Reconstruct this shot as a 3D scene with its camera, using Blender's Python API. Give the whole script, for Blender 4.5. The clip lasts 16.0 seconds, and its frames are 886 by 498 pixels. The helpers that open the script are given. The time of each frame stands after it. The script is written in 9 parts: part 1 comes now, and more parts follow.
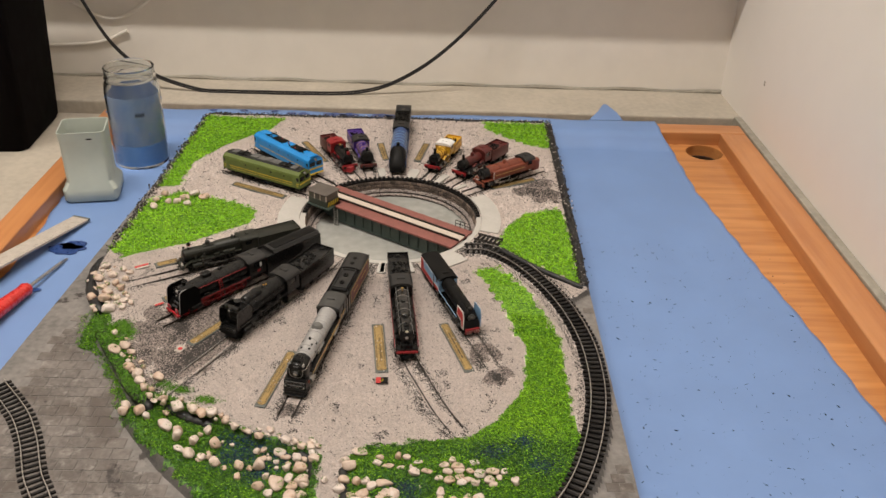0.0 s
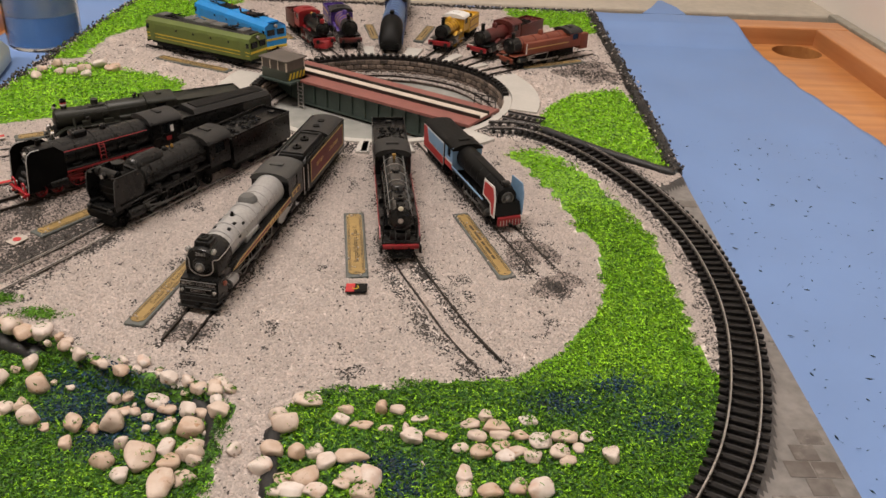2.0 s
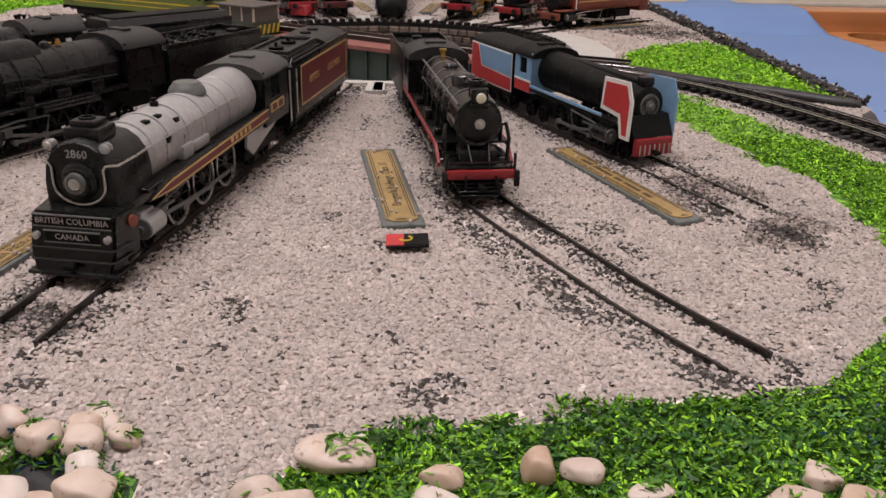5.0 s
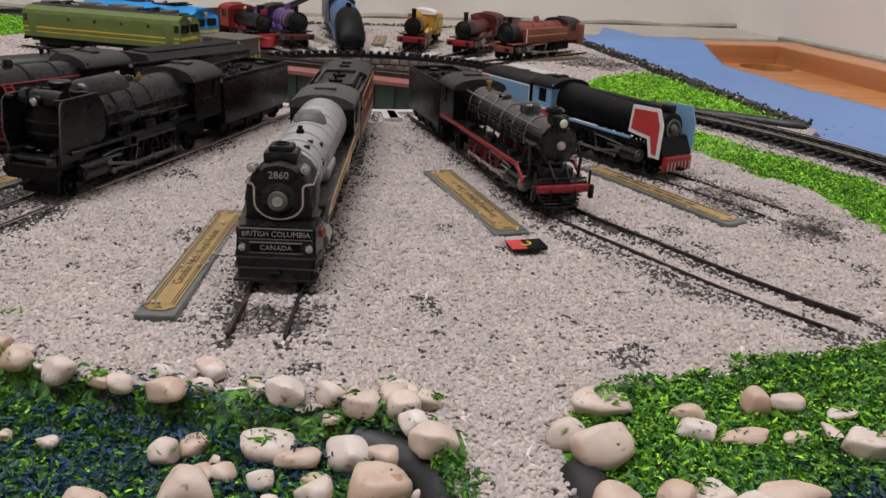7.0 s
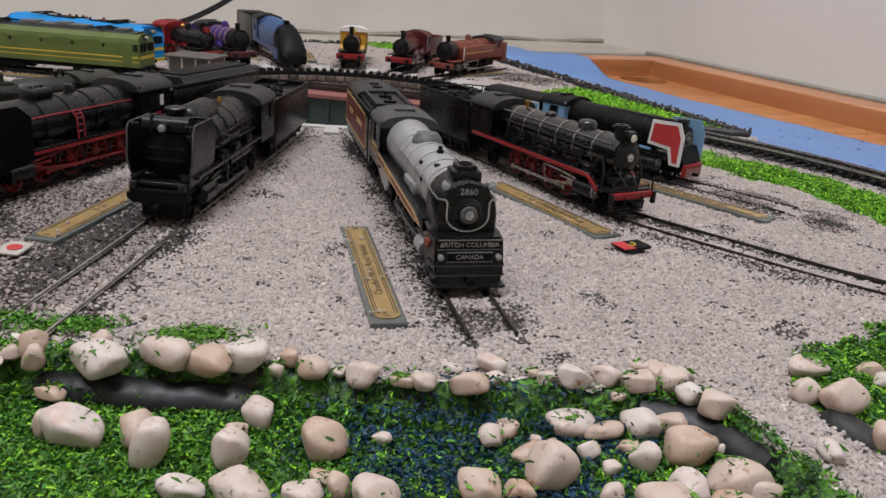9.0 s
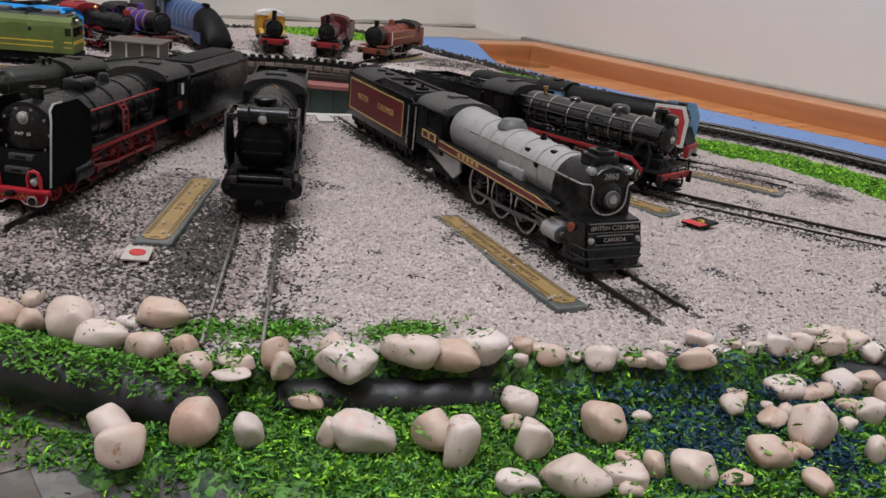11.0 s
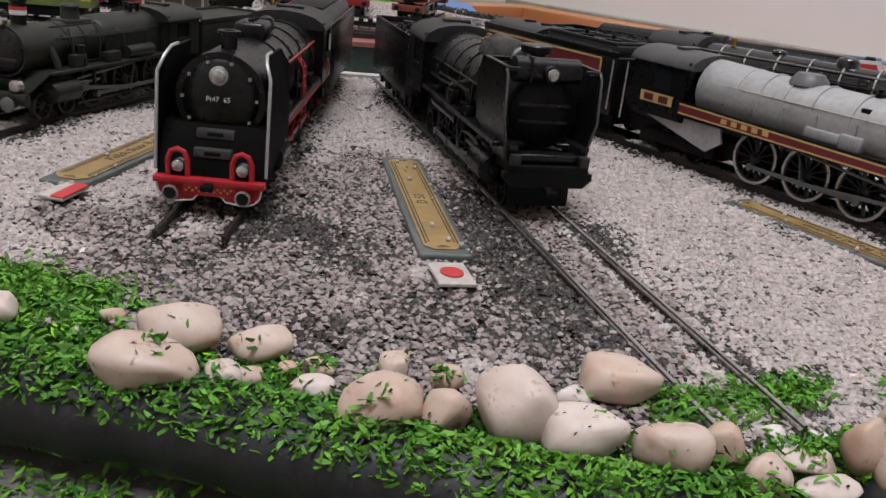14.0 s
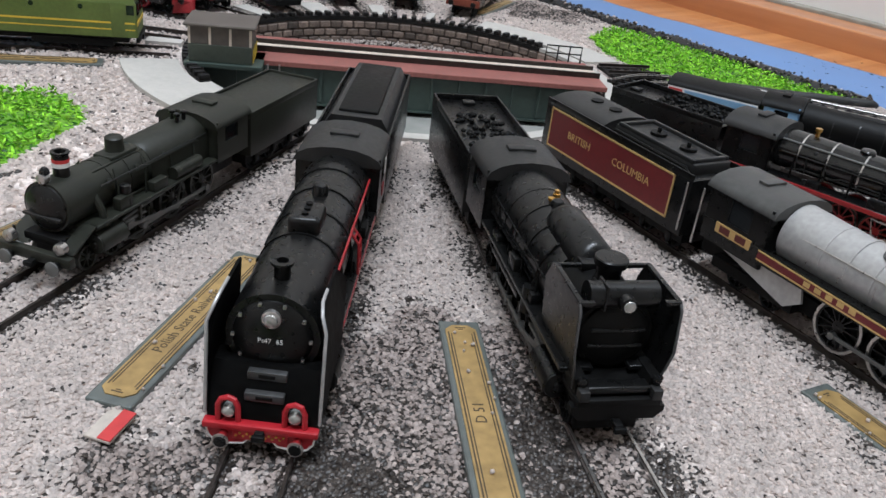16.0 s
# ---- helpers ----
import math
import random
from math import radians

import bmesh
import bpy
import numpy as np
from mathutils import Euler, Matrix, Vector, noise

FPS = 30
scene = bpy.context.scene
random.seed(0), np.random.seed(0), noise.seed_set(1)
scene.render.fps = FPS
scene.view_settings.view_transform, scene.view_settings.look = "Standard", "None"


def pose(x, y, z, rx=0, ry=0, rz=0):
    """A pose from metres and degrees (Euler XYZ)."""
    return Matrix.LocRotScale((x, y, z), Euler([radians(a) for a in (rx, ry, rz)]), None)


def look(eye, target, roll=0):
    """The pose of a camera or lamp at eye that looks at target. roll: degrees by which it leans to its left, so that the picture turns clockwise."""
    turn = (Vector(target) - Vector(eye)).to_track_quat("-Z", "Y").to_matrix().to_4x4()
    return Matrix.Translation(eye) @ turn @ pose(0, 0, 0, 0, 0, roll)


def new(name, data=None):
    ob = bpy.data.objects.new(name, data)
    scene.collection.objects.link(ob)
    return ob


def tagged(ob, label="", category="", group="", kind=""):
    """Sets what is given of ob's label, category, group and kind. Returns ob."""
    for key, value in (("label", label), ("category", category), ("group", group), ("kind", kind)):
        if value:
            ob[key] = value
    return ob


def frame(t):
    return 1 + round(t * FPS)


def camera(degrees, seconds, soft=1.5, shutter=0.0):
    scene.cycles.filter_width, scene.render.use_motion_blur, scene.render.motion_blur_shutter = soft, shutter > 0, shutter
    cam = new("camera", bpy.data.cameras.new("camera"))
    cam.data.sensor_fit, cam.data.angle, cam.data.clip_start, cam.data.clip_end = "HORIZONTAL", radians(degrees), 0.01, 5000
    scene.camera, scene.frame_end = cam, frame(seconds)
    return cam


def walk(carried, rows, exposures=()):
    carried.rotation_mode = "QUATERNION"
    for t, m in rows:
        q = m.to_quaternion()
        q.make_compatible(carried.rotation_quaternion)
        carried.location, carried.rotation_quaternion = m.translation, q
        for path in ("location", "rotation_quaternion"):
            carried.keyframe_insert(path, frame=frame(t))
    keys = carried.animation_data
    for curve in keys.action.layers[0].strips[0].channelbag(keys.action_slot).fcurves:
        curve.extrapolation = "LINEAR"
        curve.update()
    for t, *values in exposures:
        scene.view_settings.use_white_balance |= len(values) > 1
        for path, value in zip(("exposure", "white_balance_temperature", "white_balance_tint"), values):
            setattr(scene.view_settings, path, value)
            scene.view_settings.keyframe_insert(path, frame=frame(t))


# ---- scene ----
cam = camera(55.2, 16.0)
METRES, EYE, TILT, LEAN, TURN = 0.80, 0.3598, -30.42, -1.65, 0.0
ROWS = [
    (0.0, 0.0, 0.0, 0.0, 0.0, 0.0, -0.0),
    (0.5, -0.0092, 0.0592, -0.0272, -0.15, 0.19, 0.04),
    (1.0, -0.0158, 0.1323, -0.0559, -0.16, 0.85, -0.01),
    (1.5, -0.0172, 0.2097, -0.081, -0.27, 1.26, -0.21),
    (2.0, -0.0107, 0.2971, -0.0993, -0.18, 1.39, -0.42),
    (2.5, -0.0039, 0.3618, -0.1185, -0.08, 1.62, -0.35),
    (3.0, -0.01, 0.4143, -0.1288, -0.11, 2.23, -0.05),
    (3.5, -0.015, 0.4625, -0.1377, -0.21, 3.45, 0.29),
    (4.0, -0.0262, 0.4947, -0.1348, -0.41, 5.14, 0.64),
    (4.5, -0.0383, 0.5048, -0.1372, -1.09, 6.73, 1.17),
    (7.0, -0.1192, 0.478, -0.1444, -10.76, 9.15, 5.06),
    (7.5, -0.1397, 0.478, -0.1439, -13.4, 9.16, 6.18),
    (8.0, -0.1562, 0.4771, -0.1417, -16.17, 8.99, 7.38),
    (8.5, -0.1839, 0.4769, -0.1394, -19.07, 8.73, 8.52),
    (11.0, -0.2852, 0.5159, -0.1198, -34.06, 4.83, 13.74),
    (11.5, -0.3044, 0.5375, -0.1114, -37.03, 3.56, 14.71),
    (12.0, -0.3225, 0.5607, -0.105, -39.49, 2.63, 15.55),
    (12.5, -0.3325, 0.579, -0.1016, -40.86, 2.09, 15.99),
    (13.0, -0.3278, 0.6019, -0.0946, -41.23, 1.87, 16.19),
    (13.5, -0.3184, 0.6139, -0.0882, -41.03, 1.7, 16.21),
    (14.0, -0.3177, 0.6217, -0.0846, -40.4, 1.38, 15.96),
    (14.5, -0.3101, 0.6277, -0.0697, -39.66, 0.44, 15.42),
    (15.0, -0.3041, 0.6254, -0.0536, -38.97, -1.51, 14.93),
    (15.5, -0.3054, 0.6205, -0.0447, -38.37, -3.02, 14.56),
    (16.0, -0.3006, 0.6234, -0.0232, -37.49, -4.31, 14.13),
]
walk(cam, [(t, pose(0, 0, EYE, TILT, LEAN, TURN) @ pose(METRES * x, METRES * y, METRES * z, 90 + pitch, roll, yaw)) for t, x, y, z, yaw, pitch, roll in ROWS],
     exposures=[(0.0, -0.57, 6350, 11), (2.5, -0.56, 6330, 16), (3.5, -0.59, 6200, 19), (4.5, -0.62, 6020, 20), (7.5, -0.67, 5480, 12), (12.0, -0.66, 5360, 13), (14.0, -0.64, 5330, 13), (15.0, -0.58, 5180, 9), (16.0, -0.42, 5080, 7)])

# ---- light and exposure ----
world = bpy.data.worlds.new("world")
scene.world = world
world.use_nodes = True
world.node_tree.nodes["Background"].inputs[0].default_value = (0.9, 0.92, 1.0, 1)
world.node_tree.nodes["Background"].inputs[1].default_value = 0.05


def area_lamp(name, eye, target, sx, sy, watts, colour):
    data = bpy.data.lights.new(name, "AREA")
    data.shape, data.size, data.size_y, data.energy, data.color = "RECTANGLE", sx, sy, watts, colour
    ob = new(name, data)
    ob.matrix_world = look(eye, target)
    return ob


area_lamp("ceiling_lamp_light", (-0.45, 0.30, 1.72), (-0.45, 0.30, 0), 1.25, 0.06, 48, (1.0, 0.91, 0.80))


# ---- materials ----
def mat(name, col, rough=0.6, metal=0.0, scale=400.0, vary=0.15, bump=0.0, col2=None, fine=6.0, island=0.0, coat=0.0, spec=0.5):
    """A surface whose colour wanders between two tones at two scales, with fine relief. scale: features per metre."""
    m = bpy.data.materials.new(name)
    m.use_nodes = True
    nt = m.node_tree
    n, lk = nt.nodes, nt.links
    b = n["Principled BSDF"]
    b.inputs["Roughness"].default_value, b.inputs["Metallic"].default_value = rough, metal
    b.inputs["Coat Weight"].default_value = coat
    b.inputs["Specular IOR Level"].default_value = spec
    geo = n.new("ShaderNodeNewGeometry")
    na = n.new("ShaderNodeTexNoise")
    na.inputs["Scale"].default_value, na.inputs["Detail"].default_value = scale / 8, 3
    nb = n.new("ShaderNodeTexNoise")
    nb.inputs["Scale"].default_value, nb.inputs["Detail"].default_value = scale * fine / 6, 4
    for t in (na, nb):
        lk.new(geo.outputs["Position"], t.inputs["Vector"])
    mx = n.new("ShaderNodeMath")
    mx.operation = "ADD"
    lk.new(na.outputs["Fac"], mx.inputs[0])
    lk.new(nb.outputs["Fac"], mx.inputs[1])
    rmp = n.new("ShaderNodeMapRange")
    rmp.inputs["From Min"].default_value, rmp.inputs["From Max"].default_value = 0.72, 1.28
    lk.new(mx.outputs[0], rmp.inputs["Value"])
    mix = n.new("ShaderNodeMix")
    mix.data_type = "RGBA"
    c2 = col2 or [max(0.0, c * (1 - 2 * vary)) for c in col]
    mix.inputs["A"].default_value, mix.inputs["B"].default_value = (*c2, 1), (*col, 1)
    lk.new(rmp.outputs["Result"], mix.inputs["Factor"])
    out = mix.outputs["Result"]
    if island:
        hsv = n.new("ShaderNodeHueSaturation")
        mr = n.new("ShaderNodeMapRange")
        mr.inputs["To Min"].default_value, mr.inputs["To Max"].default_value = 1 - island, 1 + island * 0.7
        lk.new(geo.outputs["Random Per Island"], mr.inputs["Value"])
        lk.new(mr.outputs["Result"], hsv.inputs["Value"])
        lk.new(out, hsv.inputs["Color"])
        out = hsv.outputs["Color"]
    lk.new(out, b.inputs["Base Color"])
    rr = n.new("ShaderNodeMapRange")
    rr.inputs["To Min"].default_value, rr.inputs["To Max"].default_value = max(0.03, rough - 0.12), min(1, rough + 0.12)
    lk.new(nb.outputs["Fac"], rr.inputs["Value"])
    lk.new(rr.outputs["Result"], b.inputs["Roughness"])
    if bump:
        bp = n.new("ShaderNodeBump")
        bp.inputs["Strength"].default_value, bp.inputs["Distance"].default_value = 0.6, bump
        lk.new(mx.outputs[0], bp.inputs["Height"])
        lk.new(bp.outputs["Normal"], b.inputs["Normal"])
    return m


def random_tint(m, low, high, warm=0.0):
    """Shifts a material's brightness from object to object."""
    nt = m.node_tree
    b = nt.nodes["Principled BSDF"]
    src = b.inputs["Base Color"].links[0].from_socket
    info = nt.nodes.new("ShaderNodeObjectInfo")
    mr = nt.nodes.new("ShaderNodeMapRange")
    mr.inputs["To Min"].default_value, mr.inputs["To Max"].default_value = low, high
    nt.links.new(info.outputs["Random"], mr.inputs["Value"])
    hsv = nt.nodes.new("ShaderNodeHueSaturation")
    nt.links.new(mr.outputs["Result"], hsv.inputs["Value"])
    if warm:
        ms = nt.nodes.new("ShaderNodeMapRange")
        ms.inputs["To Min"].default_value, ms.inputs["To Max"].default_value = 1 + warm, 1 - warm
        nt.links.new(info.outputs["Random"], ms.inputs["Value"])
        nt.links.new(ms.outputs["Result"], hsv.inputs["Saturation"])
    nt.links.new(src, hsv.inputs["Color"])
    nt.links.new(hsv.outputs["Color"], b.inputs["Base Color"])
    return m


def wood_mat(name, col, col2, along):
    m = mat(name, col, 0.42, 0, 60, 0.1, coat=0.25)
    nt = m.node_tree
    geo = nt.nodes.new("ShaderNodeNewGeometry")
    mp = nt.nodes.new("ShaderNodeMapping")
    mp.inputs["Scale"].default_value = (4, 60, 60) if along == "x" else (60, 4, 60)
    wv = nt.nodes.new("ShaderNodeTexNoise")
    wv.inputs["Scale"].default_value, wv.inputs["Detail"].default_value = 2.0, 5
    mix = nt.nodes.new("ShaderNodeMix")
    mix.data_type = "RGBA"
    mix.inputs["A"].default_value, mix.inputs["B"].default_value = (*col, 1), (*col2, 1)
    rp = nt.nodes.new("ShaderNodeMapRange")
    rp.inputs["From Min"].default_value, rp.inputs["From Max"].default_value = 0.35, 0.68
    nt.links.new(geo.outputs["Position"], mp.inputs["Vector"])
    nt.links.new(mp.outputs["Vector"], wv.inputs["Vector"])
    nt.links.new(wv.outputs["Fac"], rp.inputs["Value"])
    nt.links.new(rp.outputs["Result"], mix.inputs["Factor"])
    nt.links.new(mix.outputs["Result"], nt.nodes["Principled BSDF"].inputs["Base Color"])
    return m


def glass_mat(name, col, rough=0.05):
    m = bpy.data.materials.new(name)
    m.use_nodes = True
    b = m.node_tree.nodes["Principled BSDF"]
    b.inputs["Base Color"].default_value = (*col, 1)
    b.inputs["Roughness"].default_value, b.inputs["Transmission Weight"].default_value = rough, 1.0
    b.inputs["IOR"].default_value = 1.35
    return m


M_WALL = mat("painted_wall", (0.76, 0.715, 0.65), 0.75, 0, 40, 0.03, 0.0006)
M_WALLR = mat("white_panel", (0.80, 0.76, 0.71), 0.5, 0, 30, 0.015, 0.0002)
M_CEIL = mat("ceiling_paint", (0.78, 0.76, 0.72), 0.9, 0, 20, 0.03)
M_FLOOR = mat("floor_concrete", (0.30, 0.28, 0.25), 0.8, 0, 30, 0.1)
M_LEDGE = mat("concrete_ledge", (0.47, 0.42, 0.345), 0.7, 0, 160, 0.1, 0.0003)
M_SKIRT = mat("grey_strip", (0.34, 0.315, 0.26), 0.7, 0, 120, 0.15, 0.0003)
M_WOODY = wood_mat("orange_wood_long", (0.52, 0.23, 0.085), (0.42, 0.165, 0.055), "y")
M_WOODX = wood_mat("orange_wood_cross", (0.52, 0.23, 0.085), (0.42, 0.165, 0.055), "x")
M_TABLE = wood_mat("table_veneer", (0.56, 0.25, 0.08), (0.40, 0.155, 0.045), "x")
M_SHEET = mat("blue_sheet", (0.162, 0.268, 0.515), 0.62, 0, 25, 0.05, 0.0004)
M_SPOT = mat("wet_blue_stain", (0.03, 0.07, 0.24), 0.3, 0, 300, 0.2)
M_BOARD = mat("grey_baseboard", (0.215, 0.20, 0.187), 0.62, 0, 260, 0.28, 0.0005, col2=(0.115, 0.107, 0.10))
M_TERRAIN = mat("dark_plaster", (0.075, 0.07, 0.066), 0.6, 0, 500, 0.25, 0.0006)
M_GRAVEL = mat("pale_gravel", (0.74, 0.665, 0.62), 0.35, 0, 500, 0.06, island=0.2)
def translucent(m, share):
    """Lets part of the light pass through small grains, as quartz does."""
    nt = m.node_tree
    b = nt.nodes["Principled BSDF"]
    tr = nt.nodes.new("ShaderNodeBsdfTranslucent")
    nt.links.new(b.inputs["Base Color"].links[0].from_socket, tr.inputs["Color"])
    mx = nt.nodes.new("ShaderNodeMixShader")
    mx.inputs[0].default_value = share
    nt.links.new(b.outputs[0], mx.inputs[1])
    nt.links.new(tr.outputs[0], mx.inputs[2])
    nt.links.new(mx.outputs[0], nt.nodes["Material Output"].inputs["Surface"])


translucent(M_GRAVEL, 0.5)
# corner gravel: its own greyer tone, lowered further for shade
M_GREYGRAVEL = mat("shaded_grey_gravel", (0.44, 0.37, 0.335), 0.45, 0, 500, 0.12, island=0.38)
translucent(M_GREYGRAVEL, 0.3)
M_DARKGRAVEL = mat("dark_ballast", (0.043, 0.034, 0.028), 0.45, 0, 600, 0.25, island=0.45)
M_GRASS = mat("grass_flock", (0.33, 0.62, 0.02), 0.6, 0, 300, 0.22, island=0.65, col2=(0.20, 0.47, 0.014), spec=0.3)
# near-bank flock: the grass green darkened to hold shade on the near ground
M_SHADEGRASS = mat("shaded_grass_flock", (0.135, 0.305, 0.02), 0.55, 0, 300, 0.25, island=0.6, col2=(0.06, 0.18, 0.013), spec=0.3)
M_DGRASS = mat("dark_grass_flock", (0.045, 0.165, 0.018), 0.6, 0, 300, 0.3, island=0.4)
M_CRUMB = mat("dark_teal_crumb", (0.012, 0.05, 0.045), 0.6, 0, 300, 0.3, island=0.5)
M_BLUEGRASS = mat("blue_tinted_flock", (0.006, 0.052, 0.115), 0.6, 0, 400, 0.3, island=0.5)
def pitted(m, tone, scale, share):
    """Small stains and pits of a darker tone scattered over a material."""
    nt = m.node_tree
    b = nt.nodes["Principled BSDF"]
    src = b.inputs["Base Color"].links[0].from_socket
    geo = nt.nodes.new("ShaderNodeNewGeometry")
    no = nt.nodes.new("ShaderNodeTexNoise")
    no.inputs["Scale"].default_value, no.inputs["Detail"].default_value = scale, 4
    nt.links.new(geo.outputs["Position"], no.inputs["Vector"])
    st = nt.nodes.new("ShaderNodeMapRange")
    st.inputs["From Min"].default_value, st.inputs["From Max"].default_value = share, share + 0.09
    st.inputs["To Max"].default_value = 0.75
    nt.links.new(no.outputs["Fac"], st.inputs["Value"])
    mix = nt.nodes.new("ShaderNodeMix")
    mix.data_type = "RGBA"
    mix.inputs["B"].default_value = (*tone, 1)
    nt.links.new(st.outputs["Result"], mix.inputs["Factor"])
    nt.links.new(src, mix.inputs["A"])
    nt.links.new(mix.outputs["Result"], b.inputs["Base Color"])
    return m


M_PEBBLE = pitted(random_tint(mat("cream_pebble", (0.60, 0.50, 0.425), 0.5, 0, 420, 0.14, 0.00018, col2=(0.50, 0.385, 0.31)), 0.84, 1.06, 0.38), (0.16, 0.10, 0.065), 700, 0.64)



def grain_mat(name, pale, dark, share, per_metre):
    """A bed of fine grains: cells of pale and dark tones with relief."""
    m = mat(name, pale, 0.6, 0, 300, 0.1)
    nt = m.node_tree
    n, lk = nt.nodes, nt.links
    geo = n.new("ShaderNodeNewGeometry")
    vo = n.new("ShaderNodeTexVoronoi")
    vo.inputs["Scale"].default_value = per_metre
    lk.new(geo.outputs["Position"], vo.inputs["Vector"])
    sep = n.new("ShaderNodeSeparateColor")
    lk.new(vo.outputs["Color"], sep.inputs["Color"])
    st = n.new("ShaderNodeMapRange")
    st.inputs["From Min"].default_value, st.inputs["From Max"].default_value = share - 0.06, share + 0.06
    lk.new(sep.outputs["Red"], st.inputs["Value"])
    mix = n.new("ShaderNodeMix")
    mix.data_type = "RGBA"
    mix.inputs["A"].default_value, mix.inputs["B"].default_value = (*dark, 1), (*pale, 1)
    lk.new(st.outputs["Result"], mix.inputs["Factor"])
    hsv = n.new("ShaderNodeHueSaturation")
    mr = n.new("ShaderNodeMapRange")
    mr.inputs["To Min"].default_value, mr.inputs["To Max"].default_value = 0.75, 1.15
    lk.new(sep.outputs["Green"], mr.inputs["Value"])
    lk.new(mr.outputs["Result"], hsv.inputs["Value"])
    lk.new(mix.outputs["Result"], hsv.inputs["Color"])
    b = n["Principled BSDF"]
    lk.new(hsv.outputs["Color"], b.inputs["Base Color"])
    bp = n.new("ShaderNodeBump")
    bp.invert = True
    bp.inputs["Strength"].default_value, bp.inputs["Distance"].default_value = 0.6, 0.0003
    lk.new(vo.outputs["Distance"], bp.inputs["Height"])
    lk.new(bp.outputs["Normal"], b.inputs["Normal"])
    return m


M_BED = grain_mat("gravel_bed", (0.68, 0.605, 0.56), (0.16, 0.14, 0.13), 0.03, 1150)
M_DARKBED = grain_mat("dark_ballast_bed", (0.36, 0.31, 0.28), (0.034, 0.028, 0.025), 0.82, 1000)
# one turf in two tones: the near bank's bed is darkened for shade
M_GRASSBED = grain_mat("shaded_turf_bed", (0.075, 0.20, 0.012), (0.015, 0.05, 0.008), 0.45, 900)
M_LAWNBED = grain_mat("lawn_bed", (0.19, 0.40, 0.02), (0.05, 0.15, 0.012), 0.35, 900)
def stained(m, col, low, high, scale):
    """Adds irregular stains of another colour."""
    nt = m.node_tree
    b = nt.nodes["Principled BSDF"]
    src = b.inputs["Base Color"].links[0].from_socket
    geo = nt.nodes.new("ShaderNodeNewGeometry")
    no = nt.nodes.new("ShaderNodeTexNoise")
    no.inputs["Scale"].default_value, no.inputs["Detail"].default_value, no.inputs["Roughness"].default_value = scale, 5, 0.65
    nt.links.new(geo.outputs["Position"], no.inputs["Vector"])
    mr = nt.nodes.new("ShaderNodeMapRange")
    mr.inputs["From Min"].default_value, mr.inputs["From Max"].default_value = low, high
    nt.links.new(no.outputs["Fac"], mr.inputs["Value"])
    mix = nt.nodes.new("ShaderNodeMix")
    mix.data_type = "RGBA"
    mix.inputs["B"].default_value = (*col, 1)
    nt.links.new(mr.outputs["Result"], mix.inputs["Factor"])
    nt.links.new(src, mix.inputs["A"])
    nt.links.new(mix.outputs["Result"], b.inputs["Base Color"])
    return m


stained(M_PEBBLE, (0.46, 0.27, 0.18), 0.54, 0.78, 95)
stained(M_PEBBLE, (0.30, 0.16, 0.07), 0.62, 0.72, 330)
stained(M_BOARD, (0.04, 0.033, 0.03), 0.615, 0.645, 30)
M_KERB = mat("black_foam_edge", (0.013, 0.0133, 0.0136), 0.5, 0, 300, 0.25, 0.0004)
M_RAIL = mat("rail_steel", (0.045, 0.036, 0.030), 0.42, 0.4, 900, 0.25)
M_RAILTOP = mat("worn_rail_steel", (0.15, 0.125, 0.105), 0.4, 0.5, 900, 0.25)
M_SLEEPER = mat("sleeper_plastic", (0.010, 0.0085, 0.008), 0.5, 0, 900, 0.3, spec=0.25)
M_SLAB = mat("pale_concrete", (0.46, 0.44, 0.405), 0.8, 0, 500, 0.06, 0.0002)
M_PIT = mat("pit_stone", (0.18, 0.135, 0.11), 0.75, 0, 700, 0.35, 0.0008, col2=(0.045, 0.032, 0.028))
M_POND = mat("milky_resin", (0.36, 0.36, 0.335), 0.2, 0, 120, 0.12, 0.0001, col2=(0.27, 0.275, 0.255))
M_DECK = mat("red_brown_deck", (0.26, 0.095, 0.078), 0.6, 0, 700, 0.15, 0.0001)
M_CREAM = mat("cream_deck", (0.58, 0.50, 0.42), 0.7, 0, 700, 0.1)
M_GIRDER = mat("green_girder", (0.045, 0.066, 0.055), 0.5, 0, 600, 0.15)
M_HUT = mat("hut_green", (0.05, 0.06, 0.045), 0.55, 0, 700, 0.15)
M_HUTROOF = mat("hut_roof", (0.11, 0.092, 0.078), 0.7, 0, 600, 0.15)
M_BLACK = mat("satin_black", (0.0062, 0.0062, 0.0061), 0.3, 0, 900, 0.2, 0.00003, spec=0.34)
M_MATTBLACK = mat("matt_black", (0.0055, 0.0054, 0.0052), 0.5, 0, 900, 0.2, 0.00003, spec=0.14)
M_OLIVEBLACK = mat("olive_black", (0.021, 0.0225, 0.0165), 0.42, 0, 900, 0.2, spec=0.3)
M_ROOFBLACK = mat("soot_grey", (0.021, 0.0205, 0.020), 0.46, 0, 900, 0.15, spec=0.36)
M_CABROOF = mat("weathered_roof", (0.06, 0.06, 0.058), 0.4, 0.1, 900, 0.2)
M_GLOSS = mat("gloss_black", (0.006, 0.006, 0.006), 0.22, 0, 900, 0.2, 0.00003, spec=0.45, coat=0.3)
# black lowered so that faces turned to the lamp stay dark
M_APRON = mat("dulled_matt_black", (0.0040, 0.0039, 0.0038), 0.6, 0, 700, 0.3, 0.00005, spec=0.06)
M_BULB = mat("frosted_lamp", (0.72, 0.68, 0.52), 0.3, 0, 900, 0.08)
M_ROOFGREY = mat("cab_roof_grey", (0.13, 0.13, 0.125), 0.5, 0.2, 900, 0.12)
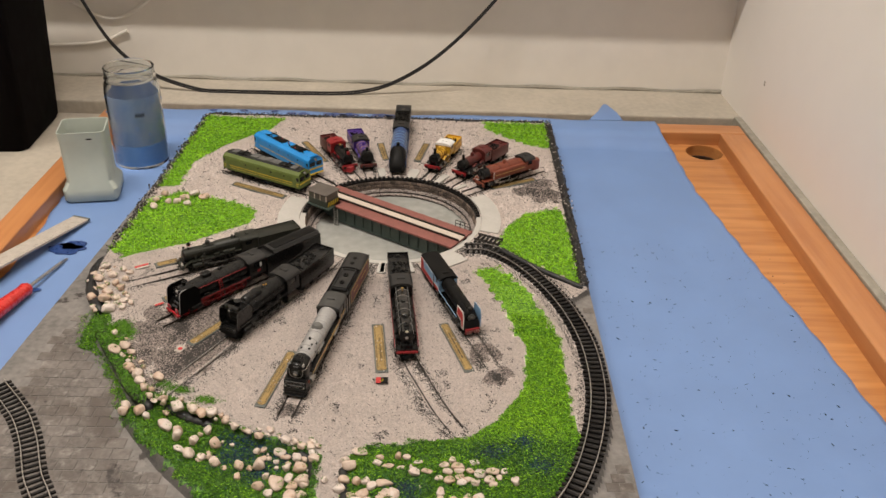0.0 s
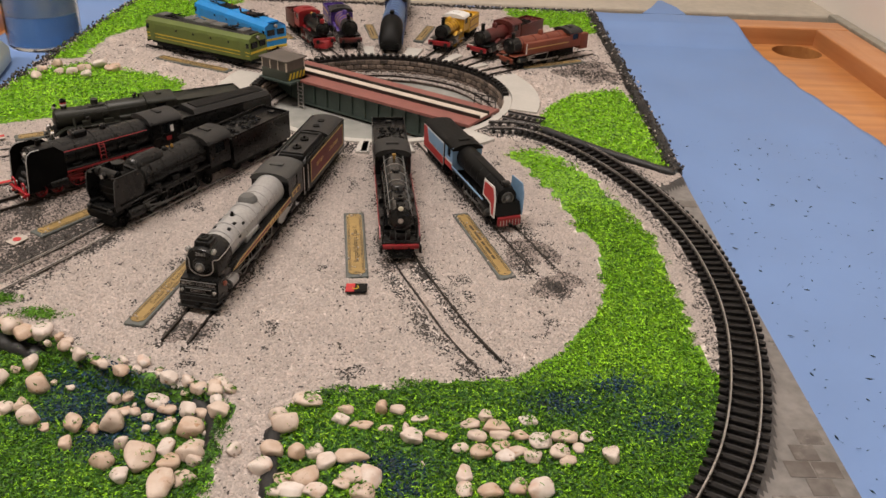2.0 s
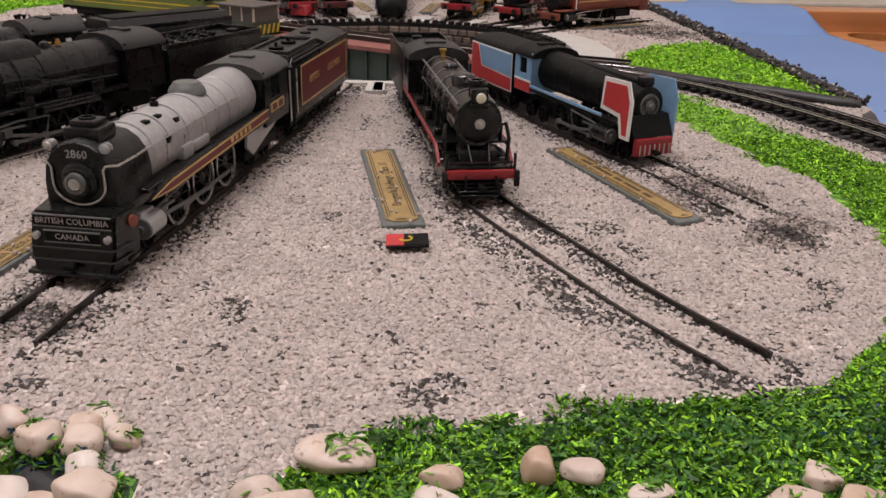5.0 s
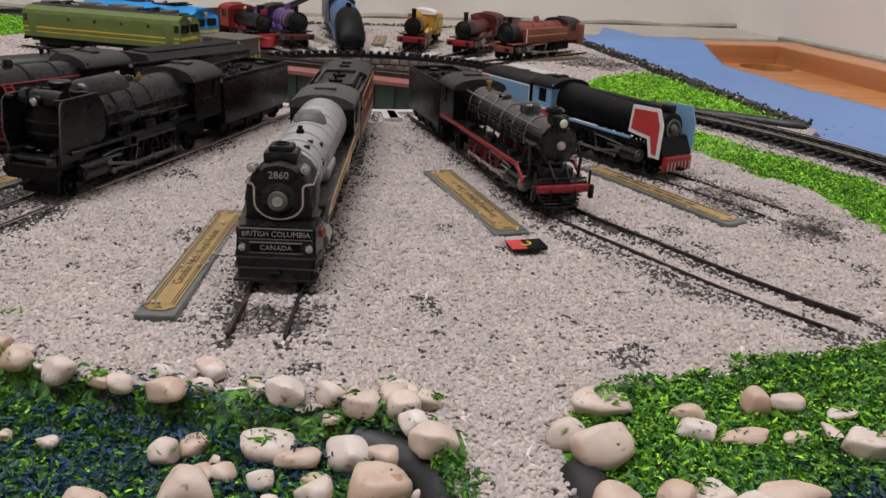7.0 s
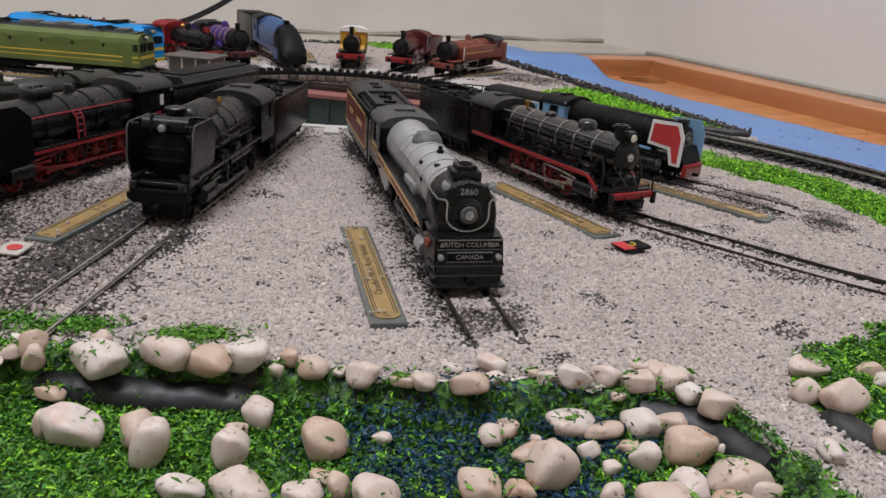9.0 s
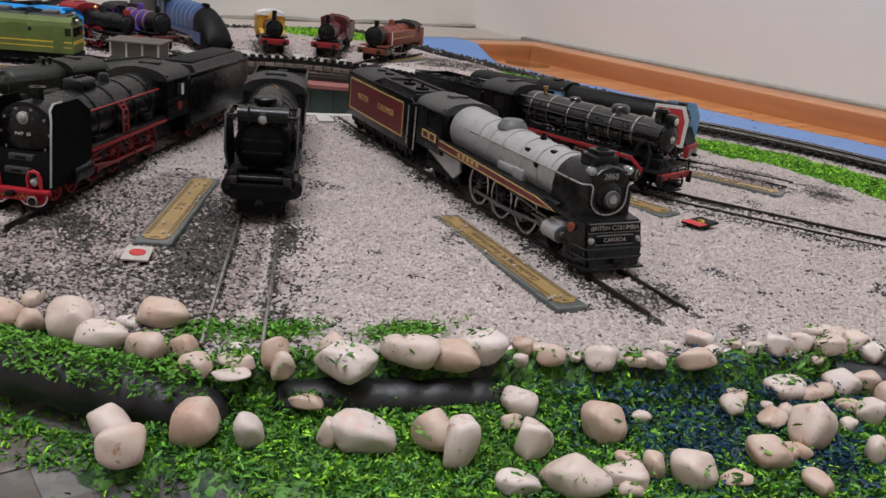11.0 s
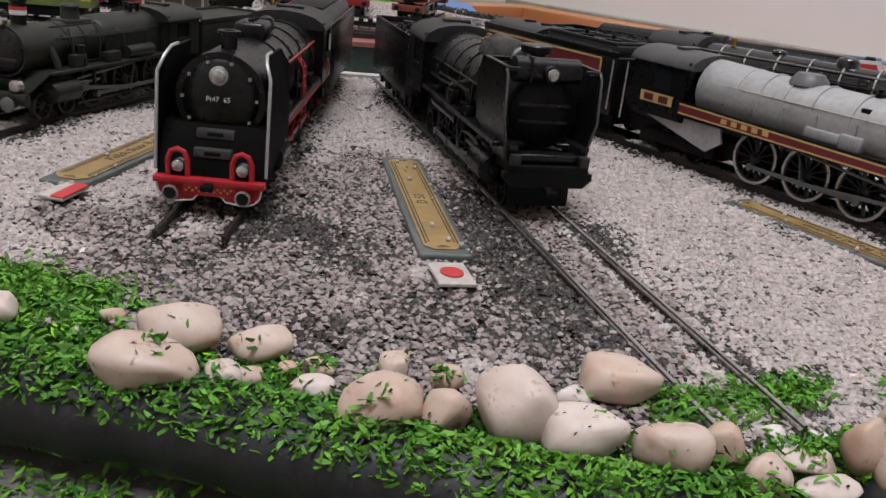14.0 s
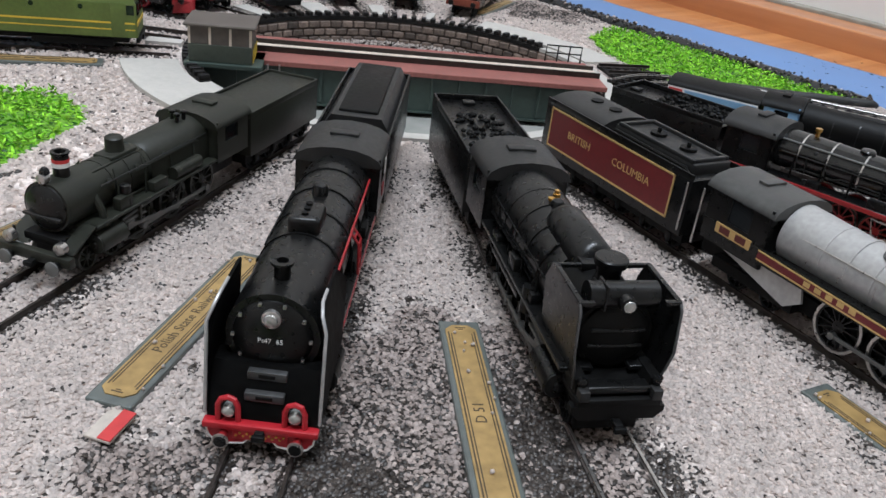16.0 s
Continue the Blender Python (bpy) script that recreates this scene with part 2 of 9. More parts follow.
M_SILVER = mat("silver_paint", (0.43, 0.425, 0.42), 0.38, 0.35, 900, 0.12, 0.00004)
M_DIMSTEEL = mat("dim_grey_steel", (0.085, 0.085, 0.085), 0.4, 0.4, 900, 0.2)
M_STEEL = mat("bright_steel", (0.50, 0.48, 0.46), 0.3, 0.9, 900, 0.1)
M_LENS = mat("lamp_lens", (0.42, 0.42, 0.40), 0.15, 0.6, 900, 0.05, coat=0.5)
M_BRASS = mat("brass", (0.62, 0.38, 0.09), 0.3, 0.9, 900, 0.1)
M_RED = mat("red_paint", (0.27, 0.013, 0.016), 0.4, 0, 900, 0.12)
M_SCARLET = mat("scarlet_paint", (0.40, 0.014, 0.022), 0.38, 0, 900, 0.12)
M_MAROON = mat("maroon_panel", (0.14, 0.016, 0.018), 0.45, 0, 900, 0.12)
M_GOLDLINE = mat("gold_line", (0.55, 0.38, 0.14), 0.45, 0.2, 900, 0.1)
M_WHITE = mat("white_paint", (0.72, 0.71, 0.69), 0.5, 0, 900, 0.05)
M_SKY = mat("pale_blue_paint", (0.22, 0.38, 0.58), 0.45, 0, 900, 0.08)
M_GREEN = mat("olive_green_paint", (0.11, 0.15, 0.028), 0.5, 0, 900, 0.12)
M_YELLOW = mat("yellow_paint", (0.62, 0.45, 0.03), 0.5, 0, 900, 0.1)
M_BLUE = mat("bright_blue_paint", (0.015, 0.26, 0.68), 0.4, 0, 900, 0.1)
M_MBLUE = mat("deep_blue_paint", (0.045, 0.085, 0.22), 0.4, 0, 900, 0.15)
M_PURPLE = mat("purple_paint", (0.07, 0.03, 0.22), 0.4, 0, 900, 0.15)
M_BRICKRED = mat("brick_red_paint", (0.19, 0.045, 0.022), 0.45, 0, 900, 0.12)
M_CRIMSON = mat("crimson_lake_paint", (0.10, 0.018, 0.015), 0.4, 0, 900, 0.15)
M_OCHRE = mat("ochre_paint", (0.60, 0.34, 0.025), 0.4, 0, 900, 0.12)
M_GLASSDARK = mat("dark_window", (0.012, 0.014, 0.016), 0.1, 0, 900, 0.1)
M_PLATEBASE = mat("grey_plastic_plate", (0.105, 0.118, 0.110), 0.4, 0, 500, 0.15, coat=0.3)
M_PLATEGOLD = mat("gold_paper_label", (0.42, 0.285, 0.105), 0.4, 0.25, 500, 0.2)
M_INK = mat("brown_ink", (0.06, 0.04, 0.02), 0.6, 0, 900, 0.1)
M_PAPER = stained(mat("white_paper", (0.48, 0.43, 0.375), 0.75, 0, 900, 0.12), (0.30, 0.24, 0.19), 0.55, 0.75, 420)
M_FLAGRED = mat("flag_red", (0.48, 0.035, 0.035), 0.6, 0, 900, 0.1)
# the cup hole's shade is put into this dark brown
M_CUP = mat("shaded_cup_wood", (0.06, 0.026, 0.012), 0.6, 0, 100, 0.2)
M_JAR = glass_mat("clear_glass", (0.93, 0.96, 0.97), 0.08)
M_BLUEWATER = mat("blue_paint_water", (0.05, 0.15, 0.40), 0.3, 0, 60, 0.25, col2=(0.12, 0.22, 0.42))
M_TUB = mat("milky_plastic", (0.56, 0.61, 0.55), 0.38, 0, 60, 0.06)
translucent(M_TUB, 0.22)
M_BAG = mat("black_plastic_bin", (0.004, 0.003, 0.003), 0.8, 0, 60, 0.2, spec=0.05)
M_CABLE = mat("black_rubber", (0.012, 0.011, 0.011), 0.45, 0, 500, 0.2)
M_HANDLE = mat("red_handle_plastic", (0.62, 0.03, 0.025), 0.28, 0, 300, 0.08, coat=0.4)


# ---- mesh helpers ----
def part(name, bm, material, parent, label="", scale=1.0, smooth=False):
    """Links a bmesh as one mesh object under a thing or a part."""
    if scale != 1.0:
        bmesh.ops.scale(bm, vec=(scale, scale, scale), verts=bm.verts)
    me = bpy.data.meshes.new(name)
    bm.normal_update()
    bm.to_mesh(me)
    bm.free()
    me.materials.append(material)
    if smooth:
        me.shade_smooth()
        me.set_sharp_from_angle(angle=radians(38))
    ob = new(name, me)
    if parent is not None:
        ob.parent = parent
    if label:
        tagged(ob, label)
    return ob


def again(name, me, parent, m=None, label=""):
    """Another object on the same mesh."""
    ob = new(name, me)
    if parent is not None:
        ob.parent = parent
    if m is not None:
        ob.matrix_basis = m
    if label:
        tagged(ob, label)
    return ob


def thing(name, m, label, category, group="", kind=""):
    ob = new(name)
    ob.empty_display_size = 0.005
    ob.matrix_basis = m
    return tagged(ob, label, category, group, kind)


def B():
    return bmesh.new()


def bx(bm, x0, x1, y0, y1, z0, z1, bevel=0.0, seg=2):
    r = bmesh.ops.create_cube(bm, size=1.0)
    vs = r["verts"]
    for v in vs:
        v.co = Vector(((x0 + x1) / 2 + v.co.x * (x1 - x0), (y0 + y1) / 2 + v.co.y * (y1 - y0), (z0 + z1) / 2 + v.co.z * (z1 - z0)))
    if bevel:
        es = list({e for v in vs for e in v.link_edges})
        bmesh.ops.bevel(bm, geom=es, offset=bevel, segments=seg, affect="EDGES", profile=0.5)
    return bm


def loft(bm, rings, caps=True):
    """Joins rings of equally many points, given as lists of 3D points."""
    rows = [[bm.verts.new(p) for p in ring] for ring in rings]
    n = len(rows[0])
    for a, b in zip(rows, rows[1:]):
        for i in range(n):
            bm.faces.new((a[i], a[(i + 1) % n], b[(i + 1) % n], b[i]))
    if caps:
        bm.faces.new(rows[0][::-1])
        bm.faces.new(rows[-1])
    bmesh.ops.recalc_face_normals(bm, faces=bm.faces)
    return bm


def ring(c, ax, r, n=20, up=(0, 0, 1)):
    a = Vector(ax).normalized()
    u = a.cross(Vector(up))
    u = u.normalized() if u.length > 1e-4 else Vector((1, 0, 0))
    v = u.cross(a)
    return [Vector(c) + r * (math.cos(2 * math.pi * i / n) * u + math.sin(2 * math.pi * i / n) * v) for i in range(n)]


def cyl(bm, p, q, r, r2=None, n=20):
    ax = Vector(q) - Vector(p)
    return loft(bm, [ring(p, ax, r, n), ring(q, ax, r if r2 is None else r2, n)])


def lathe(bm, base, axis, profile, n=20, caps=True):
    """A turned body: profile of (distance along the axis, radius)."""
    a = Vector(axis).normalized()
    return loft(bm, [ring(Vector(base) + a * d, a, max(r, 1e-4), n) for d, r in profile], caps)


def tube(bm, pts, r, n=8):
    pts = [Vector(p) for p in pts]
    rings = []
    u = None
    for i, p in enumerate(pts):
        t = (pts[min(i + 1, len(pts) - 1)] - pts[max(i - 1, 0)]).normalized()
        if u is None:
            u = t.cross(Vector((0, 0, 1)))
            u = u.normalized() if u.length > 1e-3 else Vector((1, 0, 0))
        else:
            u = (u - t * u.dot(t)).normalized()
        v = t.cross(u)
        rings.append([p + r * (math.cos(2 * math.pi * k / n) * u + math.sin(2 * math.pi * k / n) * v) for k in range(n)])
    return loft(bm, rings)


def prism(bm, poly, y0, y1):
    """A polygon of (x, z) drawn through from y0 to y1."""
    return loft(bm, [[(x, y0, z) for x, z in poly], [(x, y1, z) for x, z in poly]])


def slab(bm, poly, z0, z1):
    """A polygon of (x, y) drawn through from z0 to z1."""
    return loft(bm, [[(x, y, z0) for x, y in poly], [(x, y, z1) for x, y in poly]])


def arch(x, w, z0, z1, rise, n=8):
    """A cross-section at x: straight sides from z0 to z1 and a rounded top."""
    pts = [(x, -w, z0), (x, -w, z1)]
    for i in range(1, n):
        a = math.pi * (1 - i / n)
        pts.append((x, w * math.cos(a), z1 + rise * math.sin(a)))
    return pts + [(x, w, z1), (x, w, z0)]


def glide(pts, n):
    """Points along a smooth curve through the given ones, evenly spaced."""
    P = [Vector((*p, 0)) if len(p) == 2 else Vector(p) for p in pts]
    P = [2 * P[0] - P[1], *P, 2 * P[-1] - P[-2]]
    out = []
    for a, b, c, d in zip(P, P[1:], P[2:], P[3:]):
        for k in range(24):
            t = k / 24
            out.append(0.5 * (2 * b + (c - a) * t + (2 * a - 5 * b + 4 * c - d) * t * t + (3 * b - a - 3 * c + d) * t ** 3))
    out.append(P[-2])
    dist = [0.0]
    for a, b in zip(out, out[1:]):
        dist.append(dist[-1] + (b - a).length)
    res, j = [], 0
    for k in range(n):
        s = dist[-1] * k / (n - 1)
        while j < len(dist) - 2 and dist[j + 1] < s:
            j += 1
        f = (s - dist[j]) / max(dist[j + 1] - dist[j], 1e-9)
        res.append(out[j].lerp(out[j + 1], min(1, f)))
    return res


def lettering(name, words, size, material, parent, m, deep=0.00004):
    """Raised letters in the built-in font, as a mesh, centred on the pose m with their face to its +z."""
    cu = bpy.data.curves.new(name, "FONT")
    cu.body, cu.size, cu.extrude, cu.align_x, cu.align_y, cu.resolution_u = words, size, deep, "CENTER", "CENTER", 2
    tmp = bpy.data.objects.new(name, cu)
    scene.collection.objects.link(tmp)
    me = bpy.data.meshes.new_from_object(tmp.evaluated_get(bpy.context.evaluated_depsgraph_get()))
    bpy.data.objects.remove(tmp)
    me.materials.append(material)
    return again(name, me, parent, m)


# ---- the plan ----
CX, CY, RP = -0.036, 0.668, 0.0765
UPPER = [(-0.257, 0.905), (-0.263, 0.62), (-0.264, 0.58), (-0.261, 0.556), (-0.25, 0.534), (-0.239, 0.518), (-0.230, 0.49), (-0.221, 0.477), (-0.210, 0.462), (-0.200, 0.448), (-0.192, 0.435),
         (-0.185, 0.426), (-0.178, 0.420), (-0.162, 0.4145), (-0.148, 0.4075), (-0.134, 0.4025), (-0.118, 0.392), (-0.094, 0.381), (-0.066, 0.370), (-0.063, 0.28), (-0.044, 0.28), (0.02, 0.28), (0.0795, 0.322),
         (0.0995, 0.352), (0.1145, 0.396), (0.1215, 0.443), (0.1197, 0.497), (0.110, 0.540), (0.124, 0.556), (0.1285, 0.70), (0.131, 0.905)]
LOWER = [(-0.199, 0.414), (-0.190, 0.400), (-0.157, 0.362), (-0.131, 0.337), (-0.109, 0.285), (-0.06, 0.28), (-0.06, 0.37), (-0.09, 0.385), (-0.15, 0.413), (-0.182, 0.425)]
GRASS = [
    [(-0.255, 0.898), (-0.165, 0.894), (-0.178, 0.862), (-0.216, 0.819), (-0.239, 0.768), (-0.238, 0.722), (-0.258, 0.716)],
    [(-0.258, 0.69), (-0.234, 0.708), (-0.211, 0.701), (-0.163, 0.681), (-0.156, 0.665), (-0.159, 0.65), (-0.204, 0.613), (-0.25, 0.588), (-0.262, 0.60)],
    [(0.055, 0.899), (0.061, 0.876), (0.082, 0.854), (0.116, 0.83), (0.126, 0.832), (0.128, 0.899)],
    [(0.112, 0.691), (0.085, 0.682), (0.068, 0.656), (0.056, 0.626), (0.067, 0.606), (0.091, 0.586), (0.119, 0.562), (0.121, 0.64), (0.119, 0.69)],
    [(0.036, 0.584), (0.056, 0.528), (0.07, 0.476), (0.063, 0.433), (0.044, 0.403), (0.026, 0.388), (-0.011, 0.381), (-0.037, 0.378), (-0.047, 0.368),
     (-0.046, 0.336), (-0.046, 0.282), (0.04, 0.283), (0.071, 0.325), (0.088, 0.358), (0.0965, 0.385), (0.0925, 0.402), (0.093, 0.44), (0.094, 0.49), (0.079, 0.548), (0.055, 0.587)],
    [(-0.252, 0.528), (-0.258, 0.518), (-0.247, 0.479), (-0.228, 0.470), (-0.218, 0.456), (-0.205, 0.433), (-0.196, 0.411), (-0.188, 0.403), (-0.152, 0.366), (-0.126, 0.341), (-0.104, 0.29), (-0.062, 0.282),
     (-0.062, 0.366), (-0.067, 0.373), (-0.094, 0.384), (-0.12, 0.395), (-0.146, 0.410), (-0.176, 0.424), (-0.19, 0.438), (-0.202, 0.457), (-0.222, 0.488), (-0.236, 0.518)],
]


def radial(deg, r):
    return CX + r * math.cos(radians(deg)), CY + r * math.sin(radians(deg))


# the running line along the layout's edge
MAIN = [radial(-39.5, 0.0835), (0.0495, 0.6135), (0.0735, 0.590), (0.0975, 0.5455), (0.1112, 0.494), (0.1130, 0.443), (0.1055, 0.398), (0.0905, 0.3555), (0.070, 0.322), (0.045, 0.288)]


def inside(px, py, poly):
    res = np.zeros(px.shape, bool)
    for (x0, y0), (x1, y1) in zip(poly, poly[1:] + poly[:1]):
        if y0 != y1:
            res ^= ((y0 > py) != (y1 > py)) & (px < (x1 - x0) * (py - y0) / (y1 - y0) + x0)
    return res


def away(px, py, poly):
    """Distance to a polygon's edge: positive inside."""
    best = np.full(px.shape, 9.0)
    for (x0, y0), (x1, y1) in zip(poly, poly[1:] + poly[:1]):
        dx, dy = x1 - x0, y1 - y0
        t = np.clip(((px - x0) * dx + (py - y0) * dy) / (dx * dx + dy * dy + 1e-12), 0, 1)
        best = np.minimum(best, np.hypot(px - x0 - t * dx, py - y0 - t * dy))
    return np.where(inside(px, py, poly), best, -best)


def smoothstep(a, b, v):
    t = np.clip((v - a) / (b - a), 0, 1)
    return t * t * (3 - 2 * t)


def ripple(x, y, k, seed):
    """Smooth unevenness between about -1 and 1."""
    r = np.random.RandomState(seed)
    out = 0
    for i in range(7):
        a, ph, kk = r.uniform(0, 6.28), r.uniform(0, 6.28), k * r.uniform(0.5, 1.8)
        out = out + np.sin(kk * (x * math.cos(a) + y * math.sin(a)) + ph)
    return out / 3.2


def ground(x, y):
    """Height of the modelled land."""
    u, l = away(x, y, UPPER), away(x, y, LOWER)
    edge = smoothstep(-0.0035, 0.0015, u)
    z = -0.0112 + edge * 0.0112
    right = (x > 0.085) & (y < 0.58)
    z = np.where(right, -0.0032 + 0.0032 * edge, z)
    low = -0.0112 + 0.0058 * smoothstep(-0.001, 0.007, l)
    z = np.maximum(z, low)
    return z + np.where(right & (u < -0.001), 0.0, 0.0005) * ripple(x, y, 90, 3) - 0.0008


def ballast(x, y):
    """Share of dark ballast in the yard's corner."""
    sx, sy = x + 0.150, y - 0.474
    along, across = -sx * 0.479 - sy * 0.878, -sx * 0.878 + sy * 0.479
    d = 0.8 * np.exp(-(((x - 0.105) / 0.022) ** 2 + ((y - 0.728) / 0.022) ** 2)) * (0.8 + 0.5 * ripple(x, y, 220, 15))
    d = np.maximum(d, 0.96 * np.exp(-(((along - 0.005) / 0.045) ** 4 + ((across - 0.0015) / 0.0128) ** 4)))
    d = np.maximum(d, 0.52 * np.exp(-(((x + 0.182) / 0.042) ** 4 + ((y - 0.477) / 0.042) ** 4)) * (0.85 + 0.5 * ripple(x, y, 260, 14)))
    # bare dark ballast at the ends of three sidings
    for deg, far, w in ((-101.1, 0.262, 0.008), (-69.3, 0.212, 0.012), (-69.3, 0.235, 0.010), (-84.0, 0.208, 0.007)):
        d = np.maximum(d, 0.75 * np.exp(-((x - CX - far * math.cos(radians(deg))) ** 2 + (y - CY - far * math.sin(radians(deg))) ** 2) / w ** 2) * (0.75 + 0.6 * ripple(x, y, 420, 17)))
    # paler stones lie between that siding's rails
    d = np.where((np.abs((x - CX) * 0.878 - (y - CY) * 0.479) < 0.0036) & (x < -0.11), d * 0.4, d)
    sx, sy = x + 0.178, y - 0.49
    return np.maximum(d, 0.70 * np.exp(-(((sx * 0.84 + sy * 0.55) / 0.055) ** 2 + ((-sx * 0.55 + sy * 0.84) / 0.022) ** 2)) * (0.75 + 0.5 * ripple(x, y, 200, 13)))


# ---- room ----
def room_box(name, x0, x1, y0, y1, z0, z1, material, label, category="wall", bevel=0.0):
    bm = bx(B(), x0, x1, y0, y1, z0, z1, bevel)
    return tagged(part(name, bm, material, None), label, category, kind="structure")


room_box("wall_north", -1.85, 0.42, 1.04, 1.16, -0.75, 1.78, M_WALL, "cream painted plaster wall behind the table")
room_box("wall_east", 0.3665, 0.47, -1.85, 1.04, -0.75, 1.78, M_WALLR, "smooth off-white wall panel beside the table")
room_box("wall_west", -1.95, -1.85, -1.85, 1.16, -0.75, 1.78, M_WALL, "cream painted wall closing the room")
room_box("wall_south", -1.85, 0.47, -1.95, -1.85, -0.75, 1.78, M_WALL, "cream painted wall closing the room")
room_box("floor", -1.95, 0.47, -1.95, 1.16, -0.85, -0.75, M_FLOOR, "grey concrete floor of the room", "floor")
room_box("ceiling", -1.95, 0.47, -1.95, 1.16, 1.78, 1.88, M_CEIL, "white painted ceiling", "ceiling")
room_box("ledge", -1.85, 0.372, 0.952, 1.04, -0.75, -0.0075, M_LEDGE, "worn tan concrete ledge along the wall", "ledge", 0.002)
room_box("trim", 0.3575, 0.3665, -0.5, 0.9518, -0.03, -0.0055, M_SKIRT, "dusty grey strip between table and wall", "trim", 0.001)
# an unseen shelf over the table, added to shade the upper wall
room_box("shade_shelf", -1.85, 0.372, 0.985, 1.04, 0.178, 0.198, M_WALLR, "unseen white shelf added to shade the upper wall", "shelf", 0.002)
# plaster seam at the foot of the wall
bm = tube(B(), [(x, 1.0385 + 0.0012 * math.sin(x * 31), -0.0065 + 0.0012 * math.sin(x * 57)) for x in np.linspace(-1.2, 0.37, 60)], 0.0025, 6)
tagged(part("baseboard", bm, M_SKIRT, None), "cracked grey seam at the foot of the wall", "seam", kind="structure")

for x, y, z, w in ((0.372, 0.905, 0.052, 0.0016), (0.372, 0.62, 0.10, 0.0012)):
    tagged(part("wall_scuff", bx(B(), 0.3662, 0.3666, y - w, y + w, z - 1.6 * w, z + 1.6 * w, 0.0001, 1), M_SKIRT, None), "small grey scuff on the white panel", "scuff", "wall scuffs")
tagged(part("wall_chip", cyl(B(), (0.26, 1.0398, 0.112), (0.26, 1.0404, 0.112), 0.0016, n=10), M_LEDGE, None), "small chip in the wall's paint", "chip")

lamp = thing("ceiling_lamp", pose(-0.45, 0.30, 1.75), "long white ceiling lamp with a bare diffuser", "lamp")
part("housing", bx(B(), -0.66, 0.66, -0.16, 0.16, 0.0, 0.028, 0.004), M_WHITE, lamp)
part("rim", bx(B(), -0.66, 0.66, -0.165, -0.15, -0.022, 0.0, 0.002), M_WHITE, lamp)
part("rim", bx(B(), -0.66, 0.66, 0.15, 0.165, -0.022, 0.0, 0.002), M_WHITE, lamp)

# ---- the table: a shallow wooden tray ----
table = thing("table", pose(0, 0, -0.0225), "orange wooden table with a raised rim and cup holes", "table")
HX, HY, HR = 0.3062, 0.881, 0.0204


def top_with_hole():
    """The table's top with a round hole through it."""
    bm = B()
    n = 32
    circle = [(HX + HR * math.cos(2 * math.pi * i / n), HY + HR * math.sin(2 * math.pi * i / n)) for i in range(n)]
    x0, x1, y0, y1 = HX - 0.03, 0.337, HY - 0.03, 0.9028

    def on_box(a):
        c, s = math.cos(a), math.sin(a)
        t = min((x1 - HX) / c if c > 1e-6 else 9, (x0 - HX) / c if c < -1e-6 else 9, (y1 - HY) / s if s > 1e-6 else 9, (y0 - HY) / s if s < -1e-6 else 9)
        return HX + t * c, HY + t * s
    outer = [on_box(2 * math.pi * i / n) for i in range(n)]
    rows = [[bm.verts.new((x, y, z)) for x, y in pts] for pts, z in ((outer, 0.0), (circle, 0.0), (circle, -0.02))]
    for a, b in zip(rows, rows[1:]):
        for i in range(n):
            bm.faces.new((a[i], a[(i + 1) % n], b[(i + 1) % n], b[i]))
    bx(bm, -0.357, 0.337, -0.4, HY - 0.03, -0.02, 0.0)
    bx(bm, -0.357, HX - 0.03, HY - 0.03, 0.903, -0.02, 0.0)
    return bm


part("tabletop", top_with_hole(), M_TABLE, table)
part("rim_side", bx(B(), 0.3275, 0.3572, -0.4, 0.9025, -0.02, 0.0147, 0.0012), M_WOODY, table)
part("rim_side", bx(B(), -0.38, -0.3565, -0.4, 0.9025, -0.02, 0.0147, 0.0012), M_WOODY, table)
part("rim_back", bx(B(), -0.38, 0.3572, 0.9027, 0.928, -0.02, 0.0150, 0.0012), M_WOODX, table)
part("cup", lathe(B(), (HX, HY, -0.125), (0, 0, 1), [(0.001, 0.0192), (0.002, 0.0192), (0.112, 0.0192), (0.1125, 0.0206), (0.0, 0.0206)], 28), M_CUP, table, "turned wooden cup below the hole, darkened for its shade")
for x in (-0.34, 0.31):
    for y in (-0.35, 0.86):
        part("leg", bx(B(), x, x + 0.035, y - 0.02, y + 0.02, -0.7275, -0.056, 0.002), M_WOODY, table)


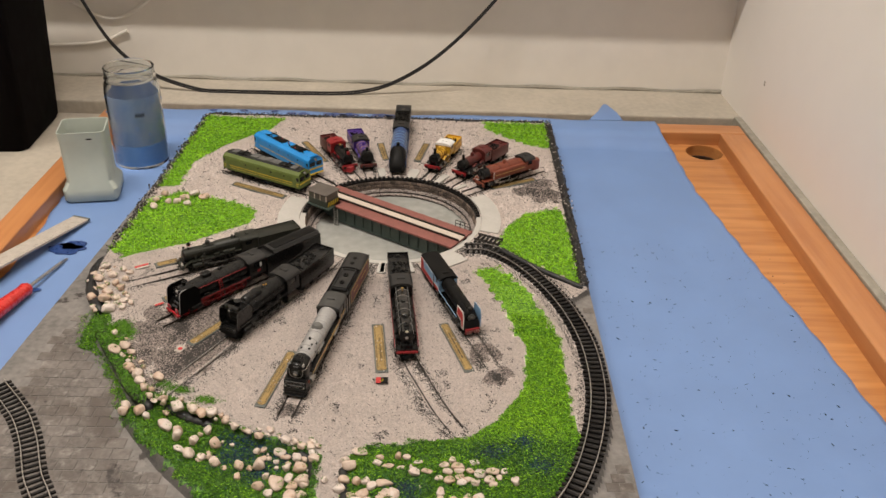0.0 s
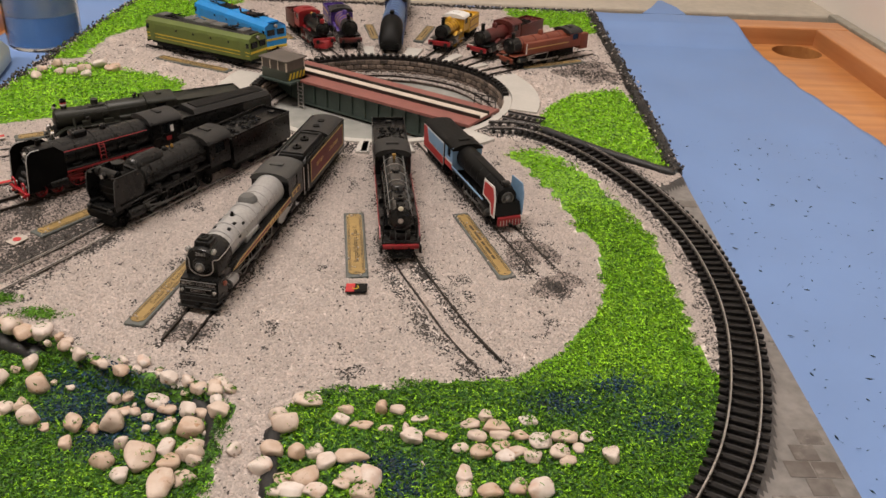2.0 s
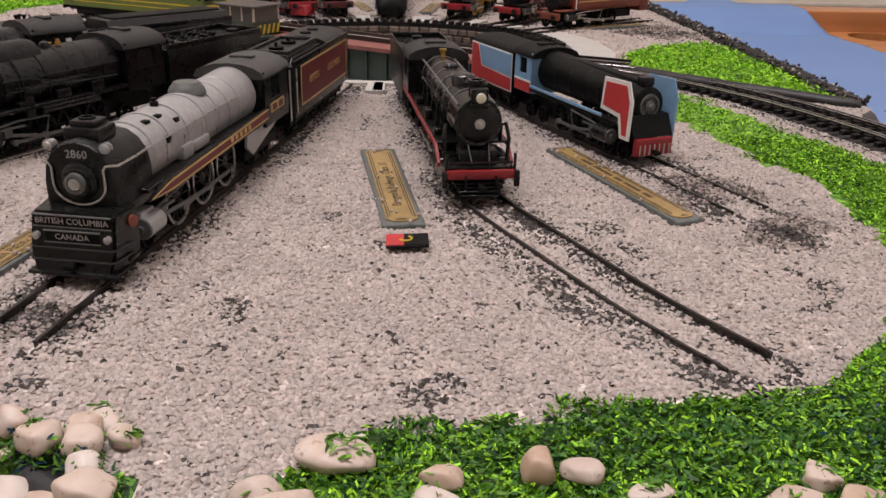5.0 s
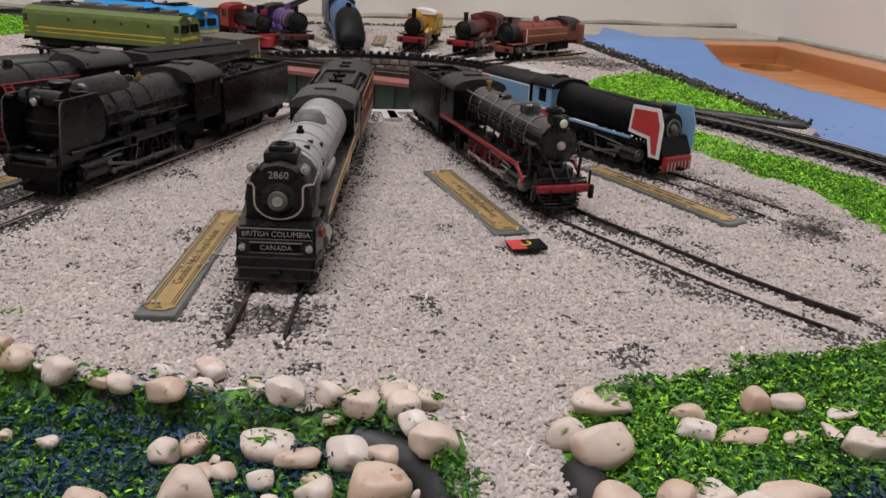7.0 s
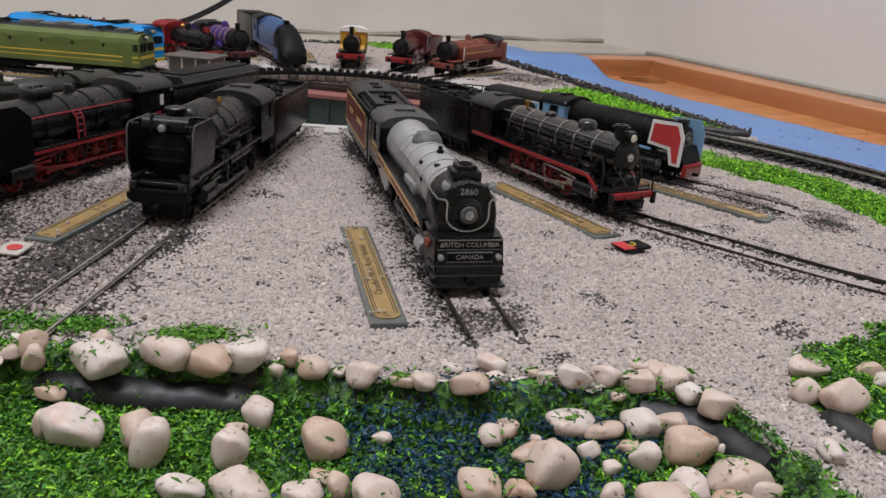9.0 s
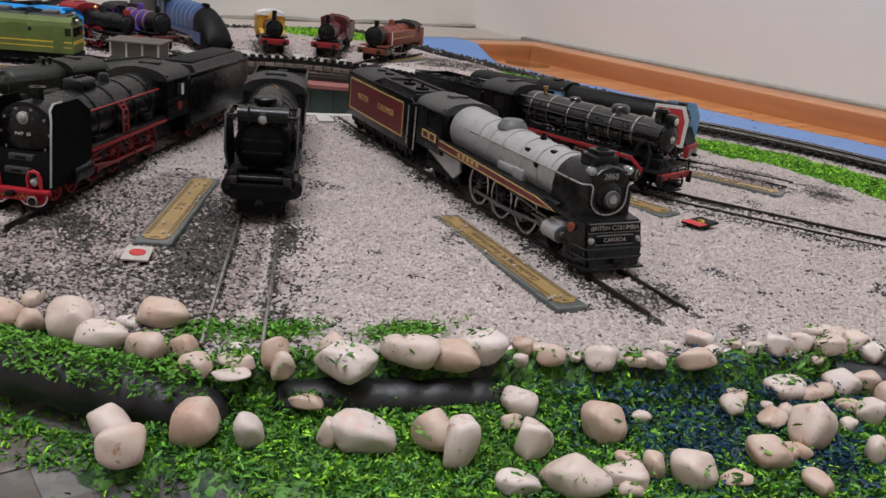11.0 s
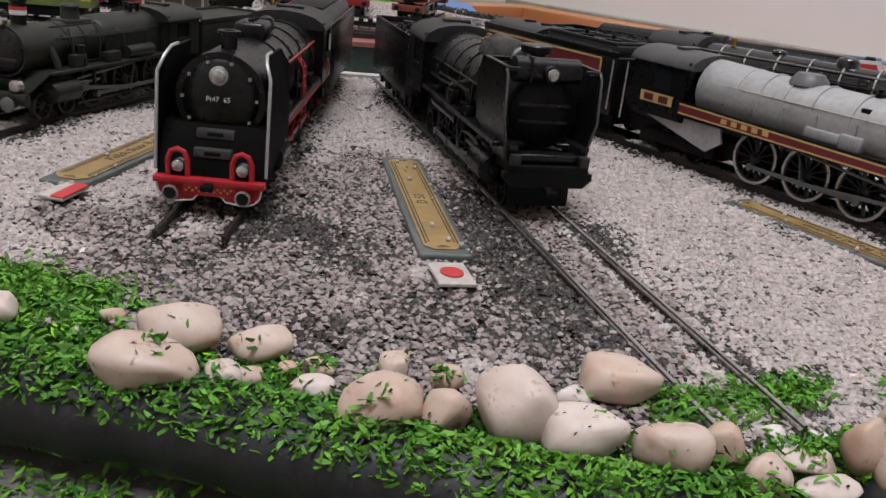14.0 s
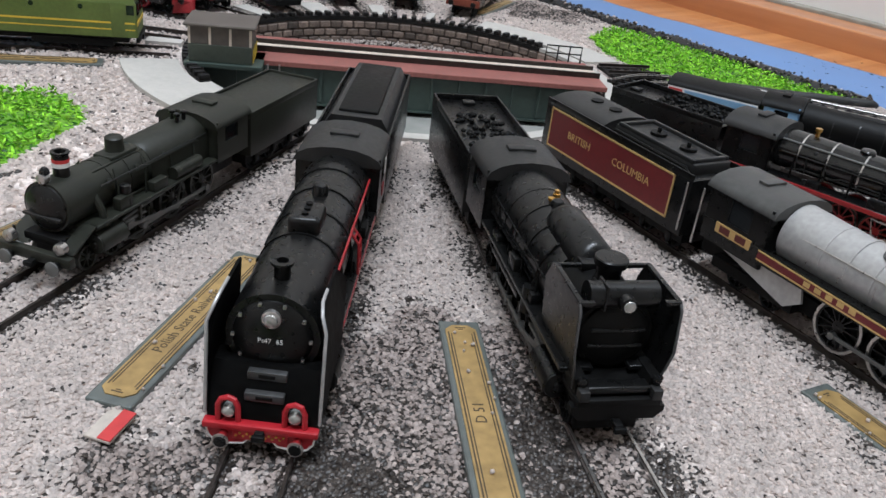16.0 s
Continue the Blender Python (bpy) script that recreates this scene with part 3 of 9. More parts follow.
# ---- blue sheet over the table ----
def sheet():
    nx, ny = 190, 230
    rnd = random.Random(8)
    creases = [(rnd.uniform(-0.3, 0.28), rnd.uniform(0.2, 0.9), rnd.uniform(0, math.pi), rnd.uniform(0.0035, 0.007), rnd.uniform(0.0003, 0.0008), rnd.uniform(0.04, 0.12)) for _ in range(26)]
    bm = B()
    rows = []
    for j in range(ny):
        v = j / (ny - 1)
        row = []
        for i in range(nx):
            u = i / (nx - 1)
            y = -0.38 + v * (0.932 + 0.38)
            up = float(smoothstep(0.8795, 0.9005, np.array(y)))
            right = 0.2705 + 0.0213 * float(np.clip((0.78 - y) / 0.19, 0, 2.6)) + 0.0006 * math.sin(y * 27) - 0.011 * up
            left = -0.353 + 0.004 * math.sin(y * 23)
            x = left + u * (right - left)
            if u == 0 or u == 1:
                x += 0.0008 * math.sin(y * 160)
            yy = y + (0.003 * math.sin(x * 25) if j == ny - 1 else 0)
            z = -0.0215 + 0.00045 * float(ripple(np.array(x), np.array(yy), 60, 5))
            z += 0.0006 * math.exp(-((x - 0.2 + 0.35 * (yy - 0.7)) / 0.012) ** 2) * (0.3 + 0.7 * math.sin(yy * 14) ** 2)
            for qx, qy, qa, qw, qh, ql in creases:
                u1, v1 = (x - qx) * math.cos(qa) + (yy - qy) * math.sin(qa), -(x - qx) * math.sin(qa) + (yy - qy) * math.cos(qa)
                if abs(v1) < 3 * qw and abs(u1) < 2 * ql:
                    z += qh * math.exp(-(v1 / qw) ** 2 - (u1 / ql) ** 2)
            lift = float(smoothstep(0.8795, 0.9005, np.array(yy)))
            z = z * (1 - lift) + (-0.0062 + 0.0004 * math.sin(x * 70)) * lift
            row.append(bm.verts.new((x, yy, z)))
        rows.append(row)
    for a, b in zip(rows, rows[1:]):
        for i in range(nx - 1):
            bm.faces.new((a[i], a[i + 1], b[i + 1], b[i]))
    return bm


ob = tagged(part("table_cover", sheet(), M_SHEET, None, smooth=True), "creased matt blue sheet spread over the table", "sheet")
md = ob.modifiers.new("thickness", "SOLIDIFY")
md.thickness, md.offset = 0.0006, -1
# a corner of the sheet folded back over the ledge
bm = loft(B(), [[(0.181, 0.9300, -0.0066), (0.221, 0.9310, -0.0066), (0.221, 0.9310, -0.0060), (0.181, 0.9300, -0.0060)],
                [(0.194, 0.9520, -0.0064), (0.2175, 0.9550, -0.0064), (0.2175, 0.9550, -0.0052), (0.194, 0.9520, -0.0052)],
                [(0.2055, 0.9790, -0.0058), (0.2095, 0.9800, -0.0058), (0.2095, 0.9800, -0.0050), (0.2055, 0.9790, -0.0050)]])
tagged(part("sheet_corner", bm, M_SHEET, None, smooth=True), "pointed corner of blue sheet lying on the ledge", "sheet")


def blot(cx, cy, r, z, seed, stretch=1.6):
    rnd = random.Random(seed)
    n = 26
    k = [rnd.uniform(0.6, 1.15) for _ in range(n)]
    pts = [(cx + stretch * r * math.cos(2 * math.pi * i / n) * (k[i] + k[i - 1]) / 2, cy + r * math.sin(2 * math.pi * i / n) * (k[i] + k[i - 1]) / 2) for i in range(n)]
    return slab(B(), pts, z, z + 0.0003)


for i, (x, y, r, z) in enumerate([(-0.115, 0.9195, 0.0095, -0.0055), (-0.098, 0.9215, 0.008, -0.0055), (-0.062, 0.9205, 0.0085, -0.0055), (-0.048, 0.922, 0.006, -0.0055), (-0.150, 0.9205, 0.0065, -0.0055), (-0.165, 0.9225, 0.004, -0.0055), (-0.3155, 0.633, 0.0105, -0.0208), (-0.311, 0.640, 0.0088, -0.0208), (-0.315, 0.568, 0.003, -0.0208),
                                  (-0.255, 0.927, 0.0035, -0.0055), (-0.22, 0.928, 0.003, -0.0055), (-0.185, 0.9285, 0.003, -0.0055), (-0.343, 0.651, 0.005, -0.0208)]):
    tagged(part("paint_stain", blot(x, y, r, z, i), M_SPOT, None), "dark wet paint stain on the blue sheet", "stain", "paint stains")

# loose flock crumbs on the sheet
def scatter(name, shape, faces, x, y, z, size, material, seed, flat=1.0, upright=0.0, stretch=(1, 1, 1), soft=False, rough=0.25):
    """Many small bodies of one shape, turned and sized at random, as one mesh."""
    r = np.random.RandomState(seed)
    k = len(x)
    base = np.array(shape, float) * np.array(stretch)
    a, tilt = r.uniform(0, 2 * np.pi, k), r.normal(0, upright, k)
    roll = r.uniform(-np.pi, np.pi, k) * flat
    v = base[None] * (1 + r.uniform(-rough, rough, (k, len(base), 1))) * size[:, None, None]
    cr, sr, ct, st, ca, sa = np.cos(roll), np.sin(roll), np.cos(tilt), np.sin(tilt), np.cos(a), np.sin(a)
    vx, vy, vz = v[..., 0], v[..., 1] * cr[:, None] - v[..., 2] * sr[:, None], v[..., 1] * sr[:, None] + v[..., 2] * cr[:, None]
    vx, vz = vx * ct[:, None] - vz * st[:, None], vx * st[:, None] + vz * ct[:, None]
    vx, vy = vx * ca[:, None] - vy * sa[:, None], vx * sa[:, None] + vy * ca[:, None]
    co = np.stack([vx + x[:, None], vy + y[:, None], vz + z[:, None]], -1).reshape(-1, 3)
    f = (np.array(faces)[None] + (np.arange(k) * len(base))[:, None, None]).reshape(-1, 3)
    me = bpy.data.meshes.new(name)
    me.vertices.add(len(co))
    me.vertices.foreach_set("co", co.ravel())
    me.loops.add(f.size)
    me.loops.foreach_set("vertex_index", f.ravel().astype(np.int32))
    me.polygons.add(len(f))
    me.polygons.foreach_set("loop_start", np.arange(0, f.size, 3, dtype=np.int32))
    me.update(calc_edges=True)
    me.validate()
    if soft:
        me.shade_smooth()
    me.materials.append(material)
    return new(name, me)


OCTA = [(1, 0, 0), (-1, 0, 0), (0, 1, 0), (0, -1, 0), (0, 0, 1), (0, 0, -1)]
OCTA_F = [(0, 2, 4), (2, 1, 4), (1, 3, 4), (3, 0, 4), (2, 0, 5), (1, 2, 5), (3, 1, 5), (0, 3, 5)]
GRAIN = [(1, 0, 0), (0.5, 0.87, 0.05), (-0.5, 0.87, 0), (-1, 0, 0.1), (-0.5, -0.87, 0), (0.5, -0.87, 0.05), (0.05, 0, 0.95)]
GRAIN_F = [(0, 1, 6), (1, 2, 6), (2, 3, 6), (3, 4, 6), (4, 5, 6), (5, 0, 6)]
BLADE = [(0.86, 0.16, 0), (0.80, -0.14, 0.06), (0, 0.30, 0.15), (0, -0.27, 0.22), (-0.86, 0.14, 0), (-0.78, -0.17, 0.05)]
BLADE_F = [(0, 2, 1), (1, 2, 3), (2, 4, 3), (3, 4, 5)]
TETRA = [(1, 0, 0.1), (-1, 0.15, 0), (0, 0.35, 0), (0.1, -0.1, 0.35)]
TETRA_F = [(0, 2, 3), (2, 1, 3), (1, 0, 3), (0, 1, 2)]
rs = np.random.RandomState(4)
cx_, cy_ = rs.uniform(0.132, 0.305, 620), 0.33 + rs.uniform(0, 1, 620) ** 1.3 * 0.34
tagged(scatter("flock_crumbs", TETRA, TETRA_F, cx_, cy_, np.full(620, -0.0209), 0.0005 + 0.0012 * rs.uniform(0, 1, 620) ** 2.5, M_CRUMB, 5), "scattered dark green flock crumbs on the sheet", "crumbs", kind="stuff")

# ---- baseboard of the layout ----
def board_with_pit():
    """The board's slab with a round opening for the turntable's pit."""
    corners = [(-0.259, 0.907), (-0.315, 0.08), (0.1185, 0.08), (0.1315, 0.907)]
    angles = sorted([2 * math.pi * i / 72 for i in range(72)] + [math.atan2(y - CY, x - CX) % (2 * math.pi) for x, y in corners])
    rim, hole = [], []
    for a in angles:
        c, s = math.cos(a), math.sin(a)
        best = 9.0
        for (x0, y0), (x1, y1) in zip(corners, corners[1:] + corners[:1]):
            dx, dy = x1 - x0, y1 - y0
            den = c * dy - s * dx
            if abs(den) > 1e-9:
                t = ((x0 - CX) * dy - (y0 - CY) * dx) / den
                q = ((x0 - CX) * s - (y0 - CY) * c) / den
                if t > 0 and -1e-6 <= q <= 1 + 1e-6:
                    best = min(best, t)
        rim.append((CX + best * c, CY + best * s))
        hole.append((CX + (RP + 0.003) * c, CY + (RP + 0.003) * s))
    sets = [[(x, y, -0.0105) for x, y in rim], [(x, y, -0.0105) for x, y in hole], [(x, y, -0.0205) for x, y in hole], [(x, y, -0.0205) for x, y in rim]]
    bm = loft(B(), sets + [sets[0]], caps=False)
    bmesh.ops.remove_doubles(bm, verts=bm.verts, dist=1e-6)
    bmesh.ops.recalc_face_normals(bm, faces=bm.faces)
    return bm


bm = board_with_pit()
board = tagged(part("baseboard_panel", bm, M_BOARD, None), "grey painted model baseboard with scored paving lines", "board")
# scored paving: slightly proud blocks at the open corner
M_BLOCK = random_tint(mat("paving_block", (0.185, 0.164, 0.150), 0.6, 0, 300, 0.28, 0.0004, col2=(0.09, 0.078, 0.070)), 0.86, 1.10)
stained(M_BLOCK, (0.30, 0.28, 0.26), 0.56, 0.74, 120)
stained(M_BLOCK, (0.085, 0.070, 0.060), 0.50, 0.62, 26)
block = bx(B(), -0.00562, 0.00562, -0.00442, 0.00442, -0.0001, 0.0003, 0.00026, 2)
bme = bpy.data.meshes.new("paving_block")
block.to_mesh(bme)
block.free()
stained(M_BLOCK, (0.04, 0.033, 0.03), 0.615, 0.645, 30)
bme.materials.append(M_BLOCK)
for j in range(27):
    for i in range(16):
        x, y = -0.30 + i * 0.0117 + (0.00585 if j % 2 else 0), 0.34 + j * 0.0093
        if x < -0.255 - 0.0735 * (0.907 - y) + 0.02 or x > -0.105:
            continue
        if float(away(np.array([x]), np.array([y]), LOWER)[0]) > -0.004 or float(away(np.array([x]), np.array([y]), UPPER)[0]) > -0.012:
            continue
        again("paving_block", bme, board, pose(x, y, -0.0105 + 0.00006 * math.sin(i * 7 + j * 3), 0, 0, math.sin(i + j * 2.1) * 0.8))

# scored paving on the bare strip outside the running line
for j in range(38):
    for i in range(8):
        x, y = 0.076 + i * 0.0082 + (0.0041 if j % 2 else 0), 0.295 + j * 0.0072
        if x > 0.1185 + (y - 0.08) * 0.0157 - 0.0045 or y > 0.562 or float(away(np.array([x]), np.array([y]), UPPER)[0]) > -0.0085:
            continue
        again("paving_block", bme, board, pose(x, y, -0.0041 + 0.00005 * math.sin(i * 5 + j * 3), 0, 0, math.sin(i * 3 + j) * 1.2) @ Matrix.Diagonal((0.70, 0.78, 1, 1)))

# ---- terrain ----
def terrain():
    xs, ys = np.arange(-0.275, 0.1335, 0.0018), np.arange(0.27, 0.9085, 0.0018)
    X, Y = np.meshgrid(xs, ys)
    Z = ground(X, Y)
    right = 0.1185 + (Y - 0.08) * 0.0157
    X = np.minimum(X, right)
    Z = np.where(np.hypot(X - CX, Y - CY) < RP + 0.002, -0.0205, Z)
    n, m = len(xs), len(ys)
    vs = np.stack([X, Y, Z], -1).reshape(-1, 3)
    idx = np.arange(n * m).reshape(m, n)
    fs = np.stack([idx[:-1, :-1], idx[:-1, 1:], idx[1:, 1:], idx[1:, :-1]], -1).reshape(-1, 4)
    c = vs[fs].mean(1)
    keep = (np.hypot(c[:, 0] - CX, c[:, 1] - CY) > RP - 0.002) & (vs[fs][:, :, 2].max(1) > -0.0108)
    me = bpy.data.meshes.new("terrain")
    me.from_pydata(vs.tolist(), [], fs[keep].tolist())
    for m_ in (M_TERRAIN, M_BED, M_GRASSBED, M_DARKBED, M_LAWNBED, M_BOARD):
        me.materials.append(m_)
    c = c[keep]
    wob = 0.002 * ripple(c[:, 0], c[:, 1], 380, 8)
    green = np.zeros(len(c), bool)
    for g in GRASS:
        green |= inside(c[:, 0] + wob, c[:, 1] + wob, g)
    land = away(c[:, 0], c[:, 1], UPPER)
    pale = (land > 0.003) & ~green
    kind = np.where(green, 2, np.where(pale, np.where(ballast(c[:, 0], c[:, 1]) > 0.2, 3, 1), 0))
    # brighter bed on the lit lawns, the shade-toned one on the near bank
    kind = np.where(green & (c[:, 0] > -0.055) & (c[:, 1] > 0.385) | green & (c[:, 1] > 0.56), 4, kind)
    gap = np.full(len(c), 1.0)
    for q in glide(MAIN, 60):
        gap = np.minimum(gap, np.hypot(c[:, 0] - q.x, c[:, 1] - q.y))
    kind = np.where(gap < 0.008, 0, kind)
    kind = np.where((c[:, 0] > 0.07) & (c[:, 1] < 0.575) & (land < -0.0015), 5, kind)
    me.polygons.foreach_set("material_index", kind.astype(np.int32))
    me.shade_smooth()
    return me


tagged(new("terrain", terrain()), "dark plaster landform of the model railway layout", "terrain", kind="structure")

# dark rim of the land along the board's edges, and the foam kerbs
def foam(name, pts, r, n, label, z=None):
    line = glide(pts, n)
    rnd = random.Random(len(pts) * 7 + n)
    bm = B()
    rings = []
    for i, p in enumerate(line):
        t = (line[min(i + 1, n - 1)] - line[max(i - 1, 0)]).normalized()
        side = Vector((-t.y, t.x, 0)).normalized()
        rr = r * (0.97 + 0.07 * math.sin(i * 0.9) * math.sin(i * 0.37 + 1) + rnd.uniform(-0.035, 0.035)) * (0.5 if i in (0, n - 1) else 1)
        c = Vector((p.x, p.y, p.z))
        rings.append([c + side * (rr * math.cos(2 * math.pi * k / 10)) + Vector((0, 0, rr * math.sin(2 * math.pi * k / 10))) for k in range(10)])
    loft(bm, rings)
    return tagged(part(name, bm, M_KERB, None, smooth=True), label, "kerb", "foam kerbs")


foam("foam_kerb", [(-0.264, 0.592, -0.0055), (-0.2665, 0.575, -0.0055), (-0.262, 0.552, -0.0055), (-0.252, 0.531, -0.0055), (-0.243, 0.518, -0.006)], 0.0046, 30, "black foam kerb round the gravel yard's corner")
foam("foam_kerb", [(-0.2335, 0.492, -0.0050), (-0.2235, 0.476, -0.0044), (-0.2125, 0.4605, -0.0041), (-0.203, 0.4465, -0.0041), (-0.1945, 0.4335, -0.0041), (-0.186, 0.4235, -0.0046), (-0.180, 0.4175, -0.0058), (-0.174, 0.4130, -0.0078)], 0.0049, 56, "black foam kerb under the pebbles, dusted with green flock")
foam("foam_kerb", [(-0.167, 0.4145, -0.0078), (-0.160, 0.4115, -0.0066), (-0.148, 0.405, -0.0064), (-0.138, 0.401, -0.0068), (-0.131, 0.3975, -0.0082)], 0.0038, 32, "short black foam kerb under pink pebbles")
foam("foam_kerb", [(-0.075, 0.3755, -0.005), (-0.0665, 0.367, -0.005), (-0.0635, 0.352, -0.005)], 0.004, 18, "dark foam kerb at the gravel path")
foam("foam_kerb", [(-0.0475, 0.361, -0.0025), (-0.046, 0.348, -0.0025), (-0.044, 0.332, -0.0025)], 0.0035, 16, "dark foam kerb at the gravel path")
foam("foam_kerb", [(0.0585, 0.6135, 0.0006), (0.072, 0.5985, 0.0008), (0.088, 0.583, 0.0008), (0.106, 0.568, 0.0008), (0.1195, 0.557, 0.0006)], 0.0024, 40, "thin black kerb between the lawn and the running line")
foam("foam_edge", [(0.1215, 0.56, -0.002), (0.124, 0.62, -0.0018), (0.1255, 0.70, -0.0018), (0.1275, 0.80, -0.0018), (0.129, 0.902, -0.002)], 0.0042, 90, "rough black edge of the layout")
foam("foam_edge", [(-0.254, 0.9035, -0.0022), (-0.12, 0.904, -0.0026), (0.02, 0.904, -0.0026), (0.128, 0.9035, -0.0022)], 0.0028, 80, "rough black rear edge of the layout")
foam("foam_edge", [(-0.2545, 0.902, -0.003), (-0.2575, 0.80, -0.0032), (-0.2595, 0.70, -0.0032), (-0.263, 0.60, -0.0032)], 0.0026, 80, "rough black side edge of the layout")


# ---- tracks ----
def rail_mesh(line, off, w, z0, z1):
    rings = []
    for i, p in enumerate(line):
        t = (line[min(i + 1, len(line) - 1)] - line[max(i - 1, 0)]).normalized()
        s = Vector((-t.y, t.x, 0)).normalized()
        c = Vector((p.x, p.y, 0)) + s * off
        rings.append([c + s * a * w / 2 + Vector((0, 0, z)) for a, z in ((-1.6, z0), (1.6, z0), (1.6, z0 + 0.0003), (0.55, z0 + 0.0006), (1, z1 - 0.0005), (1, z1), (-1, z1), (-1, z1 - 0.0005), (-0.55, z0 + 0.0006), (-1.6, z0 + 0.0003))])
    return loft(B(), rings)


GAUGE = 0.0095
SLEEPER = bx(B(), -0.0009, 0.0009, -0.0083, 0.0083, 0, 0.0014, 0.00015, 1)
sme = bpy.data.meshes.new("sleeper")
SLEEPER.to_mesh(sme)
SLEEPER.free()
sme.materials.append(M_SLEEPER)
CHAIR = bx(B(), -0.0006, 0.0006, -0.0013, 0.0013, 0.0014, 0.0019)
cme = bpy.data.meshes.new("rail_chair")
CHAIR.to_mesh(cme)
CHAIR.free()
cme.materials.append(M_SLEEPER)


def track(pts, z, n, pitch, label, rail=M_RAIL, start=0.0, group="sidings", chairs=False, high=0.0029):
    """Two rails on sleepers along a curve at height z."""
    line = glide(pts, n)
    root = thing("track", pose(0, 0, z), label, "track", group)
    for s in (-1, 1):
        part("rail", rail_mesh(line, s * GAUGE / 2, 0.00055, 0.0012, high), rail, root)
        if rail is M_RAILTOP or chairs:
            part("rail_head", rail_mesh(line, s * GAUGE / 2, 0.00046, high - 0.0007, high + 0.00006), M_STEEL, root, "bright worn rail head")
    length = sum((b - a).length for a, b in zip(line, line[1:]))
    if pitch:
        k = max(2, int(length / pitch))
        for p, q in zip(glide(pts, k + 1), glide(pts, k + 1)[1:]):
            c, d = (p + q) / 2, q - p
            m = pose(c.x, c.y, 0, 0, 0, math.degrees(math.atan2(d.y, d.x)))
            sl = again("sleeper", sme, root, m)
            if chairs:
                for s in (-1, 1):
                    again("rail_chair", cme, sl, pose(0, s * GAUGE / 2, 0))
    return root


# name: angle of the stall round the turntable, where its track ends, where its engine's front stands
STALLS = dict(p8=(-148.0, 0.226), pt=(-132.5, 0.232), d51=(-118.6, 0.279), hud=(-101.1, 0.272), str=(-69.3, 0.225),
              green=(151.6, 0.19), blue=(135.4, 0.205), american=(117.0, 0.168), purple=(106.4, 0.172), mallard=(89.3, 0.226), yellow=(68.8, 0.165), maroon=(52.4, 0.178), rust=(36.6, 0.18))
for k, (deg, r1) in STALLS.items():
    track([radial(deg, 0.0835), radial(deg, 0.14), radial(deg, r1)], -0.0031 if k == "d51" else -0.0026, 12, 0.0062, "bright-topped siding half sunk in gravel" if k == "d51" else "dark siding track half buried in gravel", M_RAILTOP if k == "d51" else M_RAIL, high=0.0034 if k == "d51" else 0.0032)
track([radial(-84, 0.0835), radial(-84, 0.15), radial(-83.9, 0.190), (-0.0115, 0.460), (-0.001, 0.4345), (0.0085, 0.4125), (0.0185, 0.394)], -0.0029, 60, 0.0062, "dark siding track bending away through the gravel", high=0.0032)
track(MAIN, -0.0002, 120, 0.0046, "black sectional track curving along the layout's edge", M_RAIL, group="running lines", chairs=True)
track([(-0.2845, 0.4382), (-0.2801, 0.4332), (-0.2668, 0.4196), (-0.2541, 0.405), (-0.2416, 0.3852), (-0.2334, 0.3688), (-0.2265, 0.3554), (-0.2156, 0.3398), (-0.198, 0.312)], -0.0104, 60, 0.0046, "black sectional track on the bare grey board", M_RAIL, group="running lines", chairs=True)

track([radial(-25.0, 0.0825), radial(-25.0, 0.092), radial(-25.0, 0.1055)], -0.0002, 8, 0.0038, "short black track stub beside the turntable", group="running lines")

# ---- turntable ----
tt = thing("turntable", pose(CX, CY, 0), "model turntable with a red-brown bridge over a stone-lined pit", "turntable")


def ring_band(r0, r1, z0, z1, n=96, a0=0.0, a1=360.0, wob=0.0):
    """A ring, or a sector of one, with a rectangular section."""
    bm = B()
    rings = []
    full = abs(a1 - a0) >= 359.9
    k = n if full else n + 1
    for i in range(k):
        a = radians(a0 + (a1 - a0) * i / n)
        c, s = math.cos(a), math.sin(a)
        w = wob * math.sin(i * 2.7)
        rings.append([(r0 * c, r0 * s, z0), ((r1 + w) * c, (r1 + w) * s, z0), ((r1 + w) * c, (r1 + w) * s, z1), (r0 * c, r0 * s, z1)])
    if full:
        loft(bm, rings + [rings[0]], caps=False)
        bmesh.ops.remove_doubles(bm, verts=bm.verts, dist=1e-6)
    else:
        loft(bm, rings)
    return bm


part("pit_wall", ring_band(RP, RP + 0.004, -0.022, -0.0012, 120), M_PIT, tt, "dark weathered stone pit wall")
part("pit_floor", lathe(B(), (0, 0, -0.0224), (0, 0, 1), [(0, RP + 0.003), (0.0074, RP + 0.003)], 96), M_POND, tt, "cloudy grey resin floor like frozen water")
part("pit_shelf", ring_band(RP - 0.007, RP, -0.0203, -0.0128, 120), M_PIT, tt, "gravelly shelf at the foot of the wall")
part("ring_rail", ring_band(RP - 0.0052, RP - 0.0044, -0.0128, -0.0112, 120), M_RAIL, tt)
part("coping", ring_band(RP - 0.0006, RP + 0.0032, -0.0012, 0.0004, 64, 2.0, 178.0), M_SLEEPER, tt, "dark toothed coping along the far rim")
part("rim_slab", ring_band(RP - 0.0002, RP + 0.0044, -0.0012, 0.0002, 64, 178.2, 361.8), M_SLAB, tt, "pale concrete rim on the near side")
blk = bx(B(), -0.0014, 0.0022, -0.0011, 0.0011, 0.0004, 0.0021, 0.0002, 1)
bkm = bpy.data.meshes.new("coping_block")
blk.to_mesh(bkm)
blk.free()
bkm.materials.append(M_SLEEPER)
stone = bx(B(), -0.0012, 0.0004, -0.0024, 0.0024, -0.0014, 0.0014, 0.0004, 1)
stm = bpy.data.meshes.new("wall_stone")
stone.to_mesh(stm)
stone.free()
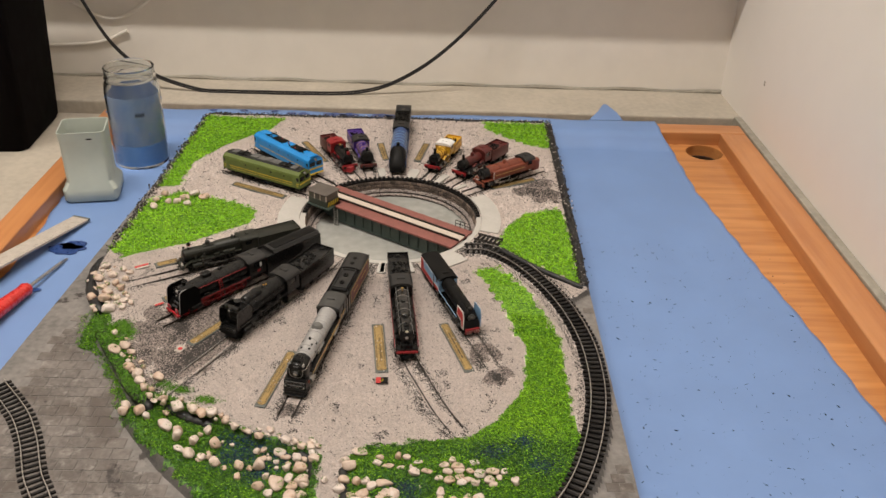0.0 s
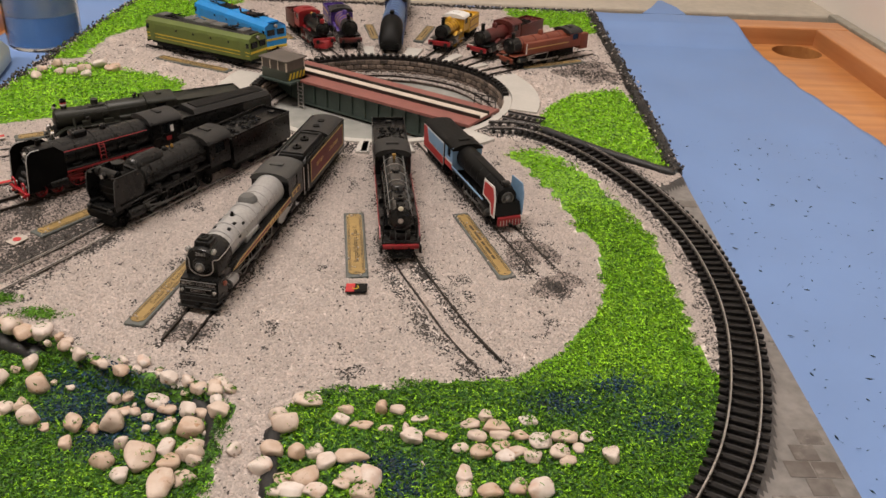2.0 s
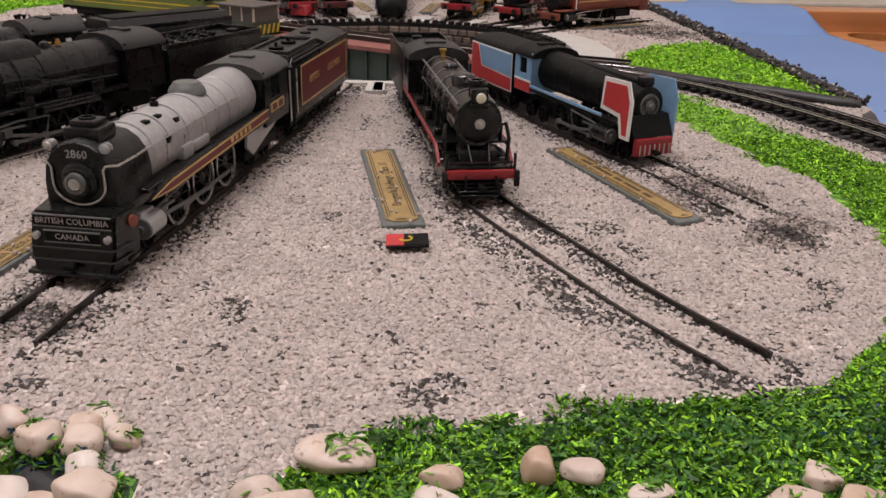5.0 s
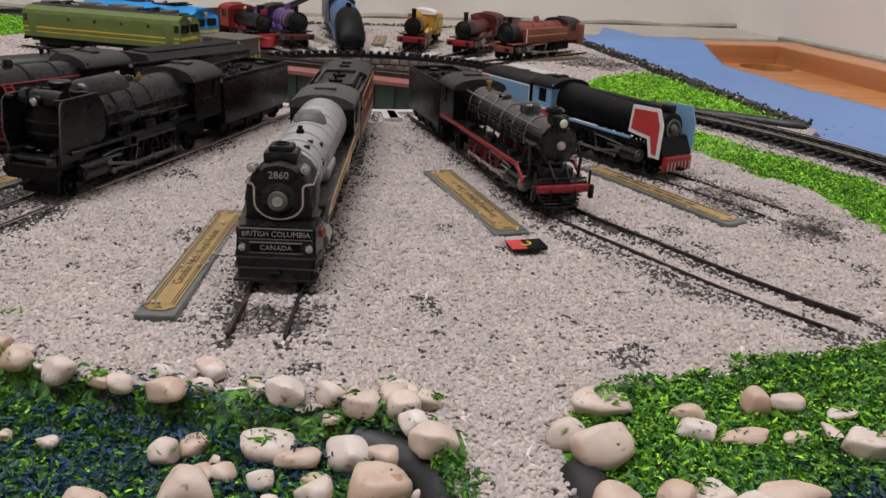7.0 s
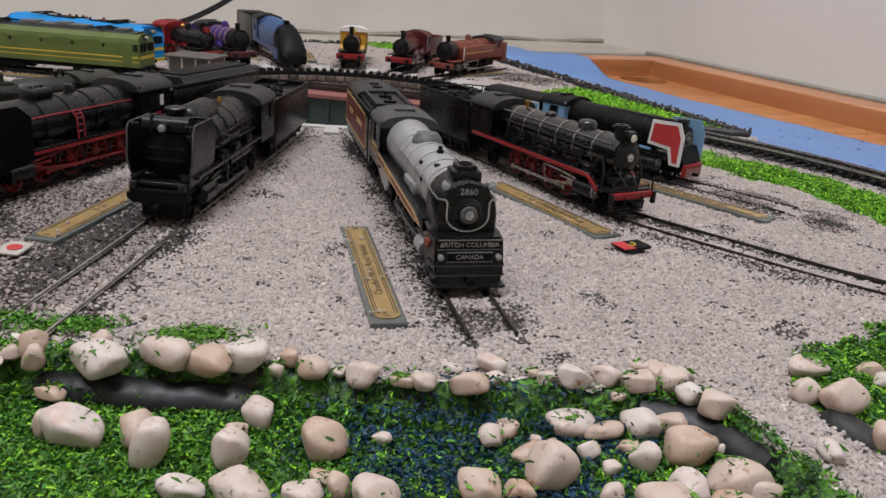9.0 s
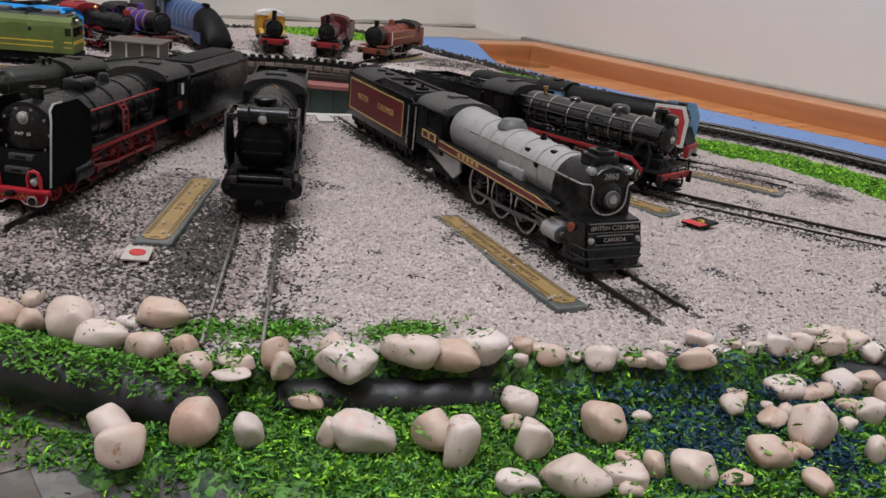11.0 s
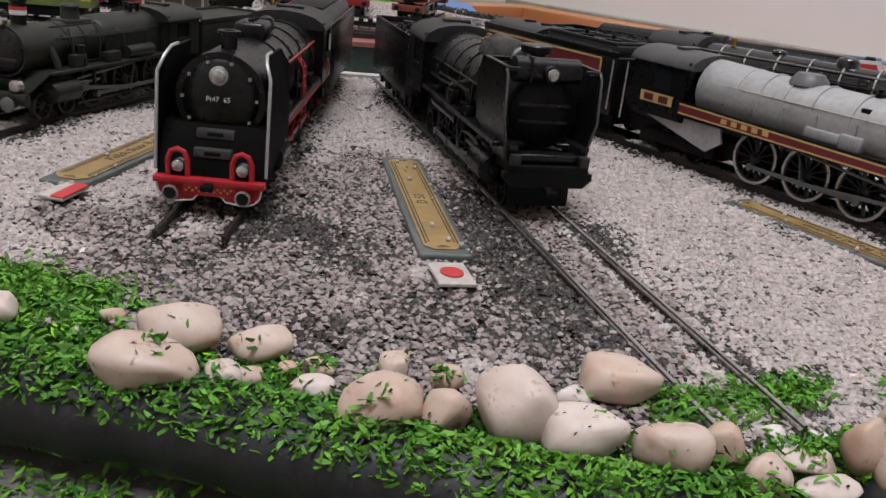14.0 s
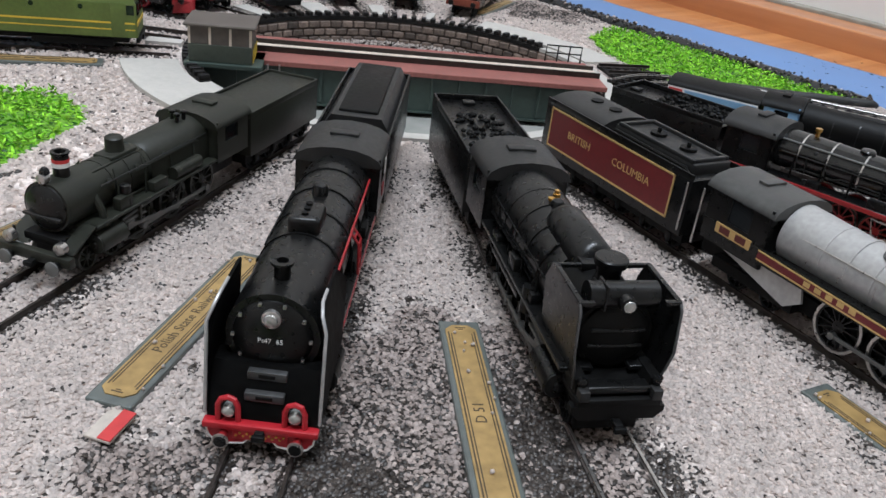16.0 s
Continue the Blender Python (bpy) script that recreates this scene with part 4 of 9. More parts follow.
stm.materials.append(random_tint(mat("wall_stone", (0.20, 0.15, 0.12), 0.75, 0, 900, 0.3, 0.0003), 0.5, 1.4))
for i in range(54):
    a = 2 + 176 * (i + 0.5) / 54
    again("coping_block", bkm, tt, pose(0, 0, 0, 0, 0, a) @ pose(RP + 0.001, 0, 0))
for j in range(3):
    for i in range(90):
        a = 360 * (i + 0.5 * (j % 2)) / 90
        again("wall_stone", stm, tt, pose(0, 0, 0, 0, 0, a) @ pose(RP, 0, -0.0032 - j * 0.0034, 0, 0, math.sin(i * 3 + j) * 3))

# bridge
BR = -33.6
bridge = thing("turntable_bridge", pose(CX, CY, 0.0, 0, 0, BR), "red-brown turntable bridge with dark green girders", "bridge")
hl, hw = RP - 0.0016, 0.0172
part("deck", bx(B(), -hl, hl, -hw, hw, 0.0004, 0.0022, 0.0002), M_DECK, bridge)
part("track_bed", bx(B(), -hl, hl, -0.0042, 0.0042, 0.0022, 0.0028, 0.0002), M_CREAM, bridge, "cream strip between the bridge rails")
for s in (-1, 1):
    part("rail", bx(B(), -hl, hl, s * 0.0050 - 0.0004, s * 0.0050 + 0.0004, 0.0022, 0.0042), M_RAIL, bridge)
    girder = part("girder", prism(B(), [(-hl + 0.004, 0.0004), (hl - 0.004, 0.0004), (hl - 0.004, -0.007), (hl - 0.02, -0.0125), (-hl + 0.02, -0.0125), (-hl + 0.004, -0.007)], s * 0.0140, s * 0.0152), M_GIRDER, bridge)
    for i in range(13):
        x = -0.06 + i * 0.01
        part("stiffener", bx(B(), x - 0.0004, x + 0.0004, s * 0.0152, s * 0.0163, -0.0118, 0.0004), M_GIRDER, girder)
    part("flange", bx(B(), -hl + 0.02, hl - 0.02, s * 0.0135, s * 0.0162, -0.0132, -0.0125), M_GIRDER, girder)
for x in (-0.058, -0.029, 0.0, 0.029, 0.058):
    part("cross_beam", bx(B(), x - 0.0012, x + 0.0012, -0.014, 0.014, -0.010, 0.0004), M_GIRDER, bridge)
part("pivot", lathe(B(), (0, 0, -0.0151), (0, 0, 1), [(0, 0.006), (0.003, 0.006), (0.004, 0.004), (0.006, 0.004)], 20), M_GIRDER, bridge)
# control hut at one end
hut = part("control_hut", bx(B(), -0.0745, -0.0535, -0.0255, -0.0085, 0.0022, 0.0082, 0.0003), M_HUT, bridge, "dark green cabin with a grey flat roof")
part("hut_roof", bx(B(), -0.0758, -0.0522, -0.0268, -0.0072, 0.0142, 0.0152, 0.0004), M_HUTROOF, hut)
for x in (-0.0740, -0.0673, -0.0606, -0.0540):
    for y in (-0.0250, -0.0090):
        part("mullion", bx(B(), x - 0.0004, x + 0.0004, y - 0.0004, y + 0.0004, 0.0082, 0.0142), M_CREAM, hut)
for y in (-0.0252, -0.0088):
    part("pane", bx(B(), -0.0740, -0.0540, y - 0.00012, y + 0.00012, 0.0083, 0.0141), M_GLASSDARK if y > -0.02 else M_HUTROOF, hut)
for x in (-0.0742, -0.0538):
    part("pane", bx(B(), x - 0.00012, x + 0.00012, -0.0250, -0.0090, 0.0083, 0.0141), M_HUTROOF, hut)
part("hut_floor", bx(B(), -0.0758, -0.0500, -0.0272, -0.0070, 0.0008, 0.0022, 0.0002), M_GIRDER, hut)
for i in range(5):
    y = -0.0238 + i * 0.0031
    bm = loft(B(), [[(-0.0534, y, 0.0026), (-0.0534, y + 0.0013, 0.0026), (-0.0534, y + 0.0027, 0.0066), (-0.0534, y + 0.0014, 0.0066)], [(-0.0531, y, 0.0026), (-0.0531, y + 0.0013, 0.0026), (-0.0531, y + 0.0027, 0.0066), (-0.0531, y + 0.0014, 0.0066)]])
    part("hazard_stripe", bm, M_YELLOW, hut, "yellow warning stripe")
ladder = part("ladder", bx(B(), -0.0488, -0.0482, -0.0215, -0.0208, -0.0145, 0.002), M_STEEL, bridge, "small grey metal ladder")
part("stile", bx(B(), -0.0448, -0.0442, -0.0215, -0.0208, -0.0145, 0.002), M_STEEL, ladder)
for i in range(6):
    part("rung", bx(B(), -0.0485, -0.0445, -0.0214, -0.0209, -0.0132 + i * 0.0025, -0.0127 + i * 0.0025), M_STEEL, ladder)
# handrail at the other end
rail = part("handrail", tube(B(), [(0.058, 0.016, 0.0022), (0.058, 0.016, 0.0085), (0.0725, 0.016, 0.0085), (0.0725, 0.016, 0.0022)], 0.00035, 6), M_BLACK, bridge, "low black handrail")
for x in (0.0628, 0.0676):
    part("post", tube(B(), [(x, 0.016, 0.0022), (x, 0.016, 0.0085)], 0.0003, 6), M_BLACK, rail)
part("bar", tube(B(), [(0.058, 0.016, 0.0055), (0.0725, 0.016, 0.0055)], 0.0003, 6), M_BLACK, rail)

# concrete aprons round the rim
def apron(a0, a1, r0=0.0812, r1=0.0975):
    bm = ring_band(r0, r1, -0.0022, 0.0008, max(3, int((a1 - a0) / 2.5)), a0, a1)
    bmesh.ops.translate(bm, vec=(CX, CY, 0), verts=bm.verts)
    tagged(part("concrete_apron", bm, M_SLAB, None), "pale concrete apron slab at the turntable's rim", "slab", "concrete aprons")


for a0, a1, r1 in [(-16, 29, 0.098), (43.5, 46.0, 0.096), (58.5, 62.5, 0.101), (76.0, 82.5, 0.101), (96.5, 101.0, 0.101), (160.0, 196.0, 0.100), (-97.5 + 5, -97.5 + 7.5, 0.095), (-94.0, -90.5, 0.096), (-77.5, -75.5, 0.096), (-62.0, -47.0, 0.098), (141.5, 145.5, 0.094), (-110.5, -107.0, 0.094)]:
    apron(a0, a1, r1=r1)


# ---- locomotives (built in millimetres, x forward, front buffers at 0, rail top at 0) ----
MM = 0.001
RAILTOP = 0.0008


def wheel_mesh(r, spokes, w=1.3):
    """A spoked wheel as one closed body: hub, spokes and rim share their edges."""
    bm = B()
    n, rh, ri = 2 * spokes, r * 0.24, r * 0.83
    grid = []
    for y in (-w / 2, w / 2):
        rows = []
        for rad, half in ((rh, 0.42), (ri, 0.14), (r, 0.5)):
            row = []
            for k in range(n):
                a = 2 * math.pi * (k // 2 + (half if k % 2 else -half) / 2) / spokes
                thin = 0.75 if rad == rh else 1.0
                row.append(bm.verts.new((rad * math.cos(a), y * thin, rad * math.sin(a))))
            rows.append(row)
        grid.append((bm.verts.new((0, y * 1.1, 0)), rows))
    for centre, (hub, inner, outer) in grid:
        for k in range(n):
            q = (k + 1) % n
            bm.faces.new((centre, hub[k], hub[q]))
            bm.faces.new((inner[k], outer[k], outer[q], inner[q]))
            if k % 2 == 0:
                bm.faces.new((hub[k], inner[k], inner[q], hub[q]))
    (_, (h0, i0, o0)), (_, (h1, i1, o1)) = grid
    for k in range(n):
        q = (k + 1) % n
        bm.faces.new((o0[k], o1[k], o1[q], o0[q]))
        bm.faces.new((h0[k], h1[k], i1[k], i0[k]))
        if k % 2:
            bm.faces.new((i0[k], i0[q], i1[q], i1[k]))
            bm.faces.new((h0[k], h0[q], h1[q], h1[k]))
    bmesh.ops.recalc_face_normals(bm, faces=bm.faces)
    bmesh.ops.scale(bm, vec=(MM, MM, MM), verts=bm.verts)
    me = bpy.data.meshes.new("wheel")
    bm.normal_update()
    bm.to_mesh(me)
    bm.free()
    return me


def tyre_mesh(r, w=0.3):
    bm = lathe(B(), (0, 0, 0), (0, 1, 0), [(0, r * 1.005), (w, r * 1.005), (w, r * 0.9), (0, r * 0.9), (0, r * 1.005)], 22, False)
    bmesh.ops.scale(bm, vec=(MM, MM, MM), verts=bm.verts)
    me = bpy.data.meshes.new("tyre")
    bm.to_mesh(me)
    bm.free()
    return me


WHEELS = {}


def wheel(parent, x, d, material, name="driving_wheel", spokes=10, tyre=None):
    """A pair of wheels under a parent."""
    key = (d, material.name, spokes)
    if key not in WHEELS:
        me = wheel_mesh(d / 2, spokes)
        me.materials.append(material)
        WHEELS[key] = me
    for s in (-1, 1):
        ob = again(name, WHEELS[key], parent, pose(x * MM, s * 4.9 * MM, d / 2 * MM))
        if tyre:
            tk = (d, tyre.name)
            if tk not in WHEELS:
                WHEELS[tk] = tyre_mesh(d / 2)
                WHEELS[tk].materials.append(tyre)
            again("tyre", WHEELS[tk], ob, pose(0, s * 0.55 * MM - (0.3 * MM if s < 0 else 0), 0), "bright steel tyre")


def lp(name, bm, material, parent, label="", smooth=True):
    return part(name, bm, material, parent, label, MM, smooth)


def cab(root, x0, x1, w, z0, z1, rise, material, roof, win=(0.35, 0.75), glass=M_GLASSDARK, over=1.2):
    """A cab with side windows and a rounded roof. x0: rear, x1: front."""
    c = lp("cab", bx(B(), x1 - 0.6, x1, -w, w, z0, z1 + rise * 0.4), material, root, smooth=False)
    h0, h1 = z0 + (z1 - z0) * 0.5, z1 - 0.9
    L = x1 - x0
    a, b = x0 + L * win[0], x0 + L * win[1]
    for s in (-1, 1):
        bm = B()
        y0, y1 = sorted((s * (w - 0.6), s * w))
        bx(bm, x0, x1, y0, y1, z0, h0)
        bx(bm, x0, x1, y0, y1, h1, z1)
        bx(bm, x0, a, y0, y1, h0, h1)
        bx(bm, b, x1, y0, y1, h0, h1)
        lp("cab_side", bm, material, c, smooth=False)
        lp("window", bx(B(), a, b, s * (w - 0.5), s * (w - 0.35), h0, h1), glass, c, smooth=False)
    bm = loft(B(), [arch(x0 - over, w + 0.35, z1 - 0.35, z1, rise), arch(x1 + 0.8, w + 0.35, z1 - 0.35, z1, rise)])
    r = lp("cab_roof", bm, roof, c)
    lp("roof_vent", bx(B(), (x0 + x1) / 2 - 1.6, (x0 + x1) / 2 + 1.0, -w * 0.35, w * 0.35, z1 + rise - 0.25, z1 + rise + 0.45, 0.15), roof, c)
    return c


def chimney(root, x, z, h, r, material, lip=1.35):
    return lp("chimney", lathe(B(), (x, 0, z - 1.2), (0, 0, 1), [(0, r * 1.7), (0.9, r * 1.25), (1.2, r), (h + 0.6, r), (h + 0.75, r * lip), (h + 1.2, r * lip), (h + 1.2, r * 0.75), (h + 0.3, r * 0.7)], 18), material, root)


def dome(root, x, z, h, r, material, name="dome"):
    return lp(name, lathe(B(), (x, 0, z - 1.2), (0, 0, 1), [(0, r * 1.25), (0.8, r * 1.05), (1.2, r), (h * 0.6 + 1.2, r), (h * 0.85 + 1.2, r * 0.82), (h + 1.1, r * 0.45), (h + 1.2, r * 0.1)], 18), material, root)


def buffers(root, x, z, y, material, head, r=1.25):
    for s in (-1, 1):
        b = lp("buffer", cyl(B(), (x - 2.6, s * y, z), (x - 0.5, s * y, z), r * 0.62, n=12), material, root)
        lp("buffer_head", lathe(B(), (x - 0.5, s * y, z), (1, 0, 0), [(0, r), (0.35, r), (0.5, r * 0.8)], 16), head, b)


def handrails(root, x0, x1, zc, r, material, ang=20, n=5):
    for s in (-1, 1):
        y, z = s * (r + 0.45) * math.cos(radians(ang)), zc + (r + 0.45) * math.sin(radians(ang))
        bm = tube(B(), [(x0, y, z), (x1, y, z)], 0.16, 6)
        for i in range(n):
            x = x0 + (x1 - x0) * (i + 0.5) / n
            tube(bm, [(x, y, z), (x, y * 0.93, z - 0.05)], 0.18, 5)
        lp("handrail", bm, material, root)


def coupler(root, x, z, material=M_MATTBLACK):
    lp("coupling", bx(bx(B(), x - 1.8, x + 0.6, -0.7, 0.7, z - 0.6, z + 0.6, 0.15), x + 0.5, x + 1.3, -1.0, 1.0, z - 0.5, z + 0.5, 0.2), material, root)


def side_rods(root, xs, d, material, xcyl, zc, y=6.3, front=None):
    """Coupling rods, connecting rods and crossheads on both sides."""
    for s in (-1, 1):
        z = d / 2 - d * 0.16
        y0, y1 = sorted((s * y, s * (y + 0.5)))
        bm = bx(B(), min(xs) - 0.8, max(xs) + 0.8, y0, y1, z - 0.45, z + 0.45, 0.1, 1)
        for x in xs:
            cyl(bm, (x, s * (y - 0.5), z), (x, s * (y + 0.75), z), 0.8, n=10)
        lp("coupling_rod", bm, material, root)
        xm = sorted(xs)[len(xs) // 2]
        bm = B()
        y2 = y1 if s > 0 else y0
        loft(bm, [[(xm, y2, z - 0.4), (xm, y2 + s * 0.4, z - 0.4), (xm, y2 + s * 0.4, z + 0.4), (xm, y2, z + 0.4)], [(xcyl - 3.5, y2, zc - 0.4), (xcyl - 3.5, y2 + s * 0.4, zc - 0.4), (xcyl - 3.5, y2 + s * 0.4, zc + 0.4), (xcyl - 3.5, y2, zc + 0.4)]])
        lp("connecting_rod", bm, material, root)
        bm = bx(B(), xcyl - 9.5, xcyl - 2.5, min(s * (y - 0.1), s * (y + 0.8)), max(s * (y - 0.1), s * (y + 0.8)), zc + 0.9, zc + 1.5, 0.1, 1)
        bx(bm, xcyl - 5.5, xcyl - 3.2, min(s * y, s * (y + 0.9)), max(s * y, s * (y + 0.9)), zc - 0.8, zc + 0.9, 0.1, 1)
        tube(bm, [(xm, s * (y + 0.5), z), (xm - 1.5, s * (y + 0.6), z + d * 0.55), (xcyl - 8, s * (y + 0.5), zc + 2.6), (xcyl - 2, s * (y + 0.4), zc + 2.0)], 0.3, 6)
        lp("valve_gear", bm, material, root)


def cylinders(root, x0, x1, y, z, r, material, cover=M_STEEL):
    for s in (-1, 1):
        c = lp("cylinder", bx(cyl(B(), (x0, s * y, z), (x1, s * y, z), r, n=18), x0 + 0.4, x1 - 0.4, min(s * 2, s * y), max(s * 2, s * y), z - r * 0.8, z + r * 1.3, 0.2), material, root)
        lp("cylinder_cover", lathe(B(), (x1, s * y, z), (1, 0, 0), [(0, r * 0.95), (0.25, r * 0.9), (0.35, r * 0.35), (0.8, r * 0.3)], 16), cover, c)


def tender(root, x1, L, w, h, z0, material, coal=True, wheels=(8.0, 3), round_top=0.0, frame=M_MATTBLACK, coal_mat=M_MATTBLACK, wheel_mat=M_MATTBLACK, panel=None):
    """A tender whose front end is at x1."""
    t = lp("tender", loft(B(), [arch(x1 - L, w, z0, h - round_top, max(round_top, 0.01)), arch(x1, w, z0, h - round_top, max(round_top, 0.01))]) if round_top else bx(B(), x1 - L, x1, -w, w, z0, h - 1.5, 0.25), material, root)
    if not round_top:
        for s in (-1, 1):
            lp("coping", bx(B(), x1 - L, x1, min(s * w, s * (w - 0.5)), max(s * w, s * (w - 0.5)), h - 1.6, h, 0.12), material, t)
        lp("end_coping", bx(B(), x1 - L, x1 - L + 0.5, -w, w, h - 1.6, h, 0.12), material, t)
    if coal:
        bm = bmesh.new()
        rnd = random.Random(int(L * 10))
        for i in range(90):
            s = rnd.uniform(0.5, 1.2)
            x, y = x1 - rnd.uniform(1.5, L * 0.66), rnd.uniform(-w * 0.78, w * 0.78)
            r = bmesh.ops.create_icosphere(bm, subdivisions=1, radius=s)
            bmesh.ops.transform(bm, matrix=Matrix.Translation((x, y, h - 1.3 + rnd.uniform(-0.2, 0.9))) @ Matrix.Diagonal((1, rnd.uniform(0.6, 1.2), rnd.uniform(0.6, 1), 1)), verts=r["verts"])
        lp("coal", bm, coal_mat, t, "heap of black model coal", smooth=False)
        lp("water_hatch", bx(B(), x1 - L + 2, x1 - L + 5, -1.6, 1.6, h - 1.7, h - 0.6, 0.3), material, t)
    lp("tender_frame", bx(B(), x1 - L + 0.5, x1 - 0.5, -w * 0.78, w * 0.78, z0 - 2.6, z0, 0.2), frame, t, smooth=False)
    d, k = wheels
    for i in range(k):
        wheel(t, x1 - L * (0.5 + i) / k, d, wheel_mat, "tender_wheel", 9)
        for s in (-1, 1):
            lp("axle_box", bx(B(), x1 - L * (0.5 + i) / k - 0.9, x1 - L * (0.5 + i) / k + 0.9, min(s * 6.4, s * 7.2), max(s * 6.4, s * 7.2), d / 2 - 0.8, d / 2 + 1.6, 0.2), frame, t)
    coupler(t, x1 - L - 0.6, 3.4)
    return t


def pipework(root, x0, x1, zc, r, zb, w, material, seed):
    """Small fittings and pipes along both sides of a boiler and under its running boards."""
    rnd = random.Random(seed)
    for s in (-1, 1):
        for k in range(3):
            a = radians(rnd.uniform(-38, 30))
            xa = x0 + (x1 - x0) * rnd.uniform(0.0, 0.3)
            xb = x0 + (x1 - x0) * rnd.uniform(0.55, 1.0)
            y, z = s * (r + 0.3) * math.cos(a), zc + (r + 0.3) * math.sin(a)
            lp("pipe", tube(B(), [(xa, y * 0.97, z), (xa + (xb - xa) * 0.1, y, z - 0.2), (xb - (xb - xa) * 0.1, y, z - 0.2), (xb, y * 0.97, z - 1.4)], rnd.uniform(0.22, 0.36), 6), material, root)
        for k in range(4):
            x = x0 + (x1 - x0) * (k + 0.5) / 4
            lp("sand_pipe", tube(B(), [(x, s * r * 0.75, zc + r * 0.7), (x + 0.8, s * (r + 0.35), zc + 0.5), (x + 1.2, s * (r + 0.5), zb)], 0.2, 5), material, root)
            lp("washout_plug", lathe(B(), (x + 2.5, s * (r - 0.1) * 0.9, zc + r * 0.42), (0, s * 0.9, 0.42), [(0, 0.6), (0.4, 0.6), (0.5, 0.35)], 8), material, root)
        for k in range(3):
            x = x0 + (x1 - x0) * (k + 0.3) / 3
            lp("fitting_box", bx(B(), x - rnd.uniform(1.2, 2.6), x + rnd.uniform(1.2, 2.6), min(s * (w - 2.4), s * (w - 0.5)), max(s * (w - 2.4), s * (w - 0.5)), zb, zb + rnd.uniform(1.2, 2.8), 0.25), material, root)
        lp("brake_gear", bx(B(), x1 + 4, x0 - 4, min(s * 5.6, s * 6.0), max(s * 5.6, s * 6.0), 1.6, 2.2, 0.1, 1), material, root)
        for k in range(4):
            x = x0 + (x1 - x0) * (k + 0.6) / 4.2
            lp("brake_hanger", bx(B(), x - 0.4, x + 0.4, min(s * 4.6, s * 5.4), max(s * 4.6, s * 5.4), 1.2, 6.0, 0.15, 1), material, root)


def base_frame(root, x0, x1, z0=3.0, z1=7.0, w=3.6, material=M_MATTBLACK):
    return lp("frame", bx(B(), x0, x1, -w, w, z0, z1, 0.2), material, root, smooth=False)


def running_boards(root, x0, x1, w, z, material, t=0.7, inner=3.0):
    for s in (-1, 1):
        lp("running_board", bx(B(), x0, x1, min(s * inner, s * w), max(s * inner, s * w), z - t, z, 0.12, 1), material, root)


def stand(kind, front, label, name="steam_locomotive", category="locomotive", size=1.0):
    """An engine's empty on its stall, front outwards on the near side and inwards on the far side."""
    deg = STALLS[kind][0] if kind in STALLS else -84.0
    x, y = radial(deg, front)
    turn = deg if y < CY - 0.03 else deg + 180
    return thing(name, pose(x, y, RAILTOP, 0, 0, turn) @ Matrix.Scale(size, 4), label, category, "display locomotives")


# face on local +x: letters that read from the front
def face_front(x, y, z):
    return Matrix.Translation((x * MM, y * MM, z * MM)) @ Matrix(((0, 0, 1, 0), (1, 0, 0, 0), (0, 1, 0, 0), (0, 0, 0, 1)))


def face_side(x, y, z, s):
    """Letters on a side: s = 1 for the left, -1 for the right."""
    m = Matrix(((-s, 0, 0, 0), (0, 0, s, 0), (0, 1, 0, 0), (0, 0, 0, 1)))
    return Matrix.Translation((x * MM, y * MM, z * MM)) @ m


